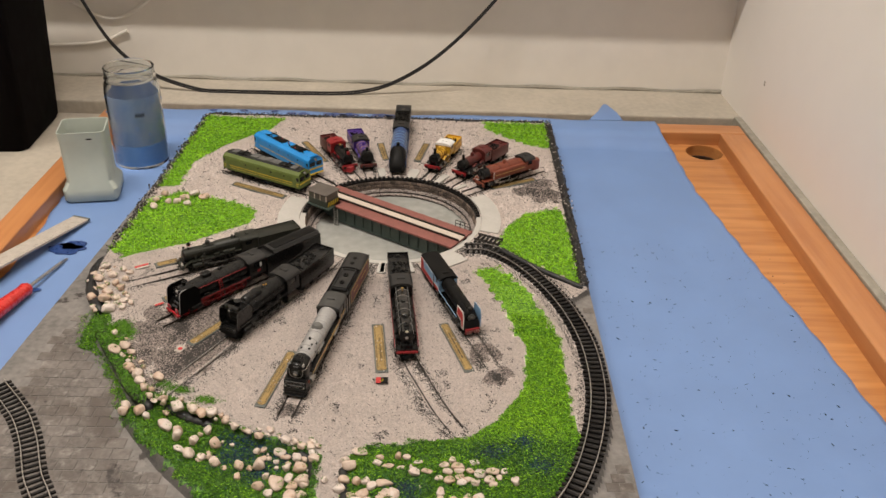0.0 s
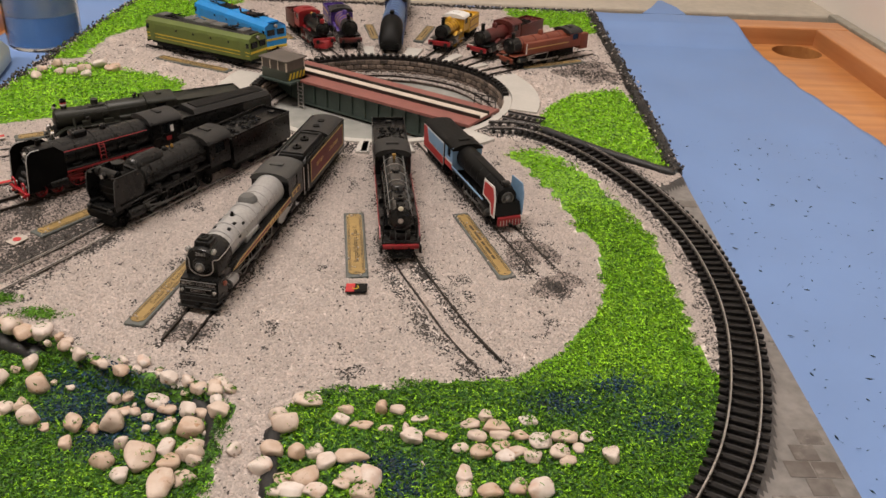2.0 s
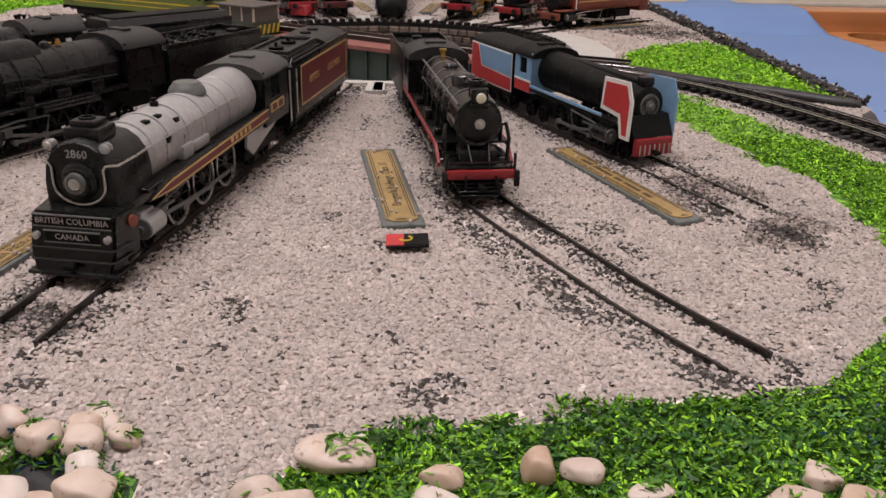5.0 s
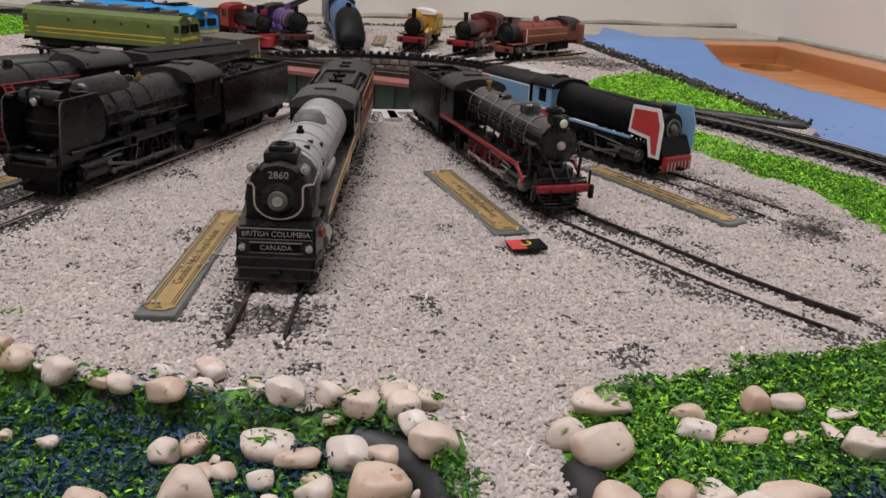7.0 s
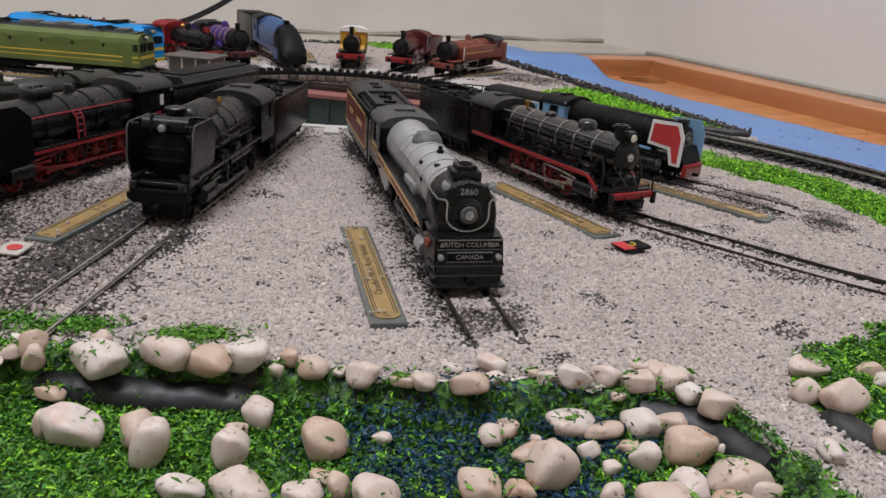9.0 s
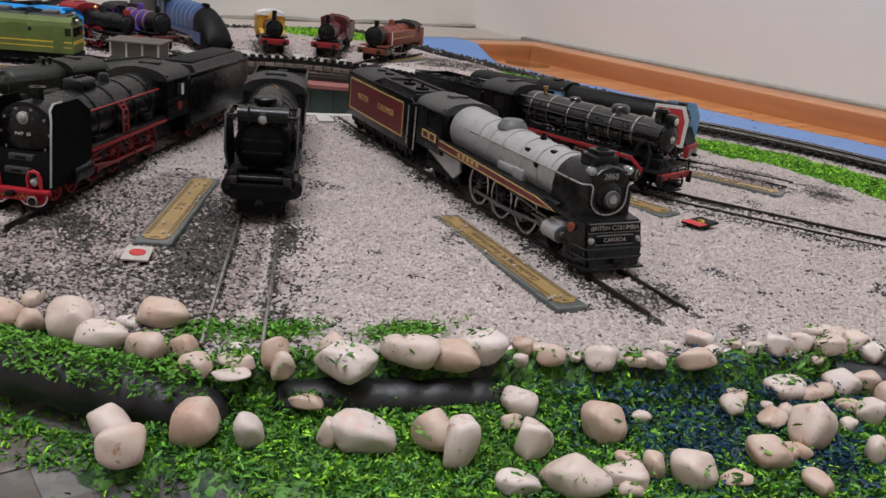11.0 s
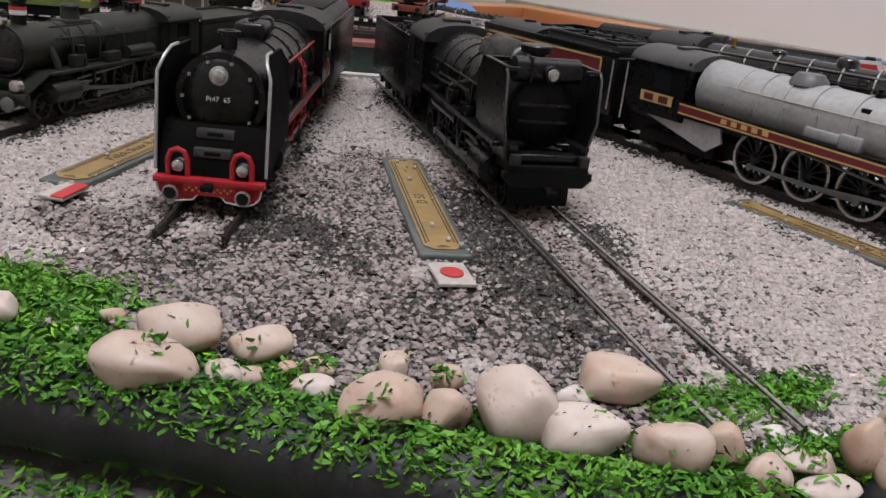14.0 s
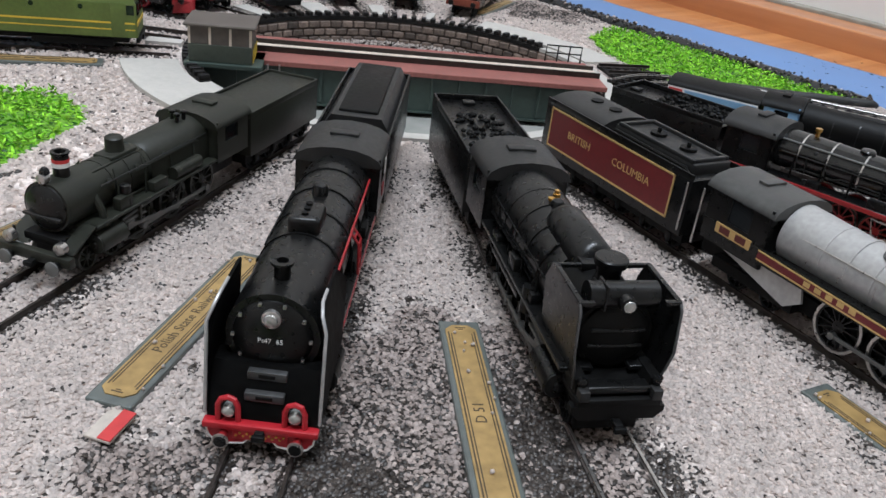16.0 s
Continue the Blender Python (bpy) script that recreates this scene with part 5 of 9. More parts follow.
# -- silver and black streamlined Hudson --
def hudson():
    r = stand("hud", 0.2530, "semi-streamlined black and silver steam locomotive with a maroon-panelled tender", size=0.935)
    zb, rb = 16.9, 6.3
    base_frame(r, -98, -6)
    running_boards(r, -94, -14, 8.3, 13.1, M_BLACK, 0.8)
    # pilot shroud
    bm = loft(B(), [[(0.1, -7.0, 1.2), (0.1, 7.0, 1.2), (-0.6, 7.9, 5.5), (-2.2, 7.7, 12.1), (-2.2, -7.7, 12.1), (-0.6, -7.9, 5.5)], [(-9, -7.9, 1.6), (-9, 7.9, 1.6), (-9, 8.6, 5.5), (-9, 8.5, 12.5), (-9, -8.5, 12.5), (-9, -8.6, 5.5)]])
    bmesh.ops.bevel(bm, geom=list(bm.edges), offset=0.5, segments=2, affect="EDGES")
    p = lp("pilot", bm, M_BLACK, r, "black streamlined pilot shroud")
    lp("step_board", bx(B(), -4.4, 0.7, -8.3, 8.3, 1.3, 2.0, 0.3), M_BLACK, p)
    for z, w in ((10.7, 7.0), (8.0, 5.0)):
        x = -1.95 if z > 8.5 else -1.45
        lp("name_board", bx(B(), x, x + 0.35, -w, w, z - 1.0, z + 1.0, 0.1), M_MATTBLACK, p, "black name board with raised silver letters")
        lp("name_board_edge", bx(bx(B(), x, x + 0.5, -w - 0.2, w + 0.2, z + 0.95, z + 1.15), x, x + 0.5, -w - 0.2, w + 0.2, z - 1.15, z - 0.95), M_ROOFGREY, p)
    lettering("lettering", "BRITISH COLUMBIA", 1.55 * MM, M_STEEL, p, face_front(-1.56, 0, 10.7))
    lettering("lettering", "CANADA", 1.5 * MM, M_STEEL, p, face_front(-1.06, 0, 8.0))
    for s in (-1, 1):
        lp("marker_lamp", lathe(B(), (-1.6, s * 6.6, 8.0), (1, 0, 0), [(0, 0.75), (0.9, 0.7), (1.1, 0.3)], 12), M_LENS, p)
    # lines pressed round the shroud above the step
    for z, x in ((6.1, -0.65), (4.0, -0.3)):
        lp("shroud_line", tube(B(), [(-6.0, -8.5, z), (x - 0.6, -8.0, z), (x + 0.12, -7.3, z), (x + 0.14, 7.3, z), (x - 0.6, 8.0, z), (-6.0, 8.5, z)], 0.22, 6), M_ROOFBLACK, p)
    coupler(r, 0.2, 3.2)
    # smokebox front
    f = lp("smokebox", loft(B(), [arch(-6.0, 6.5, 10.6, 16.2, 7.4), arch(-6.8, 7.0, 10.6, 16.2, 7.9), arch(-14.0, 7.0, 10.4, 16.3, 7.6), arch(-19.6, 6.5, 10.2, 16.6, 6.8)]), M_BLACK, r, "satin black smokebox cowl")
    lp("smokebox_door", lathe(B(), (-6.2, 0, 16.7), (1, 0, 0), [(0, 3.5), (0.6, 3.4), (0.9, 3.0), (1.1, 2.5), (1.5, 2.4), (1.6, 1.0)], 28), M_BLACK, f)
    lp("headlamp", lathe(B(), (-5.0, 0, 16.7), (1, 0, 0), [(0, 2.0), (1.0, 1.9), (1.1, 1.3), (0.7, 1.2)], 24), M_ROOFGREY, f)
    lp("lens", lathe(B(), (-4.2, 0, 16.7), (1, 0, 0), [(0, 1.25), (0.3, 1.1), (0.4, 0.5)], 18), M_LENS, f)
    pts = [(-5.9, 6.4, 19.9), (-5.75, 5.2, 19.7), (-5.65, 4.8, 19.0), (-5.65, 4.8, 16.2)] + [(-5.65, 4.8 * math.cos(a), 16.0 - 3.5 * math.sin(a)) for a in np.linspace(0.15, math.pi - 0.15, 14)] + [(-5.65, -4.8, 16.2), (-5.65, -4.8, 19.0), (-5.75, -5.2, 19.7), (-5.9, -6.4, 19.9)]
    lp("front_stripe", tube(B(), pts, 0.24, 6), M_STEEL, f, "thin silver line round the headlamp")
    lettering("number", "2860", 2.05 * MM, M_SILVER, f, face_front(-5.88, 0, 21.5))
    for s in (-1, 1):
        lp("class_lamp", lathe(B(), (-7.6, s * 5.0, 22.7), (1, 0.2 * s, 0.1), [(0, 1.0), (1.5, 1.0), (1.5, 0.75), (1.75, 0.6), (1.85, 0.2)], 14), M_LENS, f)
    lp("chimney_casing", bx(bx(B(), -14.5, -8.2, -3.4, 3.4, 23.0, 25.6, 0.6), -13.5, -8.9, -2.4, 2.4, 25.4, 26.7, 0.4), M_BLACK, f)
    lp("chimney", lathe(B(), (-11.0, 0, 26.3), (0, 0, 1), [(0, 1.5), (0.7, 1.5), (0.7, 1.0), (0.2, 1.0)], 16), M_MATTBLACK, f)
    # silver boiler
    b = lp("boiler", loft(B(), [ring((-19.5, 0, zb), (1, 0, 0), rb, 36), ring((-60, 0, zb + 0.2), (1, 0, 0), rb + 0.25, 36), ring((-76, 0, zb + 0.4), (1, 0, 0), rb + 0.6, 36)]), M_SILVER, r, "silver-grey painted boiler with bands")
    for x in (-22, -29, -37, -46, -53, -59, -65, -71, -75.5):
        lp("boiler_band", lathe(B(), (x - 0.3, 0, zb + 0.3), (1, 0, 0), [(0, rb - 0.008 * (x + 22)), (0.1, rb + 0.12 - 0.008 * (x + 22)), (0.35, rb + 0.12 - 0.008 * (x + 22)), (0.45, rb - 0.008 * (x + 22))], 36), M_SILVER, b)
    for x, a in ((-26, 62), (-26, 118), (-31, 62), (-28.5, 18), (-35, 40), (-28.5, 162), (-35, 140)):
        c, s = math.cos(radians(a)), math.sin(radians(a))
        lp("sand_hatch", bx(B(), x - 1.0, x + 1.0, (rb - 0.4) * c - 0.75, (rb - 0.4) * c + 0.75, zb + (rb - 0.4) * s - 0.75, zb + (rb - 0.4) * s + 0.75, 0.2), M_MATTBLACK, b)
    lp("steam_dome", lathe(B(), (-52, 0, 22.8), (0, 0, 1), [(0, 4.2), (1.2, 3.8), (1.8, 3.2), (2.4, 2.8), (2.5, 0.5)], 20), M_ROOFGREY, b)
    lp("whistle", lathe(B(), (-36, 0, 23.0), (0, 0, 1), [(0, 0.9), (1.2, 0.9), (1.3, 0.5), (2.0, 0.6)], 10), M_MATTBLACK, b)
    for s in (-1, 1):
        lp("side_casing", bx(B(), -46, -38, s * 6.2 - 0.9, s * 6.2 + 0.9, 13.4, 15.6, 0.4), M_SILVER, b)
        lp("side_casing", bx(B(), -38, -33, s * 6.1 - 0.9, s * 6.1 + 0.9, 13.0, 16.0, 0.4), M_SILVER, b)
    handrails(r, -75, -20, zb, rb, M_STEEL, 22, 7)
    for s in (-1, 1):
        lp("side_rail", tube(B(), [(-5.9, s * 6.4, 19.9), (-7.2, s * 6.75, 19.6), (-14.0, s * 6.7, 19.5), (-20.0, s * 6.2, 19.4)], 0.24, 6), M_STEEL, f, "thin silver rail along the cowl")
        lp("marker_disc", lathe(B(), (-6.6, s * 8.4, 9.8), (0.35, s, 0), [(0, 1.1), (0.5, 1.1), (0.6, 0.8)], 16), M_BRICKRED, p, "copper-red marker disc")
        lp("step_plate", bx(B(), -7.6, -4.0, min(s * 8.2, s * 8.9), max(s * 8.2, s * 8.9), 3.0, 3.6, 0.1), M_BLACK, p)
        for x in (-27, -35, -44, -52, -60, -68):
            lp("casing_seam", bx(B(), x - 0.12, x + 0.12, min(s * 6.1, s * 6.5), max(s * 6.1, s * 6.5), 14.6, 18.2), M_STEEL, b)
    # skirts with maroon band and gold lines
    for s in (-1, 1):
        y0, y1 = sorted((s * 8.3, s * 9.0))
        k = lp("skirt", prism(B(), [(-95, 10.4), (-95, 14.2), (-20, 13.2), (-12.5, 11.2), (-20, 10.4), (-62, 10.6)], y0, y1), M_BLACK, r)
        y2, y3 = sorted((s * 9.0, s * 9.12))
        lp("maroon_band", prism(B(), [(-78, 11.6), (-78, 13.4), (-22, 12.3), (-15, 11.4), (-22, 10.9)], y2, y3), M_MAROON, k, "maroon valance edged in gold")
        y4, y5 = sorted((s * 9.02, s * 9.2))
        lp("gold_line", prism(prism(B(), [(-78, 13.3), (-78, 13.65), (-22, 12.6), (-13.5, 11.35), (-22, 12.25)], y4, y5), [(-78, 11.25), (-78, 11.6), (-22, 10.95), (-13.5, 11.35), (-22, 10.6)], y4, y5), M_GOLDLINE, k)
        for i in range(5):
            lp("gold_panel", bx(B(), -54 - i * 2.8, -52.4 - i * 2.8, min(s * 9.1, s * 9.2), max(s * 9.1, s * 9.2), 11.7, 12.8), M_GOLDLINE, k)
        lp("firebox_side", prism(B(), [(-90, 10.2), (-66, 10.2), (-65, 7.0), (-69, 4.2), (-71, 4.6), (-90, 9.0)], s * 7.6 - 0.3, s * 7.6 + 0.3), M_SILVER, r)
    # cab
    c = cab(r, -95, -77, 8.8, 9.0, 21.6, 3.4, M_BLACK, M_CABROOF, (0.36, 0.72))
    for s in (-1, 1):
        lp("number_panel", bx(B(), -91, -80.5, min(s * 8.8, s * 9.05), max(s * 8.8, s * 9.05), 12.0, 14.4), M_GOLDLINE, c)
        for x in (-88.2, -83.4):
            lp("panel_field", bx(B(), x - 1.5, x + 1.5, min(s * 8.9, s * 9.12), max(s * 8.9, s * 9.12), 12.4, 14.0), M_CRIMSON, c)
        lp("grab_iron", tube(B(), [(-97.0, s * 8.9, 6), (-97.0, s * 8.9, 20)], 0.25, 6), M_STEEL, c)
    # wheels
    for x in (-31.0, -44.0, -57.0):
        wheel(r, x, 11.4, M_BLACK, tyre=M_STEEL, spokes=14)
    for x in (-9.5, -17.5):
        wheel(r, x, 5.6, M_MATTBLACK, "bogie_wheel", 8)
    for x in (-74, -84):
        wheel(r, x, 6.0, M_MATTBLACK, "trailing_wheel", 8)
    cylinders(r, -18.0, -12.0, 7.1, 6.0, 2.2, M_SILVER, M_ROOFGREY)
    side_rods(r, (-31.0, -44.0, -57.0), 11.4, M_ROOFGREY, -17, 5.6)
    lp("trailing_truck", bx(B(), -92, -68, -6.0, 6.0, 2.2, 5.0, 0.4), M_MATTBLACK, r)
    # tender
    t = tender(r, -101, 60, 8.9, 21.5, 5.5, M_BLACK, coal=False, wheels=(5.6, 6), round_top=0)
    for s in (-1, 1):
        y0, y1 = sorted((s * 8.9, s * 9.02))
        lp("tender_panel", bx(B(), -157.5, -107, y0, y1, 8.6, 19.0), M_MAROON, t, "maroon tender panel with gold border")
        bm = B()
        for a in ((-158.0, -106.5, 8.1, 8.6), (-158.0, -106.5, 19.0, 19.5), (-158.0, -157.5, 8.1, 19.5), (-107.0, -106.5, 8.1, 19.5)):
            bx(bm, a[0], a[1], min(s * 8.95, s * 9.16), max(s * 8.95, s * 9.16), a[2], a[3])
        lp("panel_border", bm, M_GOLDLINE, t)
        for x, words in ((-132 + s * 12, "BRITISH"), (-132 - s * 10, "COLUMBIA")):
            lettering("lettering", words, 3.0 * MM, M_GOLDLINE, t, face_side(x, s * 9.06, 14.0, s))
    lp("tank_top", loft(B(), [arch(-160, 8.7, 19.4, 20.6, 2.6), arch(-136, 8.7, 19.4, 20.6, 2.6)]), M_ROOFBLACK, t)
    lp("oil_bunker", bx(B(), -134, -104, -6.0, 6.0, 19.5, 22.6, 0.4), M_ROOFBLACK, t)
    bm = bx(bx(B(), -133, -105, 5.0, 6.0, 22.4, 23.5, 0.2), -133, -105, -6.0, -5.0, 22.4, 23.5, 0.2)
    bx(bx(bm, -133, -131.8, -5, 5, 22.4, 23.5, 0.2), -106.2, -105, -5, 5, 22.4, 23.5, 0.2)
    lp("bunker_rim", bm, M_ROOFBLACK, t)
    for s in (-1, 1):
        lp("bunker_pipe", tube(B(), [(-134, s * 6.8, 20.0), (-133, s * 6.8, 21.4), (-106, s * 6.8, 21.4), (-104, s * 6.8, 19.6)], 0.35, 6), M_BLACK, t)
        lp("grab_iron", tube(B(), [(-102.0, s * 9.2, 7.0), (-102.0, s * 9.2, 19.5)], 0.25, 6), M_STEEL, t)
    for x in (-150, -142):
        lp("tank_lid", cyl(B(), (x, 0, 22.8), (x, 0, 23.6), 1.8, n=14), M_MATTBLACK, t)
    for x in (-124, -113):
        lp("hatch", bx(cyl(B(), (x, 0, 22.4), (x, 0, 23.4), 2.2, n=14), x - 0.4, x + 0.4, -0.4, 0.4, 23.0, 24.6, 0.1), M_MATTBLACK, t)
    return r


# -- Japanese D51 --
def d51():
    r = stand("d51", 0.2172, "plain black Japanese steam locomotive with box smoke deflectors", size=1.0)
    zb, rb = 16.0, 6.6
    base_frame(r, -70, -5)
    b = lp("boiler", cyl(B(), (-22, 0, zb), (-58, 0, zb), rb, rb + 0.4, 32), M_BLACK, r)
    for x in (-27, -34, -41, -48, -55):
        lp("boiler_band", lathe(B(), (x, 0, zb), (1, 0, 0), [(0, rb + 0.38), (0.5, rb + 0.38)], 32), M_BLACK, b)
    f = lp("smokebox", cyl(B(), (-8.0, 0, zb), (-22, 0, zb), rb - 0.3, n=32), M_MATTBLACK, r)
    lp("smokebox_door", lathe(B(), (-8.1, 0, zb), (1, 0, 0), [(0, 5.7), (0.5, 5.6), (1.0, 4.7), (1.5, 2.6), (1.6, 0.3)], 30), M_MATTBLACK, f)
    for z in (-1.4, 1.4):
        lp("hinge", bx(B(), -6.9, -6.4, -4.4, 4.4, zb + z - 0.25, zb + z + 0.25, 0.08), M_BLACK, f)
    lp("feedwater_heater", cyl(B(), (-8.4, -5.6, 22.8), (-8.4, 5.6, 22.8), 2.1, n=20), M_BLACK, f)
    lp("heater_strap", bx(B(), -10.0, -6.2, -3.4, -3.0, 21.0, 25.1, 0.1), M_BLACK, f)
    lp("headlamp", lathe(B(), (-7.9, 0, 22.6), (1, 0, 0), [(0, 1.3), (2.9, 1.3), (3.1, 1.0)], 18), M_BLACK, f)
    lp("lens", lathe(B(), (-4.95, 0, 22.6), (1, 0, 0), [(0, 1.05), (0.3, 0.9), (0.45, 0.3)], 14), M_LENS, f)
    lp("chimney", lathe(B(), (-14.0, 0, 21.0), (0, 0, 1), [(0, 3.2), (0.9, 2.4), (1.4, 2.0), (3.6, 2.0), (3.9, 2.6), (5.0, 2.7), (5.2, 2.5), (5.25, 0.4)], 22), M_BLACK, f, "stout black chimney with a flat cap")
    edge = [(-4.2, 8.6), (-3.2, 12.4), (-3.0, 15.5), (-3.9, 22.4), (-4.9, 23.5)]
    plate = edge + [(-17.0, 23.5), (-19.0, 20.0), (-19.0, 12.4), (-10.0, 8.6)]

    def flank(z):
        return 8.25 - 0.2 * max(0.0, 15.5 - z)
    for s in (-1, 1):
        lp("smoke_deflector", loft(B(), [[(x, s * (flank(z) - d), z) for x, z in plate] for d in (0.0, 0.5)]), M_BLACK, r, "upright black smoke deflector plate")
        lp("deflector_top", bx(B(), -16.5, -4.9, min(s * 7.4, s * 8.25), max(s * 7.4, s * 8.25), 23.2, 23.7, 0.12), M_BLACK, r)
        lp("deflector_bar", bx(B(), -5.4, -4.5, min(s * 5.6, s * 8.2), max(s * 5.6, s * 8.2), 22.9, 23.6, 0.15), M_BLACK, r)
        lp("deflector_bar", bx(B(), -17.0, -16.2, min(s * 3.6, s * 8.2), max(s * 3.6, s * 8.2), 22.9, 23.6, 0.15), M_BLACK, r)
        lp("deflector_edge", tube(B(), [(x + 0.05, s * (flank(z) - 0.25), z) for x, z in edge], 0.24, 6), M_DIMSTEEL, r)
    d = lp("dome_casing", loft(B(), [[(x, w * math.cos(a), 21.0 + h * math.sin(a)) for a in np.linspace(0, math.pi, 12)] for x, w, h in ((-18.5, 3.0, 1.2), (-19.5, 3.6, 3.6), (-21, 3.8, 4.6), (-34, 3.8, 4.6), (-36, 3.4, 3.9), (-37.5, 2.4, 1.6))]), M_BLACK, r, "long rounded casing over sand box and dome")
    lp("casing_step", bx(B(), -20.5, -17.2, -3.2, 3.2, 21.6, 23.2, 0.4), M_BLACK, d)
    w = lp("whistle", lathe(B(), (-43.5, 0.9, 22.0), (0, 0, 1), [(0, 0.45), (1.0, 0.45), (1.1, 0.75), (1.7, 0.75), (1.8, 0.5), (2.4, 0.5)], 10), M_BRASS, r, "brass safety valve")
    lp("valve", lathe(B(), (-42.0, -0.5, 22.0), (0, 0, 1), [(0, 0.45), (0.9, 0.45), (1.0, 0.7), (1.5, 0.7), (1.6, 0.4)], 10), M_BRASS, w)
    dome(r, -40.0, 22.0, 2.2, 1.3, M_BLACK, "turret")
    handrails(r, -57, -21, zb, rb, M_BLACK, 12, 6)
    running_boards(r, -62, -6, 8.5, 11.2, M_BLACK, 0.8)
    # front: steps, buffer beam
    lp("front_deck", bx(B(), -8.0, -0.9, -6.9, 6.9, 7.2, 8.6, 0.25), M_MATTBLACK, r)
    lp("front_apron", loft(B(), [[(x, y, z) for y, z in ((-6.7, 8.4), (6.7, 8.4), (7.2, 11.4), (5.2, 11.4), (4.7, 9.6), (-4.7, 9.6), (-5.2, 11.4), (-7.2, 11.4))] for x in (-8.0, -2.6)]), M_MATTBLACK, r, "closed black apron below the smokebox", smooth=False)
    lp("apron_step", bx(B(), -4.2, -1.7, -5.2, 5.2, 9.0, 10.3, 0.4, 3), M_BLACK, r)
    lp("buffer_beam", loft(B(), [[(x, y, z) for y, z in ((-7.6, 7.4), (7.6, 7.4), (7.6, 6.4), (6.2, 5.0), (-6.2, 5.0), (-7.6, 6.4))] for x in (-2.6, -0.9)]), M_MATTBLACK, r, "black buffer beam with cut-away corners", smooth=False)
    for s in (-1, 1):
        lp("front_step", bx(B(), -2.4, -0.6, s * 5.9 - 0.8, s * 5.9 + 0.8, 8.5, 10.3, 0.15), M_ROOFBLACK, r)
        lp("marker_lamp", lathe(B(), (-3.0, s * 6.1, 11.0), (1, 0, 0), [(0, 0.7), (1.0, 0.7), (1.2, 0.4)], 12), M_BLACK, r)
    coupler(r, 0.4, 4.6)
    lp("pilot_guard", bx(B(), -5.2, -3.6, -5.2, 5.2, 1.0, 5.2, 0.3), M_MATTBLACK, r)
    cylinders(r, -17.0, -9.0, 6.9, 5.6, 2.5, M_BLACK, M_BLACK)
    for s in (-1, 1):
        lp("air_tank", cyl(B(), (-48, s * 7.3, 9.6), (-30, s * 7.3, 9.6), 1.3, n=14), M_BLACK, r)
        lp("pump", lathe(B(), (-27, s * 7.4, 8.4), (0, 0, 1), [(0, 1.3), (2.0, 1.3), (2.2, 0.9), (3.0, 0.9), (3.2, 1.3), (5.0, 1.3)], 12), M_BLACK, r)
        lp("feed_pipe", tube(B(), [(-56, s * 7.1, 14), (-40, s * 7.1, 14.4), (-30, s * 6.6, 17), (-28, s * 6.2, 18)], 0.3, 6), M_BLACK, r)
        lp("sand_pipe", tube(B(), [(-26, s * 4.4, 22), (-26.5, s * 6.6, 18), (-27, s * 7.4, 12)], 0.22, 5), M_BLACK, r)
    for x in (-22, -31, -40, -49):
        wheel(r, x, 8.6, M_MATTBLACK, spokes=6)
    wheel(r, -7.5, 5.2, M_MATTBLACK, "pilot_wheel", 8)
    wheel(r, -59, 5.4, M_MATTBLACK, "trailing_wheel", 8)
    side_rods(r, (-22, -31, -40, -49), 8.6, M_ROOFGREY, -16, 5.4)
    pipework(r, -22, -57, zb, rb, 11.2, 8.5, M_BLACK, 1)
    cab(r, -72, -58, 8.6, 9.0, 20.6, 3.6, M_BLACK, M_ROOFBLACK, (0.25, 0.7))
    tender(r, -74, 43, 8.7, 19.5, 5.2, M_BLACK, coal=True, wheels=(5.6, 4))
    return r


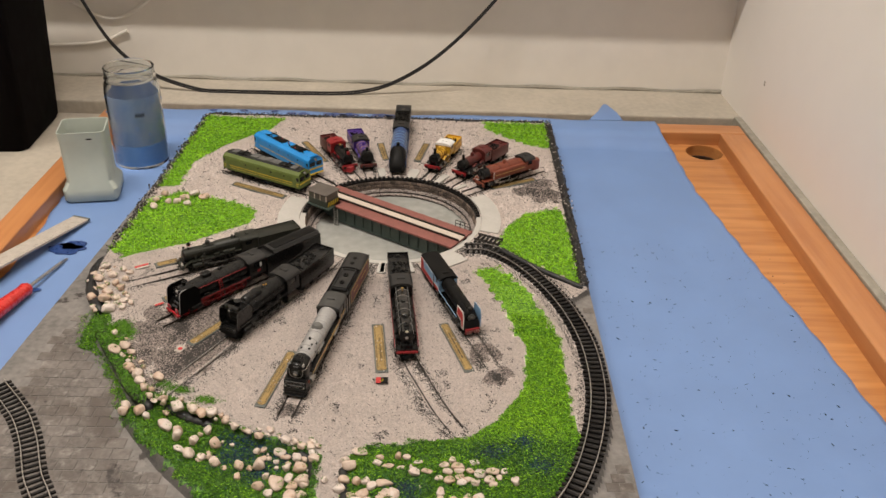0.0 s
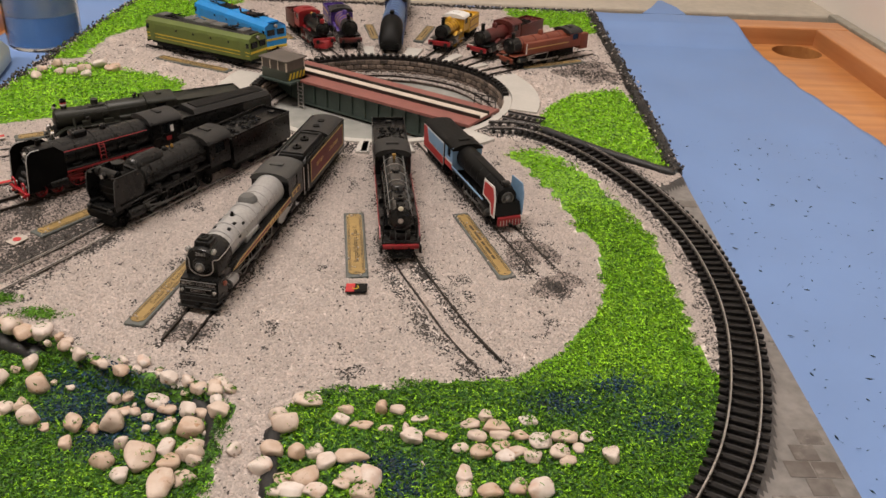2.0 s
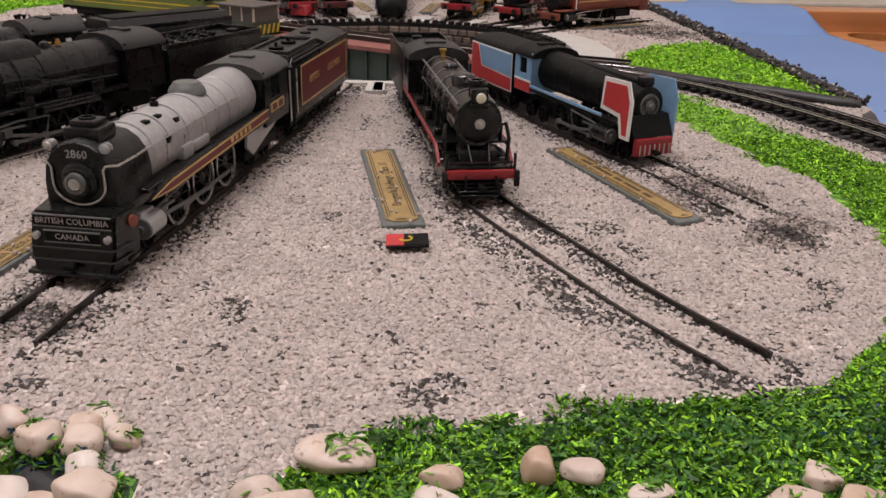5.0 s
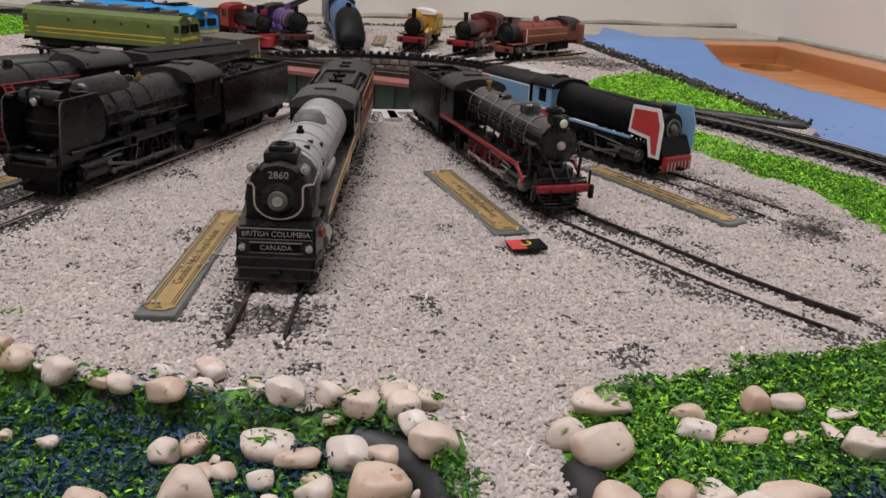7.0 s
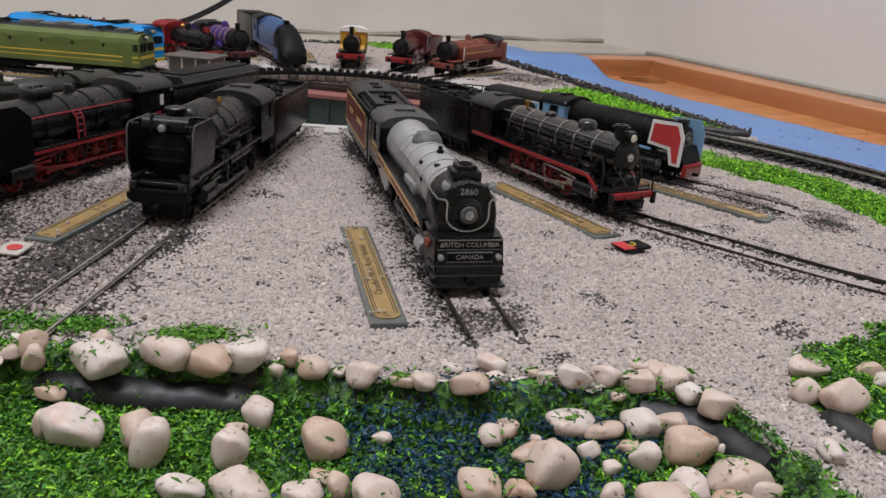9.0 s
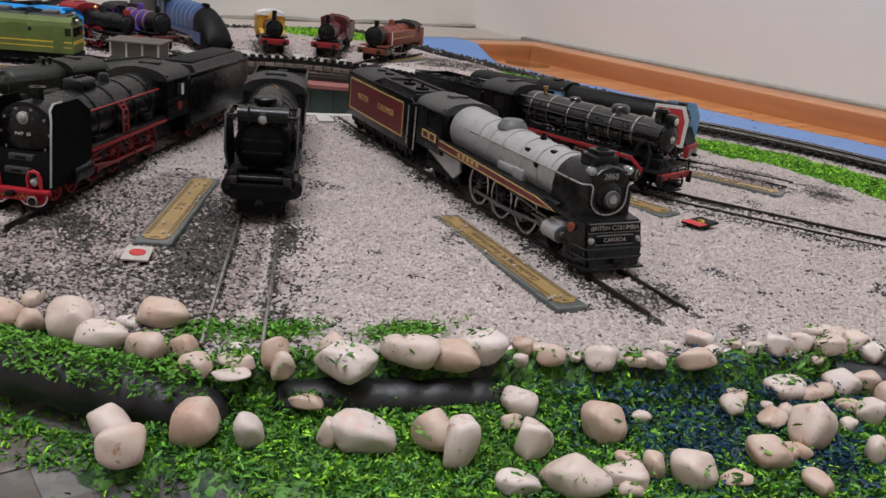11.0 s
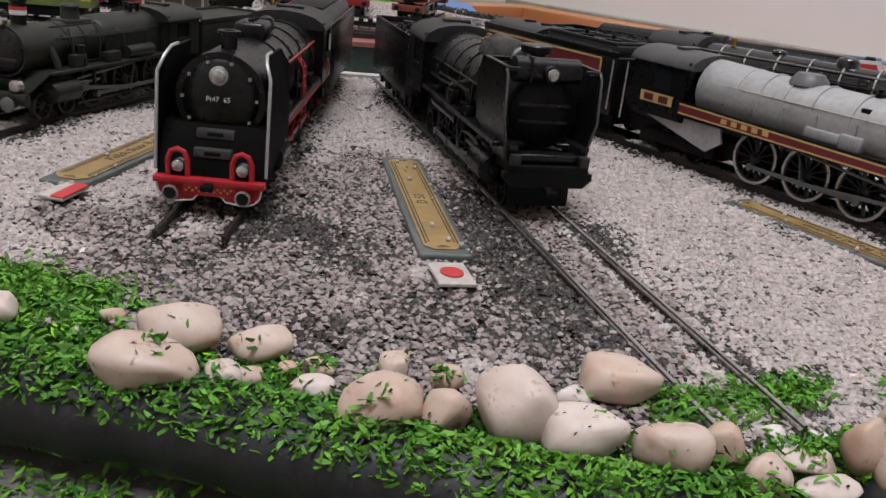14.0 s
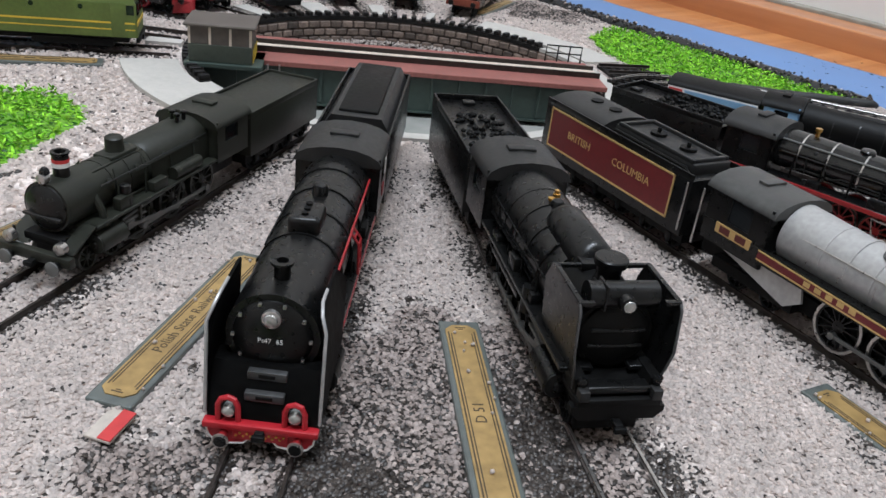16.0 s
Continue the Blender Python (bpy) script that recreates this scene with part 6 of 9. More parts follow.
# -- Polish express engine with red trim --
def pt47():
    r = stand("pt", 0.2212, "black Polish steam locomotive with red buffer beam and white-edged smoke deflectors", size=0.95)
    zb, rb = 16.2, 7.2
    base_frame(r, -80, -5)
    b = lp("boiler", cyl(B(), (-20, 0, zb), (-66, 0, zb), rb, n=34), M_BLACK, r)
    for x in (-28, -38, -48, -58):
        lp("boiler_band", lathe(B(), (x, 0, zb), (1, 0, 0), [(0, rb + 0.22), (0.4, rb + 0.22)], 34), M_MATTBLACK, b)
    f = lp("smokebox", cyl(B(), (-7.4, 0, zb), (-20, 0, zb), rb, n=34), M_BLACK, r)
    lp("smokebox_door", lathe(B(), (-7.5, 0, zb), (1, 0, 0), [(0, 6.2), (0.4, 6.1), (0.9, 5.4), (1.4, 3.4), (1.6, 0.3)], 30), M_BLACK, f)
    for i in range(10):
        a = 2 * math.pi * i / 10
        lp("door_clamp", bx(B(), -7.0, -6.5, 5.9 * math.cos(a) - 0.25, 5.9 * math.cos(a) + 0.25, zb + 5.9 * math.sin(a) - 0.25, zb + 5.9 * math.sin(a) + 0.25), M_STEEL, f)
    lp("headlamp", lathe(B(), (-7.2, 0, 19.9), (1, 0, 0), [(0, 1.5), (1.4, 1.5), (1.6, 1.2)], 20), M_STEEL, f)
    lp("lens", lathe(B(), (-5.7, 0, 19.9), (1, 0, 0), [(0, 1.15), (0.35, 1.0), (0.6, 0.4)], 18), M_LENS, f)
    lettering("number", "Pt47  65", 1.15 * MM, M_WHITE, f, face_front(-5.78, 0, 16.2))
    chimney(f, -13.0, 23.0, 3.2, 1.3, M_BLACK, 1.45)
    d = lp("dome_casing", bx(B(), -36, -28.5, -2.8, 2.8, 22.4, 26.0, 0.9, 3), M_BLACK, r, "black oblong dome with three valves")
    for x in (-30.3, -32.3, -34.3):
        lp("valve", cyl(B(), (x, 0, 25.9), (x, 0, 26.4), 0.6, n=10), M_MATTBLACK, d)
    dome(r, -45, 23.0, 2.8, 1.5, M_BLACK)

    def lean(z):
        return 8.9 - 0.36 * max(0.0, z - 20.4)
    for s in (-1, 1):
        k = lp("smoke_deflector", loft(B(), [[(x, s * (lean(z) - d), z) for x, z in ((-1.6, 5.2), (-2.6, 15.0), (-3.2, 20.4), (-4.4, 22.6), (-6.5, 23.6), (-17.0, 23.6), (-20.5, 20.4), (-20.5, 15.0), (-20.5, 8.5))] for d in (0.0, 0.5)]), M_APRON, r, "tall black smoke deflector edged in white")
        lp("white_edge", tube(B(), [(-1.4, s * (lean(5.3) - 0.25), 5.3), (-2.4, s * (lean(15) - 0.25), 15.0), (-3.0, s * (lean(20.4) - 0.25), 20.4), (-4.2, s * (lean(22.7) - 0.25), 22.7), (-6.3, s * (lean(23.8) - 0.25), 23.8), (-10.0, s * (lean(23.8) - 0.25), 23.8)], 0.28, 6), M_SILVER, k)
        # red handrail and ladder
        if s > 0:
            lp("red_rail", tube(B(), [(-20, s * 7.05, 19.4), (-64, s * 7.05, 19.4)], 0.24, 6), M_RED, r)
            lad = lp("side_ladder", tube(B(), [(-38, s * 7.2, 19.4), (-38, s * 8.6, 17.5), (-38, s * 8.8, 11.4)], 0.26, 6), M_RED, r, "small red ladder up the boiler")
            lp("stile", tube(B(), [(-40.6, s * 7.2, 19.4), (-40.6, s * 8.6, 17.5), (-40.6, s * 8.8, 11.4)], 0.26, 6), M_RED, lad)
            for z, y in ((18.6, 7.8), (17.5, 8.6), (15.6, 8.68), (13.6, 8.75)):
                lp("rung", tube(B(), [(-38, s * y, z), (-40.6, s * y, z)], 0.2, 5), M_RED, lad)
        lp("red_valance", bx(B(), -72, -20, min(s * 8.4, s * 8.8), max(s * 8.4, s * 8.8), 9.6, 10.5, 0.1), M_RED, r)
        lp("lamp_bracket", tube(B(), [(-1.0, s * 5.0 - 1.5, 3.9), (-0.8, s * 5.0 - 1.5, 7.4), (-0.8, s * 5.0 - 1.0, 8.6), (-0.8, s * 5.0, 9.0), (-0.8, s * 5.0 + 1.0, 8.6), (-0.8, s * 5.0 + 1.5, 7.4), (-1.0, s * 5.0 + 1.5, 3.9)], 0.46, 8), M_SCARLET, r, "red lamp guard")
        lp("beam_lamp", lathe(B(), (-2.2, s * 5.0, 6.3), (1, 0, 0), [(0, 1.0), (1.5, 1.0), (1.7, 0.85), (1.9, 0.3)], 16), M_LENS, r)
        lp("guard_iron", prism(B(), [(-1.4, 3.6), (-0.8, 3.6), (-1.0, 1.0), (-1.6, 1.0)], s * 5.4 - 0.6, s * 5.4 + 0.6), M_BLACK, r)
    lp("buffer_beam", bx(B(), -1.6, 0.1, -8.7, 8.7, 3.6, 4.7, 0.2), M_SCARLET, r, "bright red buffer beam")
    lp("bolt_plate", bx(B(), -0.5, -0.15, -4.2, 4.2, 1.9, 3.7, 0.15), M_SCARLET, r)
    for s in (-1, 1):
        k = lp("buffer", cyl(B(), (-1.0, s * 5.6, 2.5), (1.2, s * 5.6, 2.5), 0.7, n=12), M_RED, r)
        lp("buffer_head", lathe(B(), (1.2, s * 5.6, 2.5), (1, 0, 0), [(0, 1.25), (0.35, 1.25), (0.4, 1.1)], 18), M_STEEL, k, "bright-rimmed buffer head")
        lp("buffer_face", lathe(B(), (1.55, s * 5.6, 2.5), (1, 0, 0), [(0, 1.0), (0.12, 0.95)], 18), M_BLACK, k)
        bm = loft(B(), [[(x, s * 1.5, 3.7), (x, s * 8.2, 3.7), (x, s * 7.9, 2.1), (x, s * 7.0, 1.1), (x, s * 5.4, 0.7), (x, s * 2.6, 1.1), (x, s * 1.6, 2.2)] for x in (-1.2, -0.5)])
        bmesh.ops.recalc_face_normals(bm, faces=bm.faces)
        lp("red_skirt", bm, M_SCARLET, r)
        lp("white_line", tube(B(), [(-0.42, s * 8.2, 3.5), (-0.42, s * 7.9, 2.1), (-0.42, s * 7.0, 1.1), (-0.42, s * 5.4, 0.7), (-0.42, s * 2.6, 1.1), (-0.42, s * 1.6, 2.2)], 0.16, 5), M_WHITE, r)
    for i in range(14):
        lp("rivet", lathe(B(), (-0.12, -3.6 + i * 0.55, 2.7 + 0.45 * (i % 2)), (1, 0, 0), [(0, 0.22), (0.15, 0.2), (0.22, 0.05)], 8), M_BRASS, r)
    coupler(r, 0.4, 3.6)
    dk = lp("front_deck", prism(B(), [(-1.6, 4.4), (-2.4, 7.4), (-5.6, 12.2), (-9, 12.4), (-9, 4.4)], -8.4, 8.4), M_APRON, r, "sloping black front apron")
    for z in (8.3, 11.0):
        x = -2.4 - (z - 7.4) * 3.2 / 4.8 + 0.25
        lp("step_plate", bx(B(), x - 0.8, x + 0.5, -3.0, 3.0, z - 0.8, z + 0.7, 0.2), M_DIMSTEEL, dk, "grey step plate")
        lp("step_hole", bx(B(), x + 0.3, x + 0.62, -1.3, 1.3, z - 0.35, z + 0.3, 0.1), M_MATTBLACK, dk)
    running_boards(r, -72, -8, 8.7, 11.3, M_BLACK, 0.8)
    for x in (-27, -38, -49, -60):
        wheel(r, x, 10.6, M_RED, spokes=12, tyre=M_BLACK)
    for x in (-8.5, -16):
        wheel(r, x, 5.6, M_RED, "bogie_wheel", 8)
    cylinders(r, -20, -12, 7.1, 5.8, 2.5, M_BLACK, M_BLACK)
    side_rods(r, (-27, -38, -49, -60), 10.6, M_RED, -19, 5.4)
    pipework(r, -22, -65, zb, rb, 11.3, 8.7, M_MATTBLACK, 2)
    c = cab(r, -82, -66, 8.9, 9.6, 21.8, 3.4, M_BLACK, M_ROOFBLACK, (0.28, 0.7))
    for s in (-1, 1):
        lp("cab_plate", bx(B(), -76.5, -73.5, min(s * 8.9, s * 9.1), max(s * 8.9, s * 9.1), 12, 14.2), M_RED, c)
        lp("window_frame", bx(B(), -78.0, -76.2, min(s * 8.9, s * 9.1), max(s * 8.9, s * 9.1), 16.2, 19.6), M_WHITE, c)
    t = tender(r, -84, 56, 8.9, 21.5, 5.4, M_BLACK, coal=False, wheels=(6.2, 4), wheel_mat=M_RED)
    lp("bunker", loft(B(), [[(x, y, z) for y, z in ((-8.6, 19), (-6.0, 23.2), (6.0, 23.2), (8.6, 19))] for x in (-140, -92)]), M_ROOFBLACK, t, smooth=False)
    lp("coal", bx(B(), -138, -95, -4.8, 4.8, 22.8, 23.9, 0.5), M_MATTBLACK, t)
    return r


# -- olive-black engine with a banded funnel --
def p8():
    r = stand("p8", 0.1900, "olive-black steam locomotive with red and white banded funnel", size=0.95)
    zb, rb = 13.7, 4.9
    base_frame(r, -66, -5)
    lp("boiler", cyl(B(), (-15, 0, zb), (-34, 0, zb), rb, n=30), M_OLIVEBLACK, r)
    for x in (-19, -24.5, -30):
        lp("boiler_band", lathe(B(), (x, 0, zb), (1, 0, 0), [(0, rb + 0.15), (0.4, rb + 0.15)], 30), M_OLIVEBLACK, r)
    fb = lp("firebox", loft(B(), [arch(-31, 4.9, 8.4, 14.4, 4.2, 10), arch(-32, 5.3, 8.4, 14.8, 4.5, 10), arch(-52, 5.5, 8.4, 15.0, 4.6, 10)]), M_OLIVEBLACK, r, "raised square-shouldered firebox")
    f = lp("smokebox", cyl(B(), (-5.0, 0, zb), (-15, 0, zb), rb + 0.25, n=30), M_OLIVEBLACK, r)
    d = lp("smokebox_door", lathe(B(), (-5.1, 0, zb), (1, 0, 0), [(0, 4.7), (0.4, 4.6), (1.0, 3.8), (1.5, 2.0), (1.7, 0.3)], 28), M_BLACK, f)
    lp("door_bar", bx(B(), -4.0, -3.2, -4.2, 4.2, zb - 1.6, zb - 1.1, 0.1), M_ROOFBLACK, d)
    for y in (-1.6, 1.6):
        lp("hinge", bx(B(), -4.4, -3.8, y - 0.25, y + 0.25, zb - 2.6, zb + 2.6, 0.08), M_OLIVEBLACK, d)
    ch = chimney(f, -9.8, zb + rb, 5.0, 1.55, M_BLACK, 1.15)
    lp("white_band", lathe(B(), (-9.8, 0, 20.6), (0, 0, 1), [(0, 1.66), (0.9, 1.66)], 18), M_WHITE, ch)
    lp("red_band", lathe(B(), (-9.8, 0, 21.5), (0, 0, 1), [(0, 1.66), (0.7, 1.66)], 18), M_FLAGRED, ch)
    lp("headlamp", lathe(B(), (-5.8, 0, 19.7), (1, 0, 0), [(0, 0.9), (1.6, 1.0), (1.8, 0.7)], 14), M_STEEL, f)
    lp("lamp_hood", lathe(B(), (-5.4, 0, 20.6), (0, 0, 1), [(0, 1.0), (0.7, 0.9), (1.2, 0.4)], 12), M_BLACK, f)
    dm = lp("dome", lathe(B(), (-25.5, 0, 17.6), (0, 0, 1), [(0, 2.5), (0.8, 2.0), (3.6, 1.9), (4.0, 1.95), (4.4, 1.5), (4.6, 0.3)], 18), M_OLIVEBLACK, r)
    lp("dome_base", bx(B(), -30, -21.5, -2.4, 2.4, 17.4, 18.9, 0.5), M_OLIVEBLACK, dm)
    lp("boiler_walk", bx(B(), -31, -15, 2.2, 2.7, 17.6, 18.1, 0.1), M_OLIVEBLACK, r)
    for x, y in ((-46, 1.2), (-48.6, 1.2), (-47.4, -1.0)):
        lp("valve", lathe(B(), (x, y, 19.0), (0, 0, 1), [(0, 0.5), (1.6, 0.5), (1.8, 0.8), (2.4, 0.8), (2.5, 0.4)], 10), M_BLACK, fb)
    handrails(r, -51, -14, zb, rb + 0.5, M_ROOFBLACK, 24, 7)
    running_boards(r, -52, -9, 8.0, 9.9, M_OLIVEBLACK, 0.7)
    for s in (-1, 1):
        lp("air_tank", cyl(B(), (-46, s * 6.6, 11.4), (-36, s * 6.6, 11.4), 1.4, n=14), M_OLIVEBLACK, r)
        lp("feed_pump", lathe(B(), (-20, s * 6.4, 9.8), (0, 0, 1), [(0, 1.2), (1.8, 1.2), (2.0, 0.8), (2.8, 0.8), (3.0, 1.1), (4.6, 1.1), (4.8, 0.5)], 12), M_BLACK, r)
        lp("tool_box", bx(B(), -33, -28, min(s * 5.6, s * 7.6), max(s * 5.6, s * 7.6), 9.9, 12.2, 0.3), M_OLIVEBLACK, r)
        lp("steam_pipe", tube(B(), [(-13, s * 4.4, zb + 0.6), (-13, s * 6.0, 11.4), (-13.2, s * 6.6, 8.0)], 0.8, 8), M_OLIVEBLACK, r)
        lp("step_bracket", bx(B(), -23.4, -22.8, min(s * 7.0, s * 7.6), max(s * 7.0, s * 7.6), 5.6, 9.4, 0.1), M_OLIVEBLACK, r)
        lp("front_slope", prism(B(), [(-2, 6.6), (-8.6, 9.9), (-9.4, 9.9), (-2.8, 6.6)], s * 5.3 - 2.4, s * 5.3 + 2.4), M_OLIVEBLACK, r)
        lp("beam_lamp", lathe(B(), (-2.0, s * 5.8, 8.0), (1, 0, 0), [(0, 1.2), (1.5, 1.2), (1.7, 0.9)], 14), M_STEEL, r)
        lp("lamp_iron", tube(B(), [(-2.4, s * 5.8, 6.4), (-2.4, s * 5.8, 9.6)], 0.3, 6), M_BLACK, r)
    lp("smokebox_saddle", bx(bx(B(), -14, -6.5, -3.6, 3.6, 6.4, 10.4, 0.4), -7.4, -3.0, -4.4, 4.4, 6.6, 8.6, 0.4), M_MATTBLACK, f)
    lp("buffer_beam", bx(B(), -1.8, -0.2, -8.4, 8.4, 4.4, 6.6, 0.25), M_OLIVEBLACK, r)
    buffers(r, 1.5, 4.6, 5.4, M_BLACK, M_ROOFGREY, 1.5)
    coupler(r, 0.3, 4.4)
    for x in (-25, -37, -49):
        wheel(r, x, 10.0, M_OLIVEBLACK, spokes=12)
    for x in (-8.5, -16):
        wheel(r, x, 5.6, M_OLIVEBLACK, "bogie_wheel", 8)
    cylinders(r, -17, -9.5, 6.7, 5.6, 2.3, M_OLIVEBLACK, M_OLIVEBLACK)
    side_rods(r, (-25, -37, -49), 10.0, M_ROOFGREY, -16, 5.4)
    pipework(r, -15, -51, zb, rb + 0.5, 9.9, 8.0, M_OLIVEBLACK, 3)
    cab(r, -66, -52, 8.0, 8.6, 17.6, 2.8, M_OLIVEBLACK, M_OLIVEBLACK)
    t = tender(r, -67.5, 38, 8.0, 17.0, 5.2, M_OLIVEBLACK, coal=False, wheels=(6.2, 4))
    lp("tank_top", bx(B(), -105, -68, -7.3, 7.3, 15.4, 16.4, 0.2), M_OLIVEBLACK, t)
    return r


# -- black colonial engine with red running boards --
def black_red():
    r = stand("blk", 0.2085, "glossy black steam locomotive with red running boards and buffer beam", size=0.94)
    zb, rb = 17.0, 5.2
    base_frame(r, -82, -5)
    b = lp("boiler", cyl(B(), (-10, 0, zb), (-66, 0, zb), rb, rb + 0.4, 32), M_GLOSS, r)
    for x in (-16, -25, -34, -43, -52, -60):
        lp("boiler_band", lathe(B(), (x, 0, zb), (1, 0, 0), [(0, rb + 0.42), (0.45, rb + 0.42)], 32), M_STEEL, b)
    for s in (-1, 1):
        lp("side_pipe", tube(B(), [(-8, s * 4.3, zb + 3.5), (-65, s * 4.6, zb + 3.6)], 0.3, 8), M_ROOFGREY, r)
        lp("side_pipe", tube(B(), [(-14, s * 5.7, zb + 0.6), (-64, s * 5.9, zb + 0.6)], 0.3, 6), M_GLOSS, r)
        for x in (-20, -28, -36, -44, -52, -60):
            lp("sand_pipe", tube(B(), [(x, s * 5.2, zb + 2.0), (x, s * 6.0, zb - 1.5), (x, s * 6.2, 10.9)], 0.28, 6), M_GLOSS, r)
    f = lp("smokebox", cyl(B(), (-5.5, 0, zb), (-15, 0, zb), rb + 0.25, n=32), M_GLOSS, r)
    lp("smokebox_saddle", bx(bx(B(), -15, -8, -3.4, 3.4, 7.0, 13.5, 0.4), -8.2, -3.6, -4.4, 4.4, 7.6, 11.0, 0.5), M_BLACK, f)
    lp("smokebox_door", lathe(B(), (-5.6, 0, zb), (1, 0, 0), [(0, 4.7), (0.5, 4.6), (1.2, 3.6), (1.7, 1.8), (1.8, 0.3)], 28), M_BLACK, f)
    lp("door_handle", lathe(B(), (-3.9, 0, zb), (1, 0, 0), [(0, 1.2), (0.35, 1.2), (0.45, 0.4), (0.8, 0.3)], 18), M_STEEL, f)
    for k in range(12):
        a = math.pi * k / 6
        lp("door_clamp", bx(B(), -5.4, -4.8, 4.8 * math.cos(a) - 0.3, 4.8 * math.cos(a) + 0.3, zb + 4.8 * math.sin(a) - 0.3, zb + 4.8 * math.sin(a) + 0.3, 0.08), M_GLOSS, f)
    lp("headlamp", bx(lathe(B(), (-4.4, 0, 22.9), (1, 0, 0), [(0, 1.7), (0.8, 1.7), (1.0, 1.4)], 18), -7.0, -4.4, -1.9, 1.9, 21.2, 24.7, 0.3), M_BLACK, f, "black box headlamp")
    lp("lamp_bracket", bx(B(), -7.2, -3.8, -2.2, 2.2, 20.9, 21.4, 0.1), M_BLACK, f)
    lp("lens", lathe(B(), (-3.45, 0, 22.9), (1, 0, 0), [(0, 1.2), (0.25, 1.0), (0.35, 0.3)], 16), M_BULB, f)
    lp("chimney", lathe(B(), (-9.4, 0, 20.6), (0, 0, 1), [(0, 2.6), (0.9, 2.0), (1.4, 1.75), (4.2, 1.75), (4.3, 2.7), (4.8, 2.7), (4.9, 2.1), (5.3, 2.1), (5.3, 1.2), (4.4, 1.1)], 20), M_BLACK, f, "black chimney with a wide flanged cap")
    dome(r, -25, 21.6, 3.0, 3.0, M_GLOSS)
    dome(r, -44, 21.8, 1.8, 2.0, M_GLOSS, "sand_dome")
    w = lp("whistle", lathe(B(), (-58, 0, 22.2), (0, 0, 1), [(0, 0.6), (1.6, 0.6), (1.8, 1.0), (2.6, 1.0)], 10), M_BRASS, r)
    for s in (-1, 1):
        lp("side_hoop", tube(B(), [(-6.5, s * 7.2, 7.4), (-6.2, s * 7.4, 13.0), (-8.0, s * 7.0, 16.0), (-11.0, s * 6.6, 15.0), (-12.5, s * 6.8, 10.5)], 0.45, 8), M_BLACK, r)
        lp("red_valance", bx(B(), -78, -12, min(s * 8.3, s * 8.9), max(s * 8.3, s * 8.9), 9.6, 10.8, 0.12), M_RED, r)
        lp("red_slope", prism(B(), [(-12, 9.6), (-12, 10.8), (-7, 7.4), (-7, 6.4)], s * 8.6 - 0.3, s * 8.6 + 0.3), M_RED, r)
        lp("lamp_post", tube(B(), [(-0.9, s * 7.8, 7.2), (-0.9, s * 7.8, 11.0)], 0.35, 6), M_BLACK, r)
        lp("buffer", bx(B(), -1.2, 0.3, s * 8.3 - 0.6, s * 8.3 + 0.6, 3.4, 7.2, 0.3), M_BLACK, r)
    lp("buffer_beam", bx(B(), -1.8, -0.3, -8.2, 8.2, 5.2, 7.2, 0.2), M_RED, r, "bright red buffer beam")
    lp("front_rail", tube(B(), [(-1.4, -7.0, 7.2), (-1.4, -7.0, 8.8), (-1.4, 7.0, 8.8), (-1.4, 7.0, 7.2)], 0.28, 6), M_BLACK, r)
    bm = B()
    for i in range(5):
        bx(bm, -3.0 + i * 0.45 - 0.4, -1.6 + i * 0.45, -6.4 + i * 0.5, 6.4 - i * 0.5, 4.6 - i * 0.85, 5.05 - i * 0.85, 0.1, 1)
    bx(bm, -3.5, -1.5, -0.6, 0.6, 0.6, 5.0)
    lp("cowcatcher", bm, M_BLACK, r, "black slatted cowcatcher")
    coupler(r, 0.8, 3.6)
    lp("front_deck", bx(B(), -14, -2, -8.0, 8.0, 6.8, 7.6, 0.3), M_BLACK, r)
    for y in (-2.0, 2.0):
        lp("deck_stay", tube(B(), [(-1.0, y, 5.4), (-1.3, y, 8.6), (-5.0, y * 1.2, 12.0)], 0.3, 6), M_BLACK, r)
    for s in (-1, 1):
        lp("air_hose", tube(B(), [(-0.4, s * 3.4, 6.0), (0.4, s * 3.5, 4.6), (0.1, s * 3.6, 2.8)], 0.3, 6), M_MATTBLACK, r)
    running_boards(r, -68, -12, 8.6, 10.9, M_BLACK, 0.6)
    for x in (-25, -34.5, -44, -53.5):
        wheel(r, x, 9.2, M_RED, spokes=10, tyre=M_BLACK)
    for x in (-8, -15.5):
        wheel(r, x, 5.2, M_MATTBLACK, "bogie_wheel", 8)
    wheel(r, -69, 5.6, M_MATTBLACK, "trailing_wheel", 8)
    cylinders(r, -17.5, -9.0, 7.0, 5.6, 2.4, M_BLACK)
    side_rods(r, (-25, -34.5, -44, -53.5), 9.2, M_STEEL, -17.5, 5.2)
    pipework(r, -14, -64, zb, rb, 10.9, 8.6, M_BLACK, 4)
    cab(r, -80, -66, 8.7, 9.2, 20.8, 3.4, M_BLACK, M_ROOFBLACK)
    tender(r, -81.5, 38, 8.7, 20.5, 5.2, M_BLACK, coal=True, wheels=(5.6, 4))
    return r


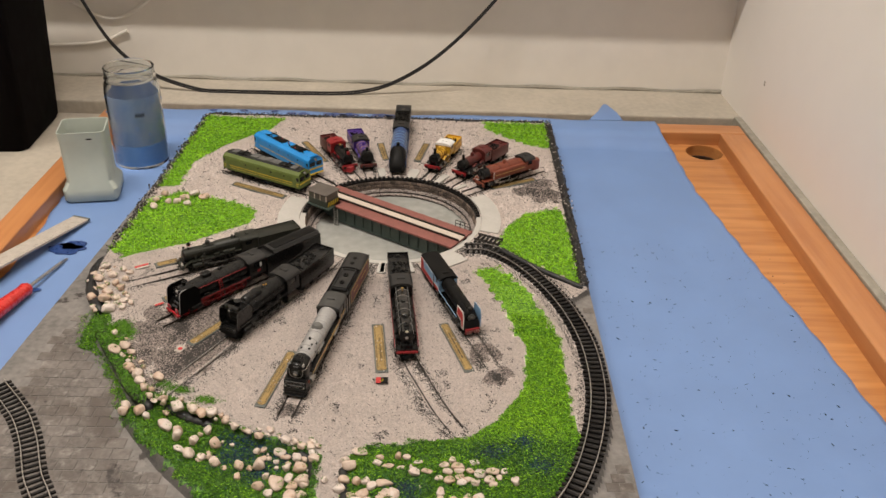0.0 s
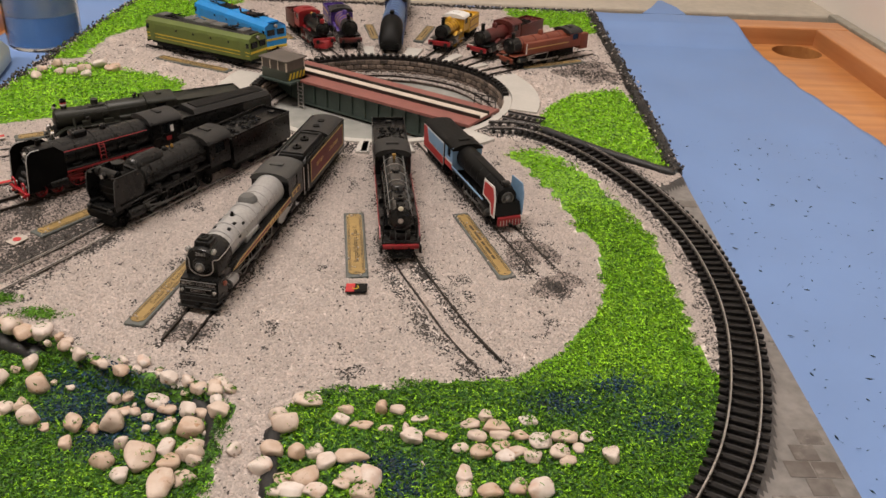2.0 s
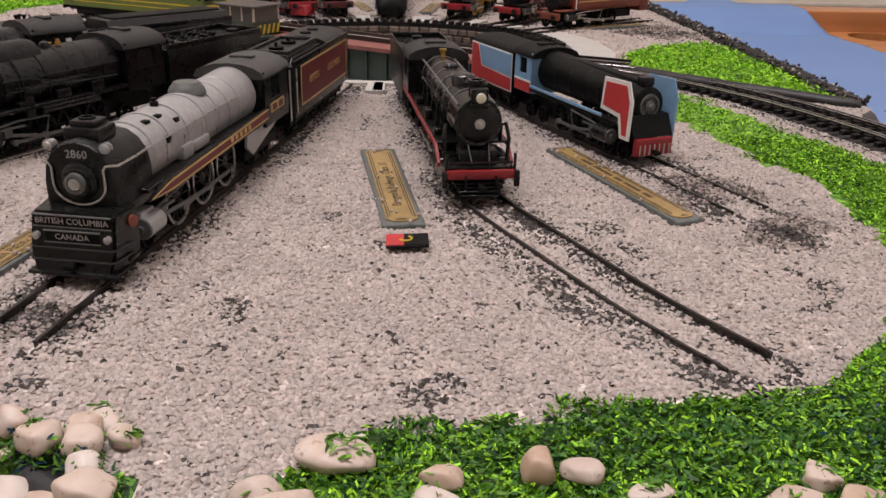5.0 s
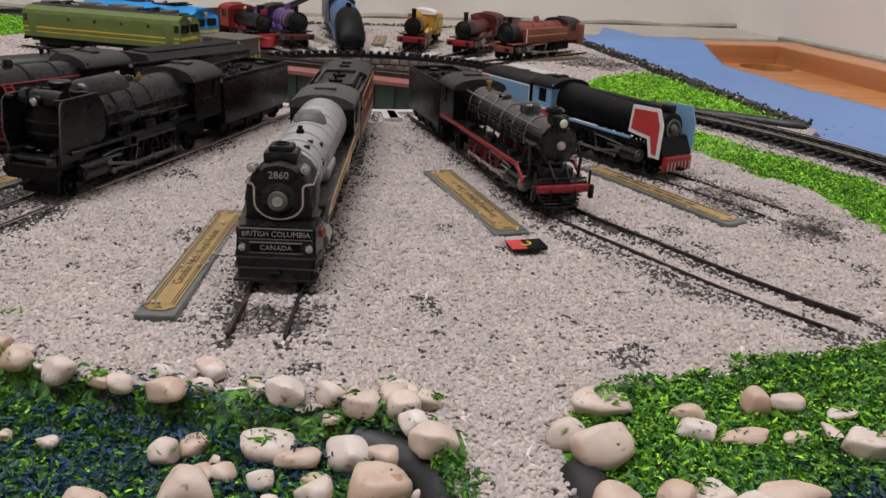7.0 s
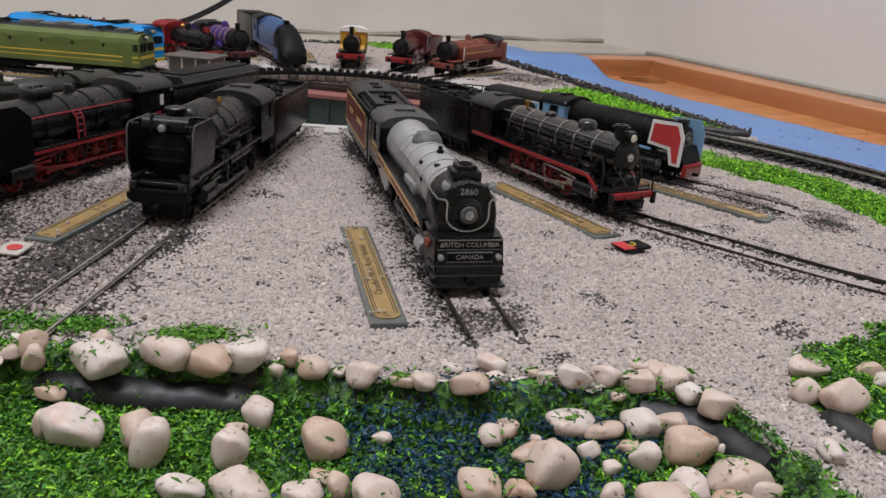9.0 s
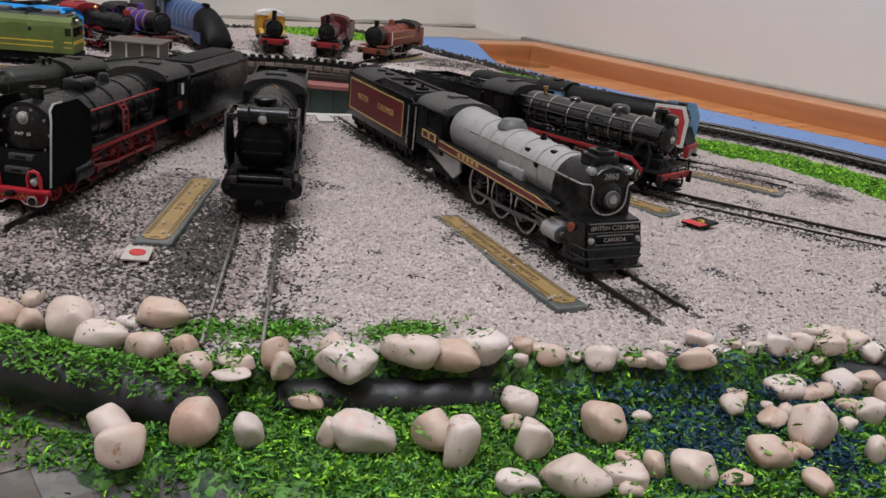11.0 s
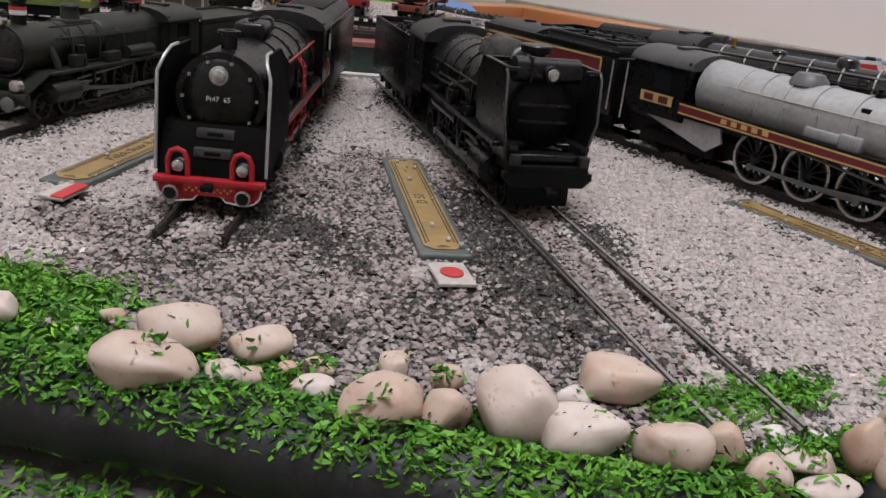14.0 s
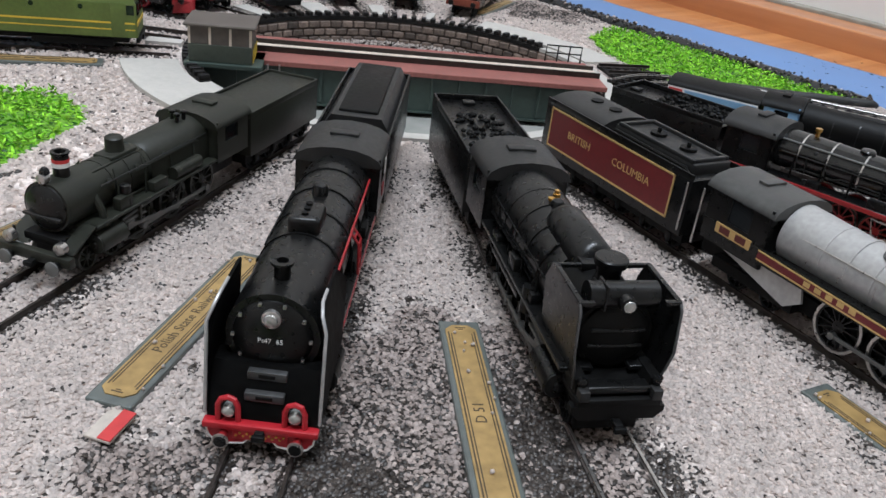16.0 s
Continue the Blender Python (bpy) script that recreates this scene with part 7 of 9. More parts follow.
# -- streamlined black engine with pale blue, red and white --
def streamliner():
    r = stand("str", 0.191, "black streamlined steam locomotive with pale blue, red and white flashes", size=0.89)
    base_frame(r, -70, -5)
    secs = []
    for x, w, zc, h in ((-5.0, 4.2, 15.2, 4.2), (-5.6, 5.0, 15.4, 5.0), (-10, 5.5, 15.6, 5.7), (-57, 6.0, 16.0, 6.3)):
        secs.append([(x, w * math.cos(a), zc + h * math.sin(a)) for a in np.linspace(0, 2 * math.pi, 28, endpoint=False)])
    b = lp("boiler", loft(B(), secs), M_MATTBLACK, r, "smooth black boiler casing")
    lp("top_cowl", bx(B(), -44, -7, -1.9, 1.9, 20.2, 22.0, 0.8, 3), M_MATTBLACK, b)
    for x in (-14, -22, -30, -38, -46):
        lp("casing_band", lathe(B(), (x, 0, 15.75), (1, 0, 0), [(0, 5.75 - 0.008 * (x + 10)), (0.4, 5.75 - 0.008 * (x + 10))], 28), M_BLACK, b)
    lp("nose_ring", lathe(B(), (-4.9, 0, 15.4), (1, 0, 0), [(0, 3.2), (0.4, 3.2), (0.4, 2.6), (0, 2.6)], 26), M_ROOFGREY, b)
    lp("headlamp", lathe(B(), (-4.9, 0, 15.4), (1, 0, 0), [(0, 1.5), (0.9, 1.4), (1.0, 0.8), (1.3, 0.6)], 22), M_ROOFGREY, b)
    for i in range(8):
        a = math.pi * i / 4
        lp("spoke", tube(B(), [(-4.8, 1.4 * math.cos(a), 15.4 + 1.4 * math.sin(a)), (-4.8, 2.7 * math.cos(a), 15.4 + 2.7 * math.sin(a))], 0.16, 5), M_ROOFGREY, b)
    lp("chimney", bx(B(), -9.5, -6.0, -1.9, 1.9, 20.4, 23.0, 0.6), M_BLACK, b)
    for s in (-1, 1):
        y0, y1 = sorted((s * 7.2, s * 7.6))
        k = lp("smoke_deflector", prism(B(), [(-2.6, 6.4), (-2.2, 17.4), (-4.4, 22.4), (-16.2, 21.9), (-17.2, 12.8), (-8.4, 11.9), (-7.0, 6.4)], y0, y1), M_SKY if s > 0 else M_WHITE, r, "flash plate in pale blue, red and white")
        y2, y3 = sorted((s * 7.6, s * 7.72))
        lp("red_flash", prism(B(), [(-3.9, 7.5), (-3.6, 16.8), (-5.4, 21.2), (-15.2, 20.7), (-16.0, 14.0), (-7.2, 13.1), (-5.8, 7.5)], y2, y3), M_FLAGRED, k)
        y4, y5 = sorted((s * 8.3, s * 8.75))
        lp("blue_stripe", bx(B(), -57, -15, y4, y5, 10.7, 11.6, 0.1), M_SKY, r)
        lp("skirt", bx(B(), -57, -8, y4, y5, 9.6, 10.7, 0.1), M_MATTBLACK, r)
    bm = bx(B(), -2.4, -0.6, -6.0, 6.0, 2.4, 7.2, 0.3)
    lp("buffer_beam", bm, M_RED, r, "red slatted buffer beam")
    for i in range(7):
        y = -4.8 + i * 1.6
        lp("slat", bx(B(), -0.7, -0.3, y - 0.13, y + 0.13, 2.7, 5.6), M_PAPER, r)
    coupler(r, 0.2, 3.4)
    lp("front_apron", prism(B(), [(-1.6, 7.4), (-4.4, 13.0), (-8, 13.0), (-8, 7.4)], -6.4, 6.4), M_MATTBLACK, r)
    for x in (-23, -32, -41):
        wheel(r, x, 9.4, M_MATTBLACK, spokes=10)
    for x in (-7.5, -14.5, -53, -61):
        wheel(r, x, 5.4, M_MATTBLACK, "bogie_wheel", 8)
    cylinders(r, -18.5, -11.5, 7.0, 5.6, 2.3, M_BLACK, M_ROOFGREY)
    side_rods(r, (-23, -32, -41), 9.4, M_ROOFGREY, -17.5, 5.2)
    c = cab(r, -68, -56.5, 8.3, 8.6, 20.4, 3.0, M_SKY, M_MATTBLACK, (0.3, 0.7))
    for s in (-1, 1):
        lp("red_panel", bx(B(), -67.7, -56.8, min(s * 8.3, s * 8.45), max(s * 8.3, s * 8.45), 8.8, 12.0), M_FLAGRED, c)
        lp("white_line", bx(B(), -67.9, -56.6, min(s * 8.3, s * 8.5), max(s * 8.3, s * 8.5), 12.0, 12.6), M_WHITE, c)
    t = tender(r, -69.5, 32, 8.3, 22.0, 5.4, M_MATTBLACK, coal=False, wheels=(5.6, 4), round_top=2.2)
    for s in (-1, 1):
        y0, y1 = sorted((s * 8.3, s * 8.42))
        lp("white_field", bx(B(), -101.1, -69.9, y0, y1, 6.4, 19.4), M_WHITE, t)
        y2, y3 = sorted((s * 8.4, s * 8.55))
        lp("red_field", prism(B(), [(-100.7, 6.9), (-100.7, 18.9), (-96, 18.9), (-93, 11.6), (-70.3, 11.0), (-70.3, 6.9)], y2, y3), M_FLAGRED, t)
        lp("blue_field", prism(B(), [(-95.2, 18.9), (-92.4, 12.2), (-70.3, 11.6), (-70.3, 18.9)], y2, y3), M_SKY, t)
    return r


# -- two electric locomotives --
def electric(kind, front, L, body, roof, stripe, label, snub, lower=None):
    r = stand(kind, front, label, "electric_locomotive")
    w, h = 8.9, 20.5
    secs = []
    for x, k in ((0.0, 0), (-0.8, 1), (-L + 0.8, 1), (-L, 0)):
        d = 0.0 if k else 0.5
        secs.append([(x, -w + d, 5.4), (x, -w + d, 16.5), (x - (0 if k else math.copysign(snub, x + L / 2)), -w * 0.93 + d, 18.6), (x - (0 if k else math.copysign(snub, x + L / 2)), -w * 0.55, h), (x - (0 if k else math.copysign(snub, x + L / 2)), w * 0.55, h),
                     (x - (0 if k else math.copysign(snub, x + L / 2)), w * 0.93 - d, 18.6), (x, w - d, 16.5), (x, w - d, 5.4)])
    b = lp("body", loft(B(), secs), body, r, smooth=False)
    lp("roof", loft(B(), [[(x, y, z) for y, z in ((-w * 0.56, h - 0.1), (w * 0.56, h - 0.1), (w * 0.45, h + 0.8), (-w * 0.45, h + 0.8))] for x in (-L + 3, -3)]), roof, b, smooth=False)
    for s in (-1, 1):
        for z, t in ((10.2, 0.6), (8.0, 0.4)) if lower is None else ((10.2, 0.7),):
            lp("stripe", bx(B(), -L + 0.6, -0.6, min(s * w, s * (w + 0.08)), max(s * w, s * (w + 0.08)), z - t / 2, z + t / 2), stripe, b)
        for x in ((-6, -L + 6)):
            lp("door", bx(B(), x - 2.2, x + 2.2, min(s * w, s * (w + 0.1)), max(s * w, s * (w + 0.1)), 6.0, 17.0, 0.05), body, b)
            lp("door_window", bx(B(), x + (2.8 if x > -L / 2 else -5.2), x + (5.2 if x > -L / 2 else -2.8), min(s * w, s * (w + 0.12)), max(s * w, s * (w + 0.12)), 13.0, 16.2), M_GLASSDARK, b)
        for i in range(4):
            x = -L * 0.25 - i * L * 0.5 / 3
            lp("grille", bx(B(), x - 4, x + 4, min(s * w, s * (w + 0.1)), max(s * w, s * (w + 0.1)), 13.6, 17.2), body, b)
            lp("porthole", cyl(B(), (x + 5.2, s * w, 15), (x + 5.2, s * (w + 0.14), 15), 0.8, n=12), M_GLASSDARK, b)
    for x, sg in ((0.0, 1), (-L, -1)):
        for y in (-4.0, 4.0):
            lp("windscreen", bx(B(), x - 0.25 * sg - 0.4, x - 0.25 * sg + 0.4, y - 2.8, y + 2.8, 12.6, 16.4), M_GLASSDARK, b)
        lp("nose_stripe", bx(B(), x - 0.2, x + 0.2, -w + 0.7, w - 0.7, 9.2, 10.6), stripe, b)
        lp("headlamp", lathe(B(), (x - 1.0 * sg, 0, 18.6), (sg, 0, 0), [(0, 1.2), (1.6, 1.2), (1.8, 0.8)], 14), M_LENS, b)
        lp("coupling", bx(B(), x - 1.2, x + 1.2, -0.9, 0.9, 3.2, 4.8, 0.2), M_MATTBLACK, r)
        lp("buffer_beam", bx(B(), x - 0.6, x + 0.6, -8.4, 8.4, 3.6, 5.4, 0.2), lower or M_MATTBLACK, r)
    # roof gear
    for x in (-L * 0.22, -L * 0.78):
        p = lp("pantograph", tube(tube(B(), [(x - 6, -3.5, h + 1.6), (x + 6, -3.5, h + 1.6)], 0.35, 6), [(x - 6, 3.5, h + 1.6), (x + 6, 3.5, h + 1.6)], 0.35, 6), M_MATTBLACK, b, "folded black pantograph")
        for y in (-3.5, 3.5):
            lp("arm", tube(B(), [(x - 6, y, h + 1.6), (x, y * 0.5, h + 2.3), (x + 6, y, h + 1.6)], 0.3, 6), M_MATTBLACK, p)
        lp("head", bx(B(), x - 0.8, x + 0.8, -5.5, 5.5, h + 2.1, h + 2.6, 0.2), M_MATTBLACK, p)
    rnd = random.Random(int(L))
    for i in range(8):
        x = -L * 0.32 - i * L * 0.05
        lp("insulator", lathe(B(), (x, rnd.choice((-2.5, 0, 2.5)), h + 0.6), (0, 0, 1), [(0, 0.8), (0.6, 0.5), (0.9, 0.8), (1.3, 0.5), (1.7, 0.7)], 10), M_RED if kind == "blue" and i % 3 == 0 else M_MATTBLACK, b)
    if kind == "blue":
        for x in (-L * 0.3, -L * 0.62):
            lp("roof_well", bx(B(), x - 9, x + 9, -4.2, 4.2, h + 0.6, h + 1.2, 0.2), M_MATTBLACK, b)
    if kind == "green":
        for x, w, hh in ((-L * 0.36, 5, 1.8), (-L * 0.44, 3, 2.4), (-L * 0.52, 6, 1.5), (-L * 0.62, 4, 2.2), (-L * 0.12, 3, 1.6), (-L * 0.88, 3, 1.6)):
            lp("roof_box", bx(B(), x - w, x + w, -3.8, 3.8, h + 0.6, h + 0.6 + hh, 0.3), M_ROOFGREY, b, "grey roof equipment box")
    lp("chassis", bx(B(), -L + 3, -3, -7.2, 7.2, 3.2, 5.6, 0.3), M_MATTBLACK, r)
    for xb in (-L * 0.23, -L * 0.77):
        bo = lp("bogie", bx(B(), xb - 13, xb + 13, -7.8, 7.8, 1.8, 4.4, 0.4), M_MATTBLACK, r)
        for dx in (-9, 0, 9):
            wheel(bo, xb + dx, 6.4, M_MATTBLACK, "bogie_wheel", 6)
    return r


# -- small engines on the far side --
def small(kind, front, label, Lb, Lt, boiler, cabm, roof, tend, beam, wheelm, band=None, rb=4.9, zb=13.0, funnel=4.2, fr=1.3, drivers=(-20, -32), dd=10.5, splash=None, bell=False, tank=False, cow=None, cabh=18.5, smoke=M_BLACK):
    r = stand(kind, front, label)
    base_frame(r, -Lb + 2, -3)
    xc = -Lb + 11
    b = lp("boiler", cyl(B(), (-11, 0, zb), (xc, 0, zb), rb, n=26), boiler, r)
    if band:
        for i in range(4):
            x = -13 - i * (abs(xc) - 14) / 3.4
            lp("boiler_band", lathe(B(), (x, 0, zb), (1, 0, 0), [(0, rb + 0.25), (0.5, rb + 0.25)], 26), band, b)
    f = lp("smokebox", cyl(B(), (-4, 0, zb), (-11, 0, zb), rb + 0.15, n=26), smoke, r)
    lp("smokebox_door", lathe(B(), (-4.1, 0, zb), (1, 0, 0), [(0, rb * 0.85), (0.5, rb * 0.8), (1.0, rb * 0.5), (1.2, 0.3)], 22), smoke, f)
    chimney(f, -7.5, zb + rb, funnel, fr, smoke, 1.3)
    dome(r, (xc - 11) / 2, zb + rb, 3.2, 1.8, M_BRASS if band is M_BRASS else boiler)
    if bell:
        lp("bell", lathe(B(), (xc + 5, 0, zb + rb - 0.4), (0, 0, 1), [(0, 0.5), (1.2, 0.5), (1.4, 1.2), (2.2, 1.0), (2.8, 0.3)], 12), M_BRASS, r)
        lp("headlamp", bx(B(), -5.6, -3.0, -1.4, 1.4, zb + rb - 0.5, zb + rb + 2.4, 0.3), M_RED, f)
    running_boards(r, -Lb, -2.5, 7.6, 9.2, beam if tank else M_BLACK, 0.7, 2.5)
    lp("buffer_beam", bx(B(), -1.8, -0.4, -8.2, 8.2, 4.6, 7.8, 0.25), beam, r)
    buffers(r, 1.3, 6.0, 5.4, M_BLACK, M_BLACK, 1.3)
    if cow:
        lp("cowcatcher", loft(B(), [[(2.5, -0.6, 1.0), (2.5, 0.6, 1.0), (1.2, 0.6, 5.2), (1.2, -0.6, 5.2)], [(-2.5, -7.0, 1.0), (-2.5, 7.0, 1.0), (-1.5, 6.5, 7.0), (-1.5, -6.5, 7.0)]]), cow, r, "red slatted cowcatcher", smooth=False)
    for x in drivers:
        wheel(r, x, dd, wheelm, spokes=12)
        for s in (-1, 1):
            if splash:
                lp("splasher", loft(B(), [[(x + (dd / 2 + 0.8) * math.cos(a), y, dd / 2 + (dd / 2 + 0.8) * math.sin(a)) for a in np.linspace(0.5, math.pi - 0.5, 10)] for y in sorted((s * 5.2, s * 7.2))]), splash, r)
    for x in (-5.5, -11.5):
        wheel(r, x, 5.2, M_MATTBLACK, "bogie_wheel", 8)
    cylinders(r, -14, -8, 6.4, 5.4, 2.0, smoke, M_STEEL)
    side_rods(r, drivers, dd, M_STEEL, -13, 5.0)
    if tank:
        for s in (-1, 1):
            lp("side_tank", bx(B(), xc - 0.5, -13, min(s * 4.6, s * 8.2), max(s * 4.6, s * 8.2), 9.4, 16.6, 0.4), boiler, r)
            lp("tank_line", bx(B(), xc + 1, -14.5, min(s * 8.2, s * 8.3), max(s * 8.2, s * 8.3), 12.6, 13.2), M_GOLDLINE, r)
        lp("bunker", bx(B(), -Lb - 7, -Lb + 0.2, -8.2, 8.2, 6.0, 17.0, 0.4), tend, r)
        lp("tank_rail", tube(B(), [(-13.2, 8.0, 16.6), (-13.2, 8.0, 9.4)], 0.3, 6), M_WHITE, r)
    cab(r, -Lb, xc, 8.0, 8.8, cabh, 2.6, cabm, roof, (0.25, 0.75))
    if not tank:
        t = tender(r, -Lb - 1.5, Lt, 7.9, 16.2, 5.4, tend, coal=True, wheels=(6.6, 3))
        if band:
            for s in (-1, 1):
                lp("tender_line", bx(B(), -Lb - Lt, -Lb - 3, min(s * 7.9, s * 8.0), max(s * 7.9, s * 8.0), 8.0, 14.2), band if band is not M_BRASS else beam, t)
                lp("tender_field", bx(B(), -Lb - Lt + 0.8, -Lb - 3.8, min(s * 8.0, s * 8.1), max(s * 8.0, s * 8.1), 8.8, 13.4), tend, t)
    return r


# -- blue wedge-nosed express --
def wedge():
    r = stand("mallard", 0.0862, "blue wedge-nosed streamlined express locomotive with silver bands")
    base_frame(r, -84, -5)
    secs = []
    for x, w, zt, zl in ((0.0, 6.6, 6.5, 2.0), (-1.5, 7.4, 9.5, 1.8), (-6, 8.0, 15.0, 1.8), (-13, 8.2, 20.0, 3.0), (-20, 8.0, 22.4, 6.0), (-30, 7.6, 23.2, 8.0), (-66, 7.6, 23.2, 8.0)):
        zm = zl + (zt - zl) * 0.45
        secs.append([(x, -w * 0.95, zl), (x, -w, zm)] + [(x, w * math.cos(a), zm + (zt - zm) * math.sin(a)) for a in np.linspace(math.pi * 0.93, math.pi * 0.07, 14)] + [(x, w, zm), (x, w * 0.95, zl)])
    nose = lp("casing", loft(B(), secs[:5]), M_MATTBLACK, r, "dark grey wedge-shaped nose casing")
    b = lp("boiler_casing", loft(B(), secs[4:]), M_MBLUE, r, "blue streamlined boiler casing")
    for x in (-26, -33, -40, -47, -54):
        lp("boiler_band", loft(B(), [[(x + d, p[1] * 1.02, 14 + (p[2] - 14) * 1.03) for p in secs[5]] for d in (0, -0.6)]), M_SKY, b)
    lp("chimney", bx(B(), -24, -19, -1.6, 1.6, 22.2, 24.2, 0.6), M_MATTBLACK, b)
    for s in (-1, 1):
        lp("valance", prism(B(), [(-8, 3.5), (-8, 9.5), (-66, 9.5), (-66, 7.0), (-22, 6.5), (-16, 3.5)], s * 8.3 - 0.3, s * 8.3 + 0.3), M_MBLUE, r)
    buffers(r, 1.6, 5.6, 5.4, M_BLACK, M_BLACK, 1.4)
    for x in (-31, -43, -55):
        wheel(r, x, 12.0, M_CRIMSON, spokes=14)
    for x in (-9, -17):
        wheel(r, x, 5.8, M_CRIMSON, "bogie_wheel", 8)
    wheel(r, -68, 6.4, M_CRIMSON, "trailing_wheel", 8)
    side_rods(r, (-31, -43, -55), 12.0, M_STEEL, -20, 5.6)
    cab(r, -80, -66, 8.2, 7.0, 20.8, 3.0, M_MBLUE, M_ROOFBLACK)
    t = tender(r, -82, 52, 8.3, 21.0, 5.4, M_BLACK, coal=True, wheels=(6.4, 4))
    lp("corridor_top", bx(B(), -133, -116, -7.8, 7.8, 19.4, 21.4, 0.5), M_ROOFBLACK, t)
    return r


hudson()
d51()
pt47()
p8()
black_red()
streamliner()
wedge()
electric("green", 0.0935, 91, M_GREEN, M_ROOFBLACK, M_YELLOW, "olive green electric locomotive with yellow stripes", 1.5)
electric("blue", 0.107, 90, M_BLUE, M_BLUE, M_YELLOW, "bright blue electric locomotive with black roof gear", 2.5, M_YELLOW)
small("american", 0.0985, "old American steam locomotive with red cab and cowcatcher", 42, 20, M_BLACK, M_RED, M_RED, M_CRIMSON, M_RED, M_RED, bell=True, cow=M_RED, funnel=4.6, fr=2.0, drivers=(-20, -30))
small("purple", 0.0945, "purple steam locomotive with black smokebox", 45, 26, M_PURPLE, M_PURPLE, M_ROOFBLACK, M_PURPLE, M_CRIMSON, M_CRIMSON, band=M_GOLDLINE, rb=5.6, zb=13.6, funnel=3.2, splash=M_PURPLE)
small("yellow", 0.0975, "yellow steam locomotive with a white cab roof and red beam", 40, 22, M_OCHRE, M_OCHRE, M_WHITE, M_OCHRE, M_RED, M_OCHRE, band=M_CRIMSON, rb=4.8, funnel=5.0, splash=M_OCHRE)
small("maroon", 0.1000, "dark crimson steam locomotive with tender", 44, 30, M_CRIMSON, M_CRIMSON, M_CRIMSON, M_CRIMSON, M_RED, M_CRIMSON, rb=4.9, funnel=4.8, splash=M_CRIMSON)
small("rust", 0.0985, "brick-red tank locomotive with a black cab roof", 64, 0, M_BRICKRED, M_BRICKRED, M_ROOFBLACK, M_BRICKRED, M_BRICKRED, M_MATTBLACK, band=M_CRIMSON, rb=5.4, zb=14.0, funnel=3.4, tank=True, drivers=(-22, -33, -44), dd=9.0)


# ---- name plates and flags on the gravel ----
def name_plate(x0, y0, x1, y1, w, words, label, z=-0.0009, tilt=0.0):
    """A gold label on a grey plastic base. (x0, y0): middle of the outer end, (x1, y1): of the inner end."""
    L = math.hypot(x1 - x0, y1 - y0)
    r = thing("name_plate", pose((x0 + x1) / 2, (y0 + y1) / 2, z, tilt, 0, math.degrees(math.atan2(y0 - y1, x0 - x1))), label, "name plate", "name plates")
    part("base", bx(B(), -L / 2, L / 2, -w / 2, w / 2, -0.0012, 0.0014, 0.0004, 2), M_PLATEBASE, r, "grey plastic base")
    a, b, n = L / 2 - 0.0018, w * 0.37, 0.0014
    lab = part("gold_label", slab(B(), [(-a + n, -b), (a - n, -b), (a, -b + n), (a, b - n), (a - n, b), (-a + n, b), (-a, b - n), (-a, -b + n)], 0.0014, 0.0016), M_PLATEGOLD, r, "gold paper label with a thin printed border")
    bm = B()
    for k, t in ((0.0005, 0.00013), (0.0010, 0.0001)):
        c, d = a - k - 0.0004, b - k
        bx(bm, -c + n, c - n, -d - t, -d + t, 0.0016, 0.00164)
        bx(bm, -c + n, c - n, d - t, d + t, 0.0016, 0.00164)
        bx(bm, -c - t, -c + t, -d + n, d - n, 0.0016, 0.00164)
        bx(bm, c - t, c + t, -d + n, d - n, 0.0016, 0.00164)
    part("border_line", bm, M_INK, lab)
    if words.startswith("|"):
        bm = B()
        x = -L * 0.28
        for k in words[1:]:
            bw = 0.0016 * int(k)
            bx(bm, x, x + bw, -0.0005, 0.0005, 0.0016, 0.00165)
            x += bw + 0.0012
        part("printed_bar", bm, M_INK, lab)
    else:
        lettering("lettering", words, min(w * 0.34, 0.68 * L / (0.5 * len(words))), M_INK, lab, pose(0.001, 0, 0.00162, 0, 0, 180), 0.00003)
    return r


name_plate(-0.1055, 0.4105, -0.0935, 0.4685, 0.0072, "Canadian Pacific Royal Hudson", "gold name plate on a grey base in gravel")
name_plate(-0.0305, 0.4475, -0.0370, 0.5025, 0.0088, "Benguela Railways Class 11", "gold name plate on a grey base in gravel")
name_plate(0.0285, 0.4505, 0.0105, 0.5055, 0.0072, "|35242", "gold name plate sprinkled with gravel grains")
name_plate(-0.1655, 0.4735, -0.1365, 0.5180, 0.0078, "D 51", "gold name plate on a grey base in dark gravel")
name_plate(-0.1990, 0.5270, -0.1570, 0.5590, 0.0078, "Polish State Railways", "gold name plate on a grey base in gravel")
name_plate(-0.2190, 0.5755, -0.1780, 0.5985, 0.0080, "|4352", "gold name plate on a grey base in gravel")
name_plate(-0.1890, 0.7265, -0.1360, 0.7005, 0.0078, "|4253", "dull gold name plate lying in gravel")
name_plate(-0.0070, 0.8330, -0.0160, 0.7880, 0.0075, "|3252", "dull gold name plate lying in gravel")
name_plate(-0.0560, 0.8310, -0.0475, 0.7880, 0.0075, "|4323", "dull gold name plate lying in gravel")
name_plate(-0.1360, 0.8300, -0.1080, 0.7800, 0.0075, "|2432", "dull gold name plate lying in gravel")
name_plate(0.1010, 0.7530, 0.0560, 0.7300, 0.0070, "|3342", "dull gold name plate half covered with gravel")


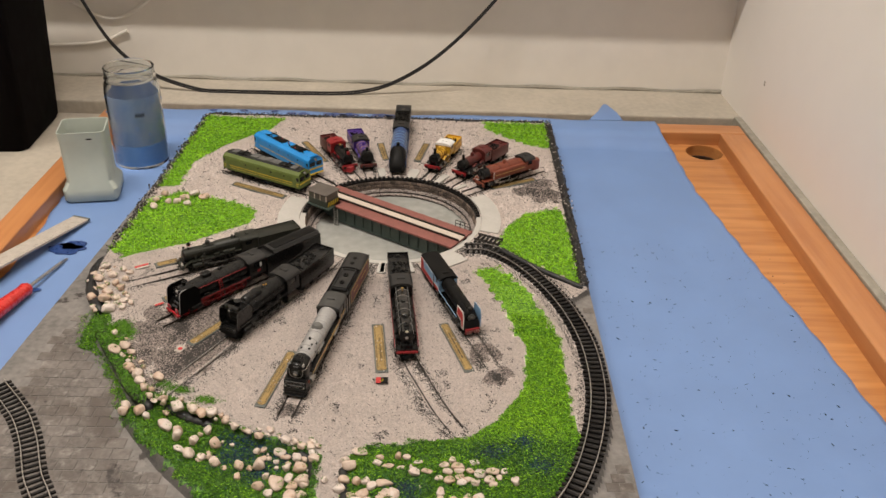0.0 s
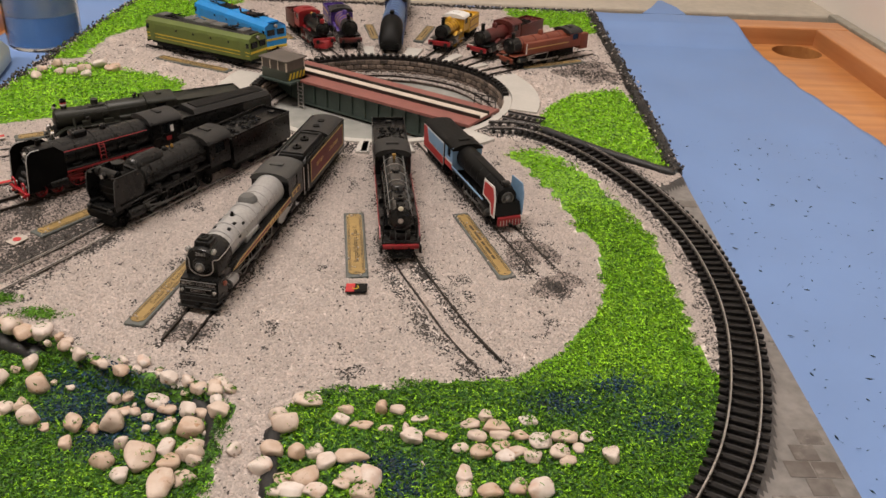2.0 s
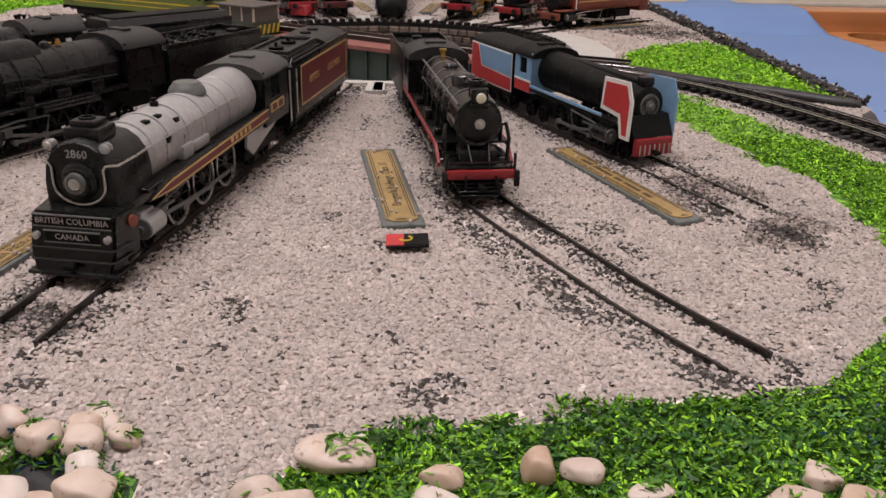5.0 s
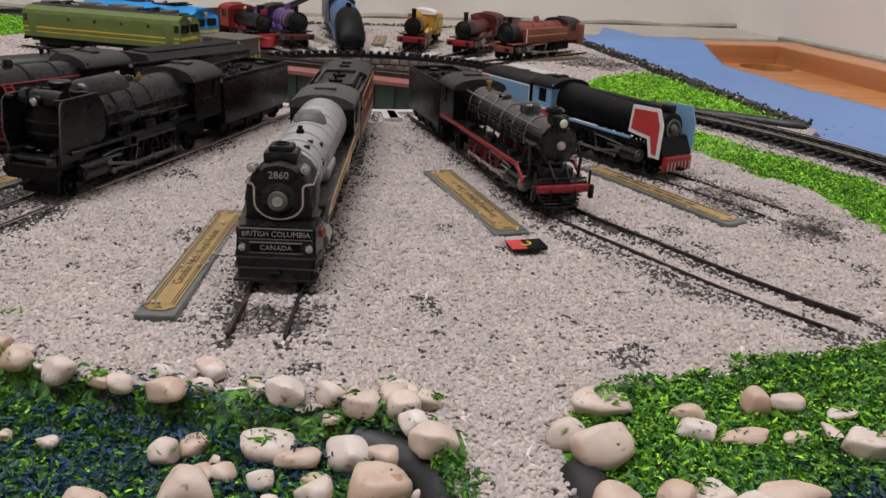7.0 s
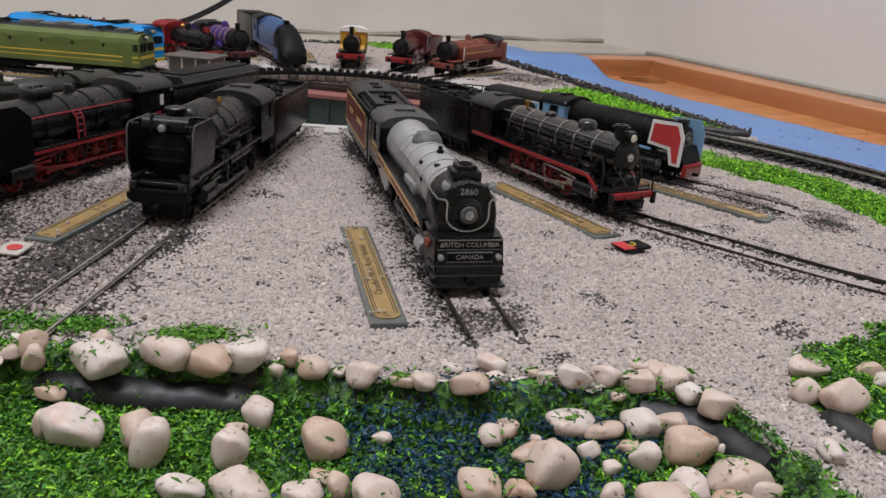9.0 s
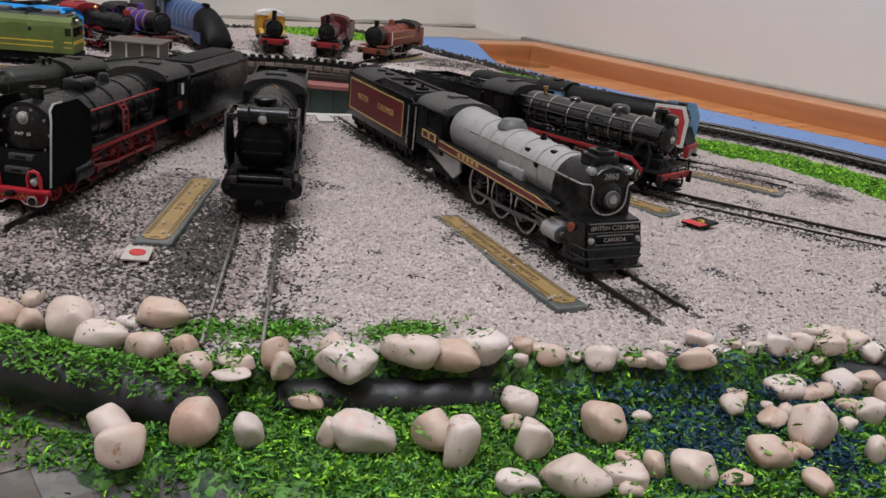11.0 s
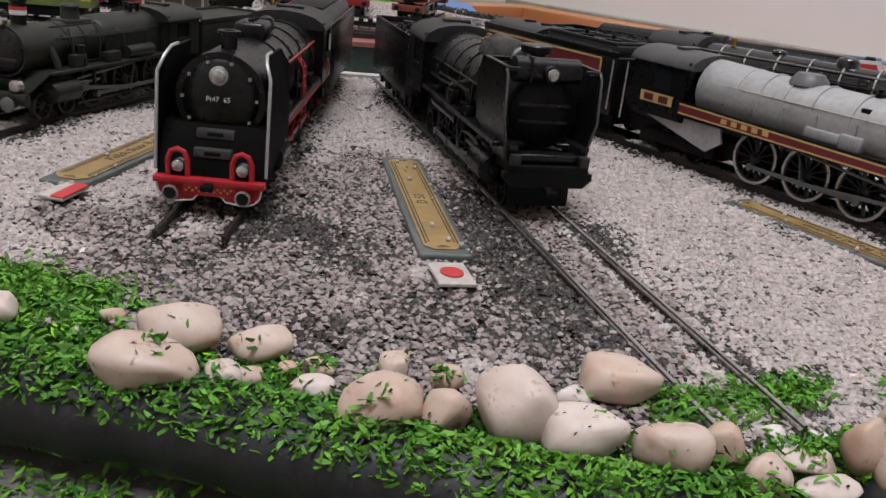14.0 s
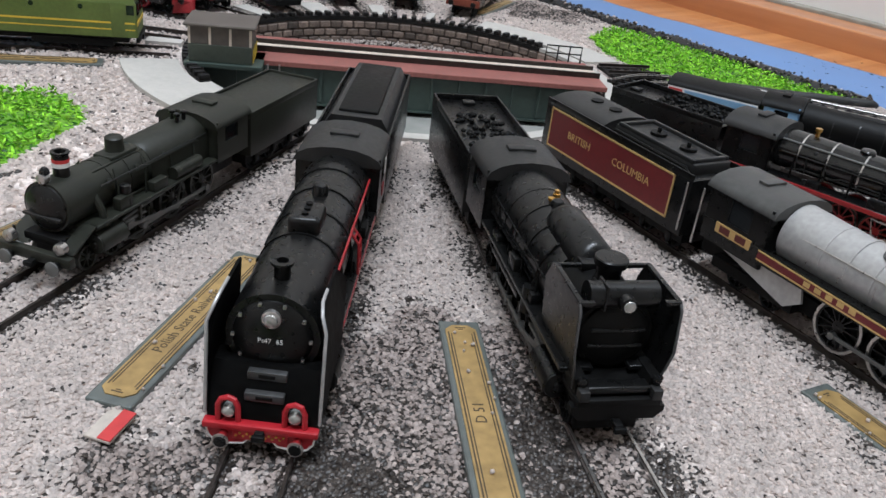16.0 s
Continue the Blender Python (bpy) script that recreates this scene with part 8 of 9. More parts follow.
def flag(x, y, turn, lx, ly, bands, label, dot=None, base=M_PAPER):
    """A small printed flag card: bands of (material, from, to) along its length."""
    r = thing("flag_card", pose(x, y, 0.0005, 2, -2, turn), label, "flag", "flag cards")
    part("card", bx(B(), -lx / 2, lx / 2, -ly / 2, ly / 2, -0.0001, 0.0004, 0.0001, 1), base, r)
    for m, a, b in bands:
        part("stripe", bx(B(), -lx / 2 + 0.0001, lx / 2 - 0.0001, -ly / 2 + ly * a, -ly / 2 + ly * b, 0.0004, 0.0006), m, r)
    if dot:
        part("disc", cyl(B(), (0, 0, 0.0004), (0, 0, 0.0006), dot, n=24), M_FLAGRED, r)
    return r


flag(-0.1703, 0.4675, 62, 0.0070, 0.0052, [], "white card with a red disc in the gravel", 0.0016)
flag(-0.2005, 0.5215, 35, 0.0068, 0.0042, [(M_FLAGRED, 0.0, 0.5)], "red and white flag card bent in the gravel")
angola = flag(-0.0300, 0.4385, -90, 0.0062, 0.0080, [(M_FLAGRED, 0.0, 0.42), (M_MATTBLACK, 0.42, 1.0)], "small red and black flag card with a yellow emblem", None, M_MATTBLACK)
part("emblem", tube(B(), [(0.0012 * math.cos(a), -0.0003 + 0.0012 * math.sin(a), 0.0007) for a in np.linspace(-1.2, 2.6, 9)], 0.00022, 5), M_YELLOW, angola, "yellow curved emblem")
flag(-0.2290, 0.5735, 30, 0.0110, 0.0062, [(M_FLAGRED, 0.35, 0.7)], "red and white flag card in gravel")

# ---- pebbles ----
rnd = random.Random(11)


def pebble_mesh(seed):
    """A tumbled stone with worn flats, one unit long, wide and high."""
    bm = B()
    bmesh.ops.create_icosphere(bm, subdivisions=3, radius=0.5)
    r = random.Random(seed)
    off = Vector((r.uniform(0, 50), r.uniform(0, 50), r.uniform(0, 50)))
    flats = [(Vector((r.gauss(0, 1), r.gauss(0, 1), r.gauss(0, 1))).normalized(), r.uniform(0.28, 0.42)) for _ in range(9)]
    for v in bm.verts:
        v.co = Vector([math.copysign(abs(2 * q) ** 0.8 / 2, q) for q in v.co])
        v.co *= 1 + noise.noise(v.co * 2.3 + off) * 0.34
        for n, d in flats:
            over = v.co.dot(n) - d
            if over > 0:
                v.co -= n * over * 0.8
        v.co *= 1 + noise.noise(v.co * 6 + off) * 0.09
    for _ in range(1):
        bmesh.ops.smooth_vert(bm, verts=bm.verts, factor=0.5, use_axis_x=True, use_axis_y=True, use_axis_z=True)
    low = [min(v.co[i] for v in bm.verts) for i in range(3)]
    high = [max(v.co[i] for v in bm.verts) for i in range(3)]
    for v in bm.verts:
        v.co = Vector([(v.co[i] - low[i]) / (high[i] - low[i]) - 0.5 for i in range(3)])
    me = bpy.data.meshes.new("pebble")
    bm.to_mesh(me)
    bm.free()
    me.shade_smooth()
    me.materials.append(M_PEBBLE)
    return me


PEBBLES = [pebble_mesh(s) for s in range(24)]
LAID = []
SEATS = []


def lay(stones, group, least=-1.0, yaw=0.0, spread=30):
    """Stones of (x, y, length, height) or (x, y, length, depth, height) in millimetres, long sides near the angle yaw."""
    for x, y, s, *d, h in stones:
        x, y, s, h = x * MM, y * MM, s * MM, h * MM
        d = d[0] * MM if d else min(1.1 * s, 0.45 * s + 0.5 * h)
        z = max(least, float(ground(np.array([x]), np.array([y]))[0])) + h * 0.42
        LAID.append((x, y, min(s, 1.3 * d)))
        SEATS.append((x, y, min(s, 1.2 * d), z))
        ob = new("pebble", rnd.choice(PEBBLES))
        ob.matrix_basis = pose(x, y, z, rnd.uniform(-8, 8), rnd.uniform(-8, 8), yaw + rnd.uniform(-spread, spread)) @ Matrix.Diagonal((s * 1.04, d * 1.04, h * 1.04, 1))
        tagged(ob, "smooth cream pebble set in the landscaping", "pebble", group)


def thick(stones):
    """Heights for stones of (x, y, length, depth)."""
    return [(x, y, s, d, 0.62 * min(s, d)) for x, y, s, d in stones]


lay([(-211, 479, 2.7, 1.7), (-208, 469, 8.5, 5.9), (-214, 464, 9.6, 5.5), (-202, 463, 6.5, 4.0), (-208, 460, 3.7, 3.0), (-206, 459, 3.1, 2.3), (-202, 458, 2.0, 1.8), (-199, 457, 3.6, 2.1), (-202, 454, 4.6, 2.0), (-199, 447, 8.0, 5.2), (-195, 442, 4.7, 4.4), (-190, 438, 7.7, 7.2), (-187, 432, 7.8, 4.5), (-181, 438, 4.0, 2.1), (-176, 436, 8.1, 4.5)], "pebbles on the kerb", -0.0008, -43, 8)
lay([(-182, 426, 6.8, 5.6), (-177, 424, 4.5, 4.5), (-177, 419, 4.9, 3.4), (-171, 418, 5.9, 2.3), (-173, 415, 5.9, 1.5), (-166, 415, 4.2, 6.0), (-166, 412, 3.8, 4.4), (-156, 415, 4.2, 4.3), (-157, 409, 9.6, 4.9), (-146, 407, 9.8, 6.2), (-134, 404, 9.8, 4.8), (-140, 403, 8.9, 4.4), (-127, 401, 3.5, 3.3), (-130, 398, 2.5, 2.7), (-124, 397, 4.8, 3.6)], "pebbles on the kerb", -0.0010, -43, 8)
lay([(-164, 408, 5.4, 2.1)], "pebbles on the kerb", -0.0045, -43, 8)
lay([(-191, 414, 7.1, 6.1), (-191, 409, 6.1, 5.4), (-181, 409, 7.6, 6.4), (-175, 404, 3.8, 5.9), (-165, 399, 3.2, 4.7), (-161, 396, 9.4, 5.9), (-152, 391, 7.1, 7.0), (-134, 393, 5.8, 4.7), (-151, 386, 4.8, 7.8)], "pebbles on the lower bank", -0.0062, -43, 8)
lay([(-124, 400, 5.3, 2.0), (-117, 392, 5.7, 4.3), (-108, 388, 4.4, 2.8), (-102, 390, 3.8, 2.7), (-95, 389, 5.3, 3.7), (-101, 385, 6.9, 3.7), (-88, 382, 3.2, 2.7), (-84, 380, 6.1, 3.9), (-78, 379, 4.6, 3.5), (-74, 376, 6.2, 3.5), (-68, 374, 4.7, 4.0), (-69, 382, 4.4, 1.9), (-67, 379, 4.3, 2.9)], "pebbles on the kerb", -0.0012, -36, 8)
lay([(-140, 383, 5.4, 6.1), (-138, 390, 3.5, 3.0), (-148, 377, 6.5, 3.5), (-141, 373, 9.2, 6.3), (-133, 371, 6.4, 3.4), (-134, 369, 3.9, 2.2), (-128, 370, 3.2, 4.3), (-124, 366, 6.6, 5.2), (-118, 363, 4.7, 1.9), (-127, 381, 6.9, 6.1), (-117, 382, 3.2, 1.9), (-87, 375, 8.1, 4.1), (-97, 364, 7.9, 7.2), (-109, 364, 6.7, 4.9), (-94, 374, 1.9, 1.8), (-71, 370, 6.6, 4.9), (-81, 367, 4.4, 2.0), (-87, 363, 2.8, 2.3), (-81, 363, 4.8, 4.6), (-92, 356, 3.5, 4.2)], "pebbles on the lower bank", -0.0062, -36, 8)
lay([(-111, 390, 4.5, 1.9), (-96, 385, 3.6, 2.6), (-69, 377, 4.1, 3.9), (-64, 376, 3.7, 3.1), (-67, 371, 4.4, 3.7), (-65, 366, 6.9, 4.3), (-78, 375, 2.7, 1.3)], "pebbles on the kerb", -0.0012, -21, 8)
lay([(-129, 374, 3.9, 2.2), (-123, 384, 2.1, 2.0), (-101, 376, 4.2, 3.7), (-93, 371, 3.8, 2.6), (-76, 371, 6.6, 5.0), (-88, 368, 3.7, 3.2), (-73, 362, 7.9, 5.7), (-68, 361, 2.5, 3.6), (-69, 350, 5.3, 3.6)], "pebbles on the lower bank", -0.0062, -21, 8)
lay([(-39, 372, 9.1, 3.8), (-47, 365, 5.4, 4.4), (-44, 360, 8.3, 6.5), (-27, 369, 5.3, 2.8), (-28, 364, 5.6, 3.1), (-16, 369, 4.0, 4.3), (-46, 349, 6.3, 5.0), (-39, 348, 4.9, 4.7), (-48, 343, 7.0, 4.4)], "pebbles by the path", -0.002, -21, 8)
lay(thick([(-22, 362, 7.9, 3.2), (-14, 361, 5.1, 2.5), (-11, 369, 4.9, 5.0), (-8, 361, 2.4, 5.4), (-4, 365, 5.5, 3.3), (1, 358, 6.9, 3.7), (11, 363, 6.3, 4.2), (16, 367, 4.4, 4.6), (19, 362, 8.2, 5.1), (29, 366, 5.8, 4.3), (13, 358, 5.6, 5.3), (8, 353, 5.0, 3.3), (14, 351, 6.5, 5.9), (20, 359, 6.2, 4.1), (20, 354, 5.3, 3.9)]), "pebbles by the path", -0.002, 0, 8)
lay(thick([(21, 350, 5.8, 4.4), (26, 359, 5.4, 4.7), (25, 352, 7.2, 4.2), (29, 350, 5.2, 5.3), (32, 356, 7.3, 5.9), (39, 358, 7.8, 6.3), (37, 352, 6.5, 5.4), (39, 349, 5.1, 3.8), (46, 359, 4.3, 4.5), (43, 354, 3.9, 3.8), (-34, 349, 5.4, 5.3), (-35, 339, 7.3, 7.5), (-41, 338, 6.7, 4.9), (-30, 345, 5.6, 5.7), (-23, 348, 10.2, 5.2)]), "pebbles by the path", -0.002, 0, 8)
lay(thick([(-22, 340, 8.6, 5.5), (-17, 339, 6.1, 8.6), (-19, 334, 7.1, 6.5), (-32, 334, 6.6, 4.7), (-38, 334, 8.3, 4.7), (-43, 334, 4.8, 4.0), (-25, 337, 4.8, 4.0), (9, 342, 4.7, 7.4), (9, 336, 4.8, 5.3), (16, 336, 7.0, 4.8), (24, 338, 5.4, 5.4), (30, 337, 7.3, 6.7), (-3, 346, 1.8, 2.7)]), "pebbles by the path", -0.002, 0, 8)
lay(thick([(-97, 378, 4.1, 4.5), (-97, 371, 5.7, 4.4), (-83, 372, 6.6, 5.0), (-85, 350, 8.4, 11.2), (-79, 355, 5.3, 6.4), (-71, 354, 9.2, 8.6), (-76, 349, 6.5, 6.1), (-76, 340, 7.2, 10.6), (-70, 343, 7.5, 5.8)]), "pebbles in the dry stream bed", -1.0, 0, 8)
lay([(-221, 485, 4.8, 3.3)], "pebbles on the kerb", -0.0012, -45, 15)


def plain(stones):
    """Heights for stones of (x, y, length), skipping those that would lie inside another."""
    return [(x, y, s, s * rnd.uniform(0.5, 0.72)) for x, y, s in stones if all(math.hypot(x * MM - a, y * MM - b) > 0.42 * (0.8 * s * MM + c) for a, b, c in LAID)]


lay(plain([(-257, 571, 8.7), (-256, 554, 8.5), (-247, 559, 7.6), (-241, 548, 7.4), (-250, 543, 7.4), (-243, 535, 8.3), (-235, 541, 7.4), (-242, 527, 9.1), (-234, 528, 7.2), (-235, 513, 9.8), (-226, 517, 8), (-249, 675, 9.4), (-251, 688, 7.6), (-246, 700, 8.7), (-231, 685, 7.5), (-226, 693, 8.5), (-219, 700, 9.5), (-209, 695, 9.5), (-221, 682, 7.5), (-239, 685, 7.6)]), "pebbles round the yard", -1.0, 0, 90)

# smaller stones between the larger ones along the banks
fill = []
for line, n, spread, low, high in (([(-0.258, 0.572), (-0.246, 0.54), (-0.228, 0.505), (-0.209, 0.468), (-0.197, 0.444), (-0.184, 0.427), (-0.165, 0.412), (-0.142, 0.403), (-0.118, 0.391), (-0.094, 0.382), (-0.068, 0.371)], 240, 0.0042, 2.0, 4.4),
                                   ([(-0.105, 0.352), (-0.09, 0.36), (-0.075, 0.352), (-0.072, 0.34)], 26, 0.010, 4.5, 8.0), ([(-0.045, 0.362), (-0.02, 0.362), (0.005, 0.358), (0.03, 0.357), (0.048, 0.355)], 6, 0.006, 4.5, 8.0),
                                   ([(-0.046, 0.350), (-0.035, 0.344), (-0.022, 0.340)], 14, 0.007, 4.5, 8.5), ([(-0.187, 0.412), (-0.16, 0.396), (-0.142, 0.38), (-0.122, 0.366)], 3, 0.007, 4.0, 7.5), ([(-0.254, 0.566), (-0.244, 0.545), (-0.236, 0.525), (-0.229, 0.512)], 190, 0.0062, 4.4, 8.0)):
    for p in glide(line, n):
        x, y, s = p.x + rnd.gauss(0, spread), p.y + rnd.gauss(0, spread * 0.6), rnd.uniform(low, high)
        if n == 240 and float(away(np.array([x]), np.array([y]), UPPER)[0]) < 0.0005:
            continue
        if all(math.hypot(x - a, y - b) > 0.46 * (s * MM + c) for a, b, c in LAID + fill):
            fill.append((x, y, s * MM))
lay([(a / MM, b / MM, c / MM, c / MM * rnd.uniform(0.5, 0.75)) for a, b, c in fill if b > 0.38 and not (a < -0.2 and 0.48 < b < 0.515)], "small pebbles along the banks", -0.0045, 0, 90)
lay([(a / MM, b / MM, c / MM, c / MM * rnd.uniform(0.5, 0.75)) for a, b, c in fill if b <= 0.38], "small pebbles along the banks", -1.0, 0, 90)

# flock caught on the stones
fx, fy, fz = [], [], []
for x, y, s, z in SEATS:
    for i in range(rnd.choice((0, 3, 7, 14, 24, 40))):
        a, d = rnd.uniform(0, 6.28), s * rnd.uniform(0.1, 0.5)
        fx.append(x + d * math.cos(a))
        fy.append(y + d * math.sin(a) * 0.85)
        fz.append(z + s * 0.30 * math.sqrt(max(0.0, 1 - (d / (s * 0.52)) ** 2)))
tagged(scatter("flock_on_stones", BLADE, BLADE_F, np.array(fx), np.array(fy), np.array(fz), np.random.RandomState(9).uniform(0.0005, 0.001, len(fx)), M_SHADEGRASS, 91, 1.0, 0.4), "green flock stuck to the pebbles", "flock", kind="stuff")

# ---- workbench clutter ----
jar = thing("glass_jar", pose(-0.305, 0.818, -0.0208), "straight-sided glass jar holding blue paint water", "jar")
prof = [(0, 0.0235), (0.001, 0.0262), (0.003, 0.0272), (0.078, 0.0272), (0.086, 0.0262), (0.090, 0.0242), (0.092, 0.0252), (0.0935, 0.0252), (0.095, 0.0242), (0.1005, 0.0242), (0.102, 0.0247), (0.103, 0.0235), (0.102, 0.0222), (0.09, 0.0222), (0.085, 0.0240), (0.078, 0.0252), (0.004, 0.0252), (0.003, 0.022)]
part("glass", lathe(B(), (0, 0, 0), (0, 0, 1), prof, 48), M_JAR, jar, smooth=True).visible_shadow = False
part("paint_water", lathe(B(), (0, 0, 0.0035), (0, 0, 1), [(0, 0.0236), (0.0005, 0.0249), (0.022, 0.0249), (0.0222, 0.0236)], 40), M_BLUEWATER, jar, "dark blue paint water")
M_FILM = mat("dried_paint_film", (0.20, 0.235, 0.28), 0.5, 0, 70, 0.25, col2=(0.045, 0.115, 0.28))
bm = lathe(B(), (0, 0, 0.0260), (0, 0, 1), [(0, 0.02492), (0.050, 0.02492), (0.050, 0.0247), (0, 0.0247), (0, 0.02492)], 40, False)
part("paint_film", bm, M_FILM, jar, "blue paint film dried on the glass", smooth=True)
bm = B()
for i in range(4):
    a = radians(-70 + i * 5)
    bx(bm, 0.0272 * math.cos(a) - 0.0007, 0.0272 * math.cos(a) + 0.0007, 0.0272 * math.sin(a) - 0.0006, 0.0272 * math.sin(a) + 0.0002, 0.058, 0.0615)
part("printed_mark", bm, M_MATTBLACK, jar)
rnd = random.Random(3)
bm = B()
for i in range(40):
    a, z = rnd.uniform(0, 6.28), rnd.uniform(0.02, 0.08)
    q = bmesh.ops.create_icosphere(bm, subdivisions=1, radius=rnd.uniform(0.0004, 0.0011))
    bmesh.ops.translate(bm, vec=(0.0273 * math.cos(a), 0.0273 * math.sin(a), z), verts=q["verts"])
tagged(part("droplets", bm, M_BLUEWATER, jar, "blue splashes on the glass"), kind="stuff")


def rsq(hx, hy, r, z, n=5):
    """A rounded rectangle at height z."""
    pts = []
    for sx, sy, a0 in ((1, 1, 0), (-1, 1, 90), (-1, -1, 180), (1, -1, 270)):
        for i in range(n + 1):
            a = radians(a0 + 90 * i / n)
            pts.append((sx * (hx - r) + r * math.cos(a), sy * (hy - r) + r * math.sin(a), z))
    return pts


tub = thing("plastic_tub", pose(-0.3285, 0.742, -0.0208, 0, 0, 12), "milky square plastic container with open top", "container")
part("body", loft(B(), [rsq(0.0225, 0.0205, 0.005, 0), rsq(0.0248, 0.0226, 0.006, 0.003), rsq(0.0250, 0.0228, 0.006, 0.0125), rsq(0.0205, 0.0185, 0.005, 0.019), rsq(0.0203, 0.0183, 0.005, 0.056), rsq(0.0212, 0.0192, 0.005, 0.0695),
                        rsq(0.0203, 0.0183, 0.0045, 0.0695), rsq(0.0190, 0.0170, 0.0045, 0.056), rsq(0.0190, 0.0170, 0.0045, 0.02), rsq(0.018, 0.016, 0.004, 0.004)]), M_TUB, tub, smooth=True)
bm = B()
for i in range(6):
    bx(bm, 0.0203, 0.0206, -0.004, 0.004 - (i % 2) * 0.003, 0.02 + i * 0.0035, 0.0204 + i * 0.0035)
part("graduation", bm, M_SLAB, tub)
part("stain", bx(B(), 0.004, 0.010, -0.0188, -0.0183, 0.062, 0.064, 0.0003), M_MATTBLACK, tub)

ruler = thing("ruler", pose(-0.371, 0.525, -0.0031, 0, 5.6, 72.3), "worn white wooden ruler with paint-stained tip", "ruler")
part("blade", bx(B(), -0.11, 0.168, -0.0085, 0.0085, 0, 0.0022, 0.0005), M_PAPER, ruler)
part("stained_tip", bx(B(), 0.1655, 0.1685, -0.0086, 0.0086, -0.0002, 0.0024, 0.0004), M_PLATEBASE, ruler, "dark grey stained tip")
bm = B()
for i in range(-27, 40):
    bx(bm, 0.004 + i * 0.004, 0.0043 + i * 0.004, -0.0085, -0.0085 + (0.005 if i % 5 == 0 else 0.003), 0.0022, 0.00225)
part("graduation", bm, M_ROOFGREY, ruler)

sd = thing("screwdriver", pose(-0.3258, 0.5278, -0.0138, 0, 4, 78.6), "small screwdriver with a glossy red handle", "screwdriver")
part("handle", lathe(B(), (-0.045, 0, 0), (1, 0, 0), [(0, 0.003), (0.002, 0.0058), (0.02, 0.0062), (0.055, 0.006), (0.073, 0.0052), (0.079, 0.0058), (0.082, 0.0045), (0.083, 0.002)], 12), M_HANDLE, sd, smooth=True)
part("shaft", cyl(B(), (0.037, 0, 0), (0.082, 0, 0), 0.0014, n=12), M_STEEL, sd, smooth=True)
part("tip", loft(B(), [ring((0.082, 0, 0), (1, 0, 0), 0.0014, 8), [(0.090, 0.0016 * math.cos(a), 0.0003 * math.sin(a)) for a in np.linspace(0, 2 * math.pi, 8, endpoint=False)]]), M_STEEL, sd)

bin_ = thing("plastic_bin", pose(-0.487, 0.887, -0.0225, 0, 0, 4), "tall dark brown-black plastic bin", "bin")
part("body", loft(B(), [rsq(0.048, 0.055, 0.012, 0), rsq(0.050, 0.057, 0.012, 0.004), rsq(0.064, 0.07, 0.014, 0.24), rsq(0.061, 0.067, 0.013, 0.24), rsq(0.049, 0.056, 0.011, 0.01)]), M_BAG, bin_, smooth=True)
part("lip", loft(B(), [rsq(0.064, 0.07, 0.014, 0.236), rsq(0.067, 0.073, 0.015, 0.238), rsq(0.067, 0.073, 0.015, 0.244), rsq(0.062, 0.068, 0.013, 0.244), rsq(0.062, 0.068, 0.013, 0.236)]), M_BAG, bin_, smooth=True)
room_box("side_counter", -1.2, -0.3815, 0.3, 0.9515, -0.75, -0.0225, M_LEDGE, "tan concrete counter beside the table", "counter", 0.003)

line = glide([(-0.475, 1.02, 0.21), (-0.425, 1.01, 0.11), (-0.387, 1.0, 0.046), (-0.344, 0.995, 0.013), (-0.29, 0.992, -0.0045), (-0.258, 0.99, -0.0055), (-0.209, 0.99, -0.0055), (-0.16, 0.99, -0.0052), (-0.10, 0.995, -0.0045), (-0.05, 1.0, 0.008), (0.008, 1.0, 0.047), (0.07, 1.01, 0.11), (0.14, 1.03, 0.20)], 90)
cable = thing("power_cable", pose(0, 0, 0), "black two-core cable hanging in a loop by the wall", "cable")
for k in (-1, 1):
    part("core", tube(B(), [p + Vector((0, k * 0.0006, k * 0.0011)) for p in line], 0.00125, 8), M_CABLE, cable, smooth=True)
for pts in ([(-0.47, 1.037, 0.10), (-0.40, 1.0375, 0.066), (-0.35, 1.037, 0.09), (-0.33, 1.037, 0.12), (-0.30, 1.037, 0.18)], [(-0.50, 1.037, 0.03), (-0.42, 1.0375, 0.036), (-0.38, 1.037, 0.052)]):
    tagged(part("surface_cable", tube(B(), [(p.x, p.y, p.z) for p in glide(pts, 24)], 0.0022, 8), M_WALL, None, smooth=True), "thin cable painted over with the wall", "cable", "wall cables")

# ---- gravel and flock ----
rs = np.random.RandomState(21)


def in_any(x, y, polys):
    res = np.zeros(x.shape, bool)
    for p in polys:
        res |= inside(x, y, p)
    return res


def track_gap(x, y):
    """Distance from the nearest siding's middle line, and how far out along it."""
    best = np.full(x.shape, 1.0)
    for deg, r1 in [*STALLS.values(), (-84.0, 0.215)]:
        c, s = math.cos(radians(deg)), math.sin(radians(deg))
        u, v = (x - CX) * c + (y - CY) * s, -(x - CX) * s + (y - CY) * c
        d = np.where((u > 0.08) & (u < r1 + 0.004), np.abs(v), 1.0)
        best = np.minimum(best, d)
    for (ax, ay), (bx_, by) in (((-0.0145, 0.456), (-0.0055, 0.4385)), ((-0.0055, 0.4385), (0.004, 0.4155)), ((0.004, 0.4155), (0.0195, 0.3935))):
        t = np.clip(((x - ax) * (bx_ - ax) + (y - ay) * (by - ay)) / ((bx_ - ax) ** 2 + (by - ay) ** 2), 0, 1)
        best = np.minimum(best, np.hypot(x - ax - t * (bx_ - ax), y - ay - t * (by - ay)))
    return best


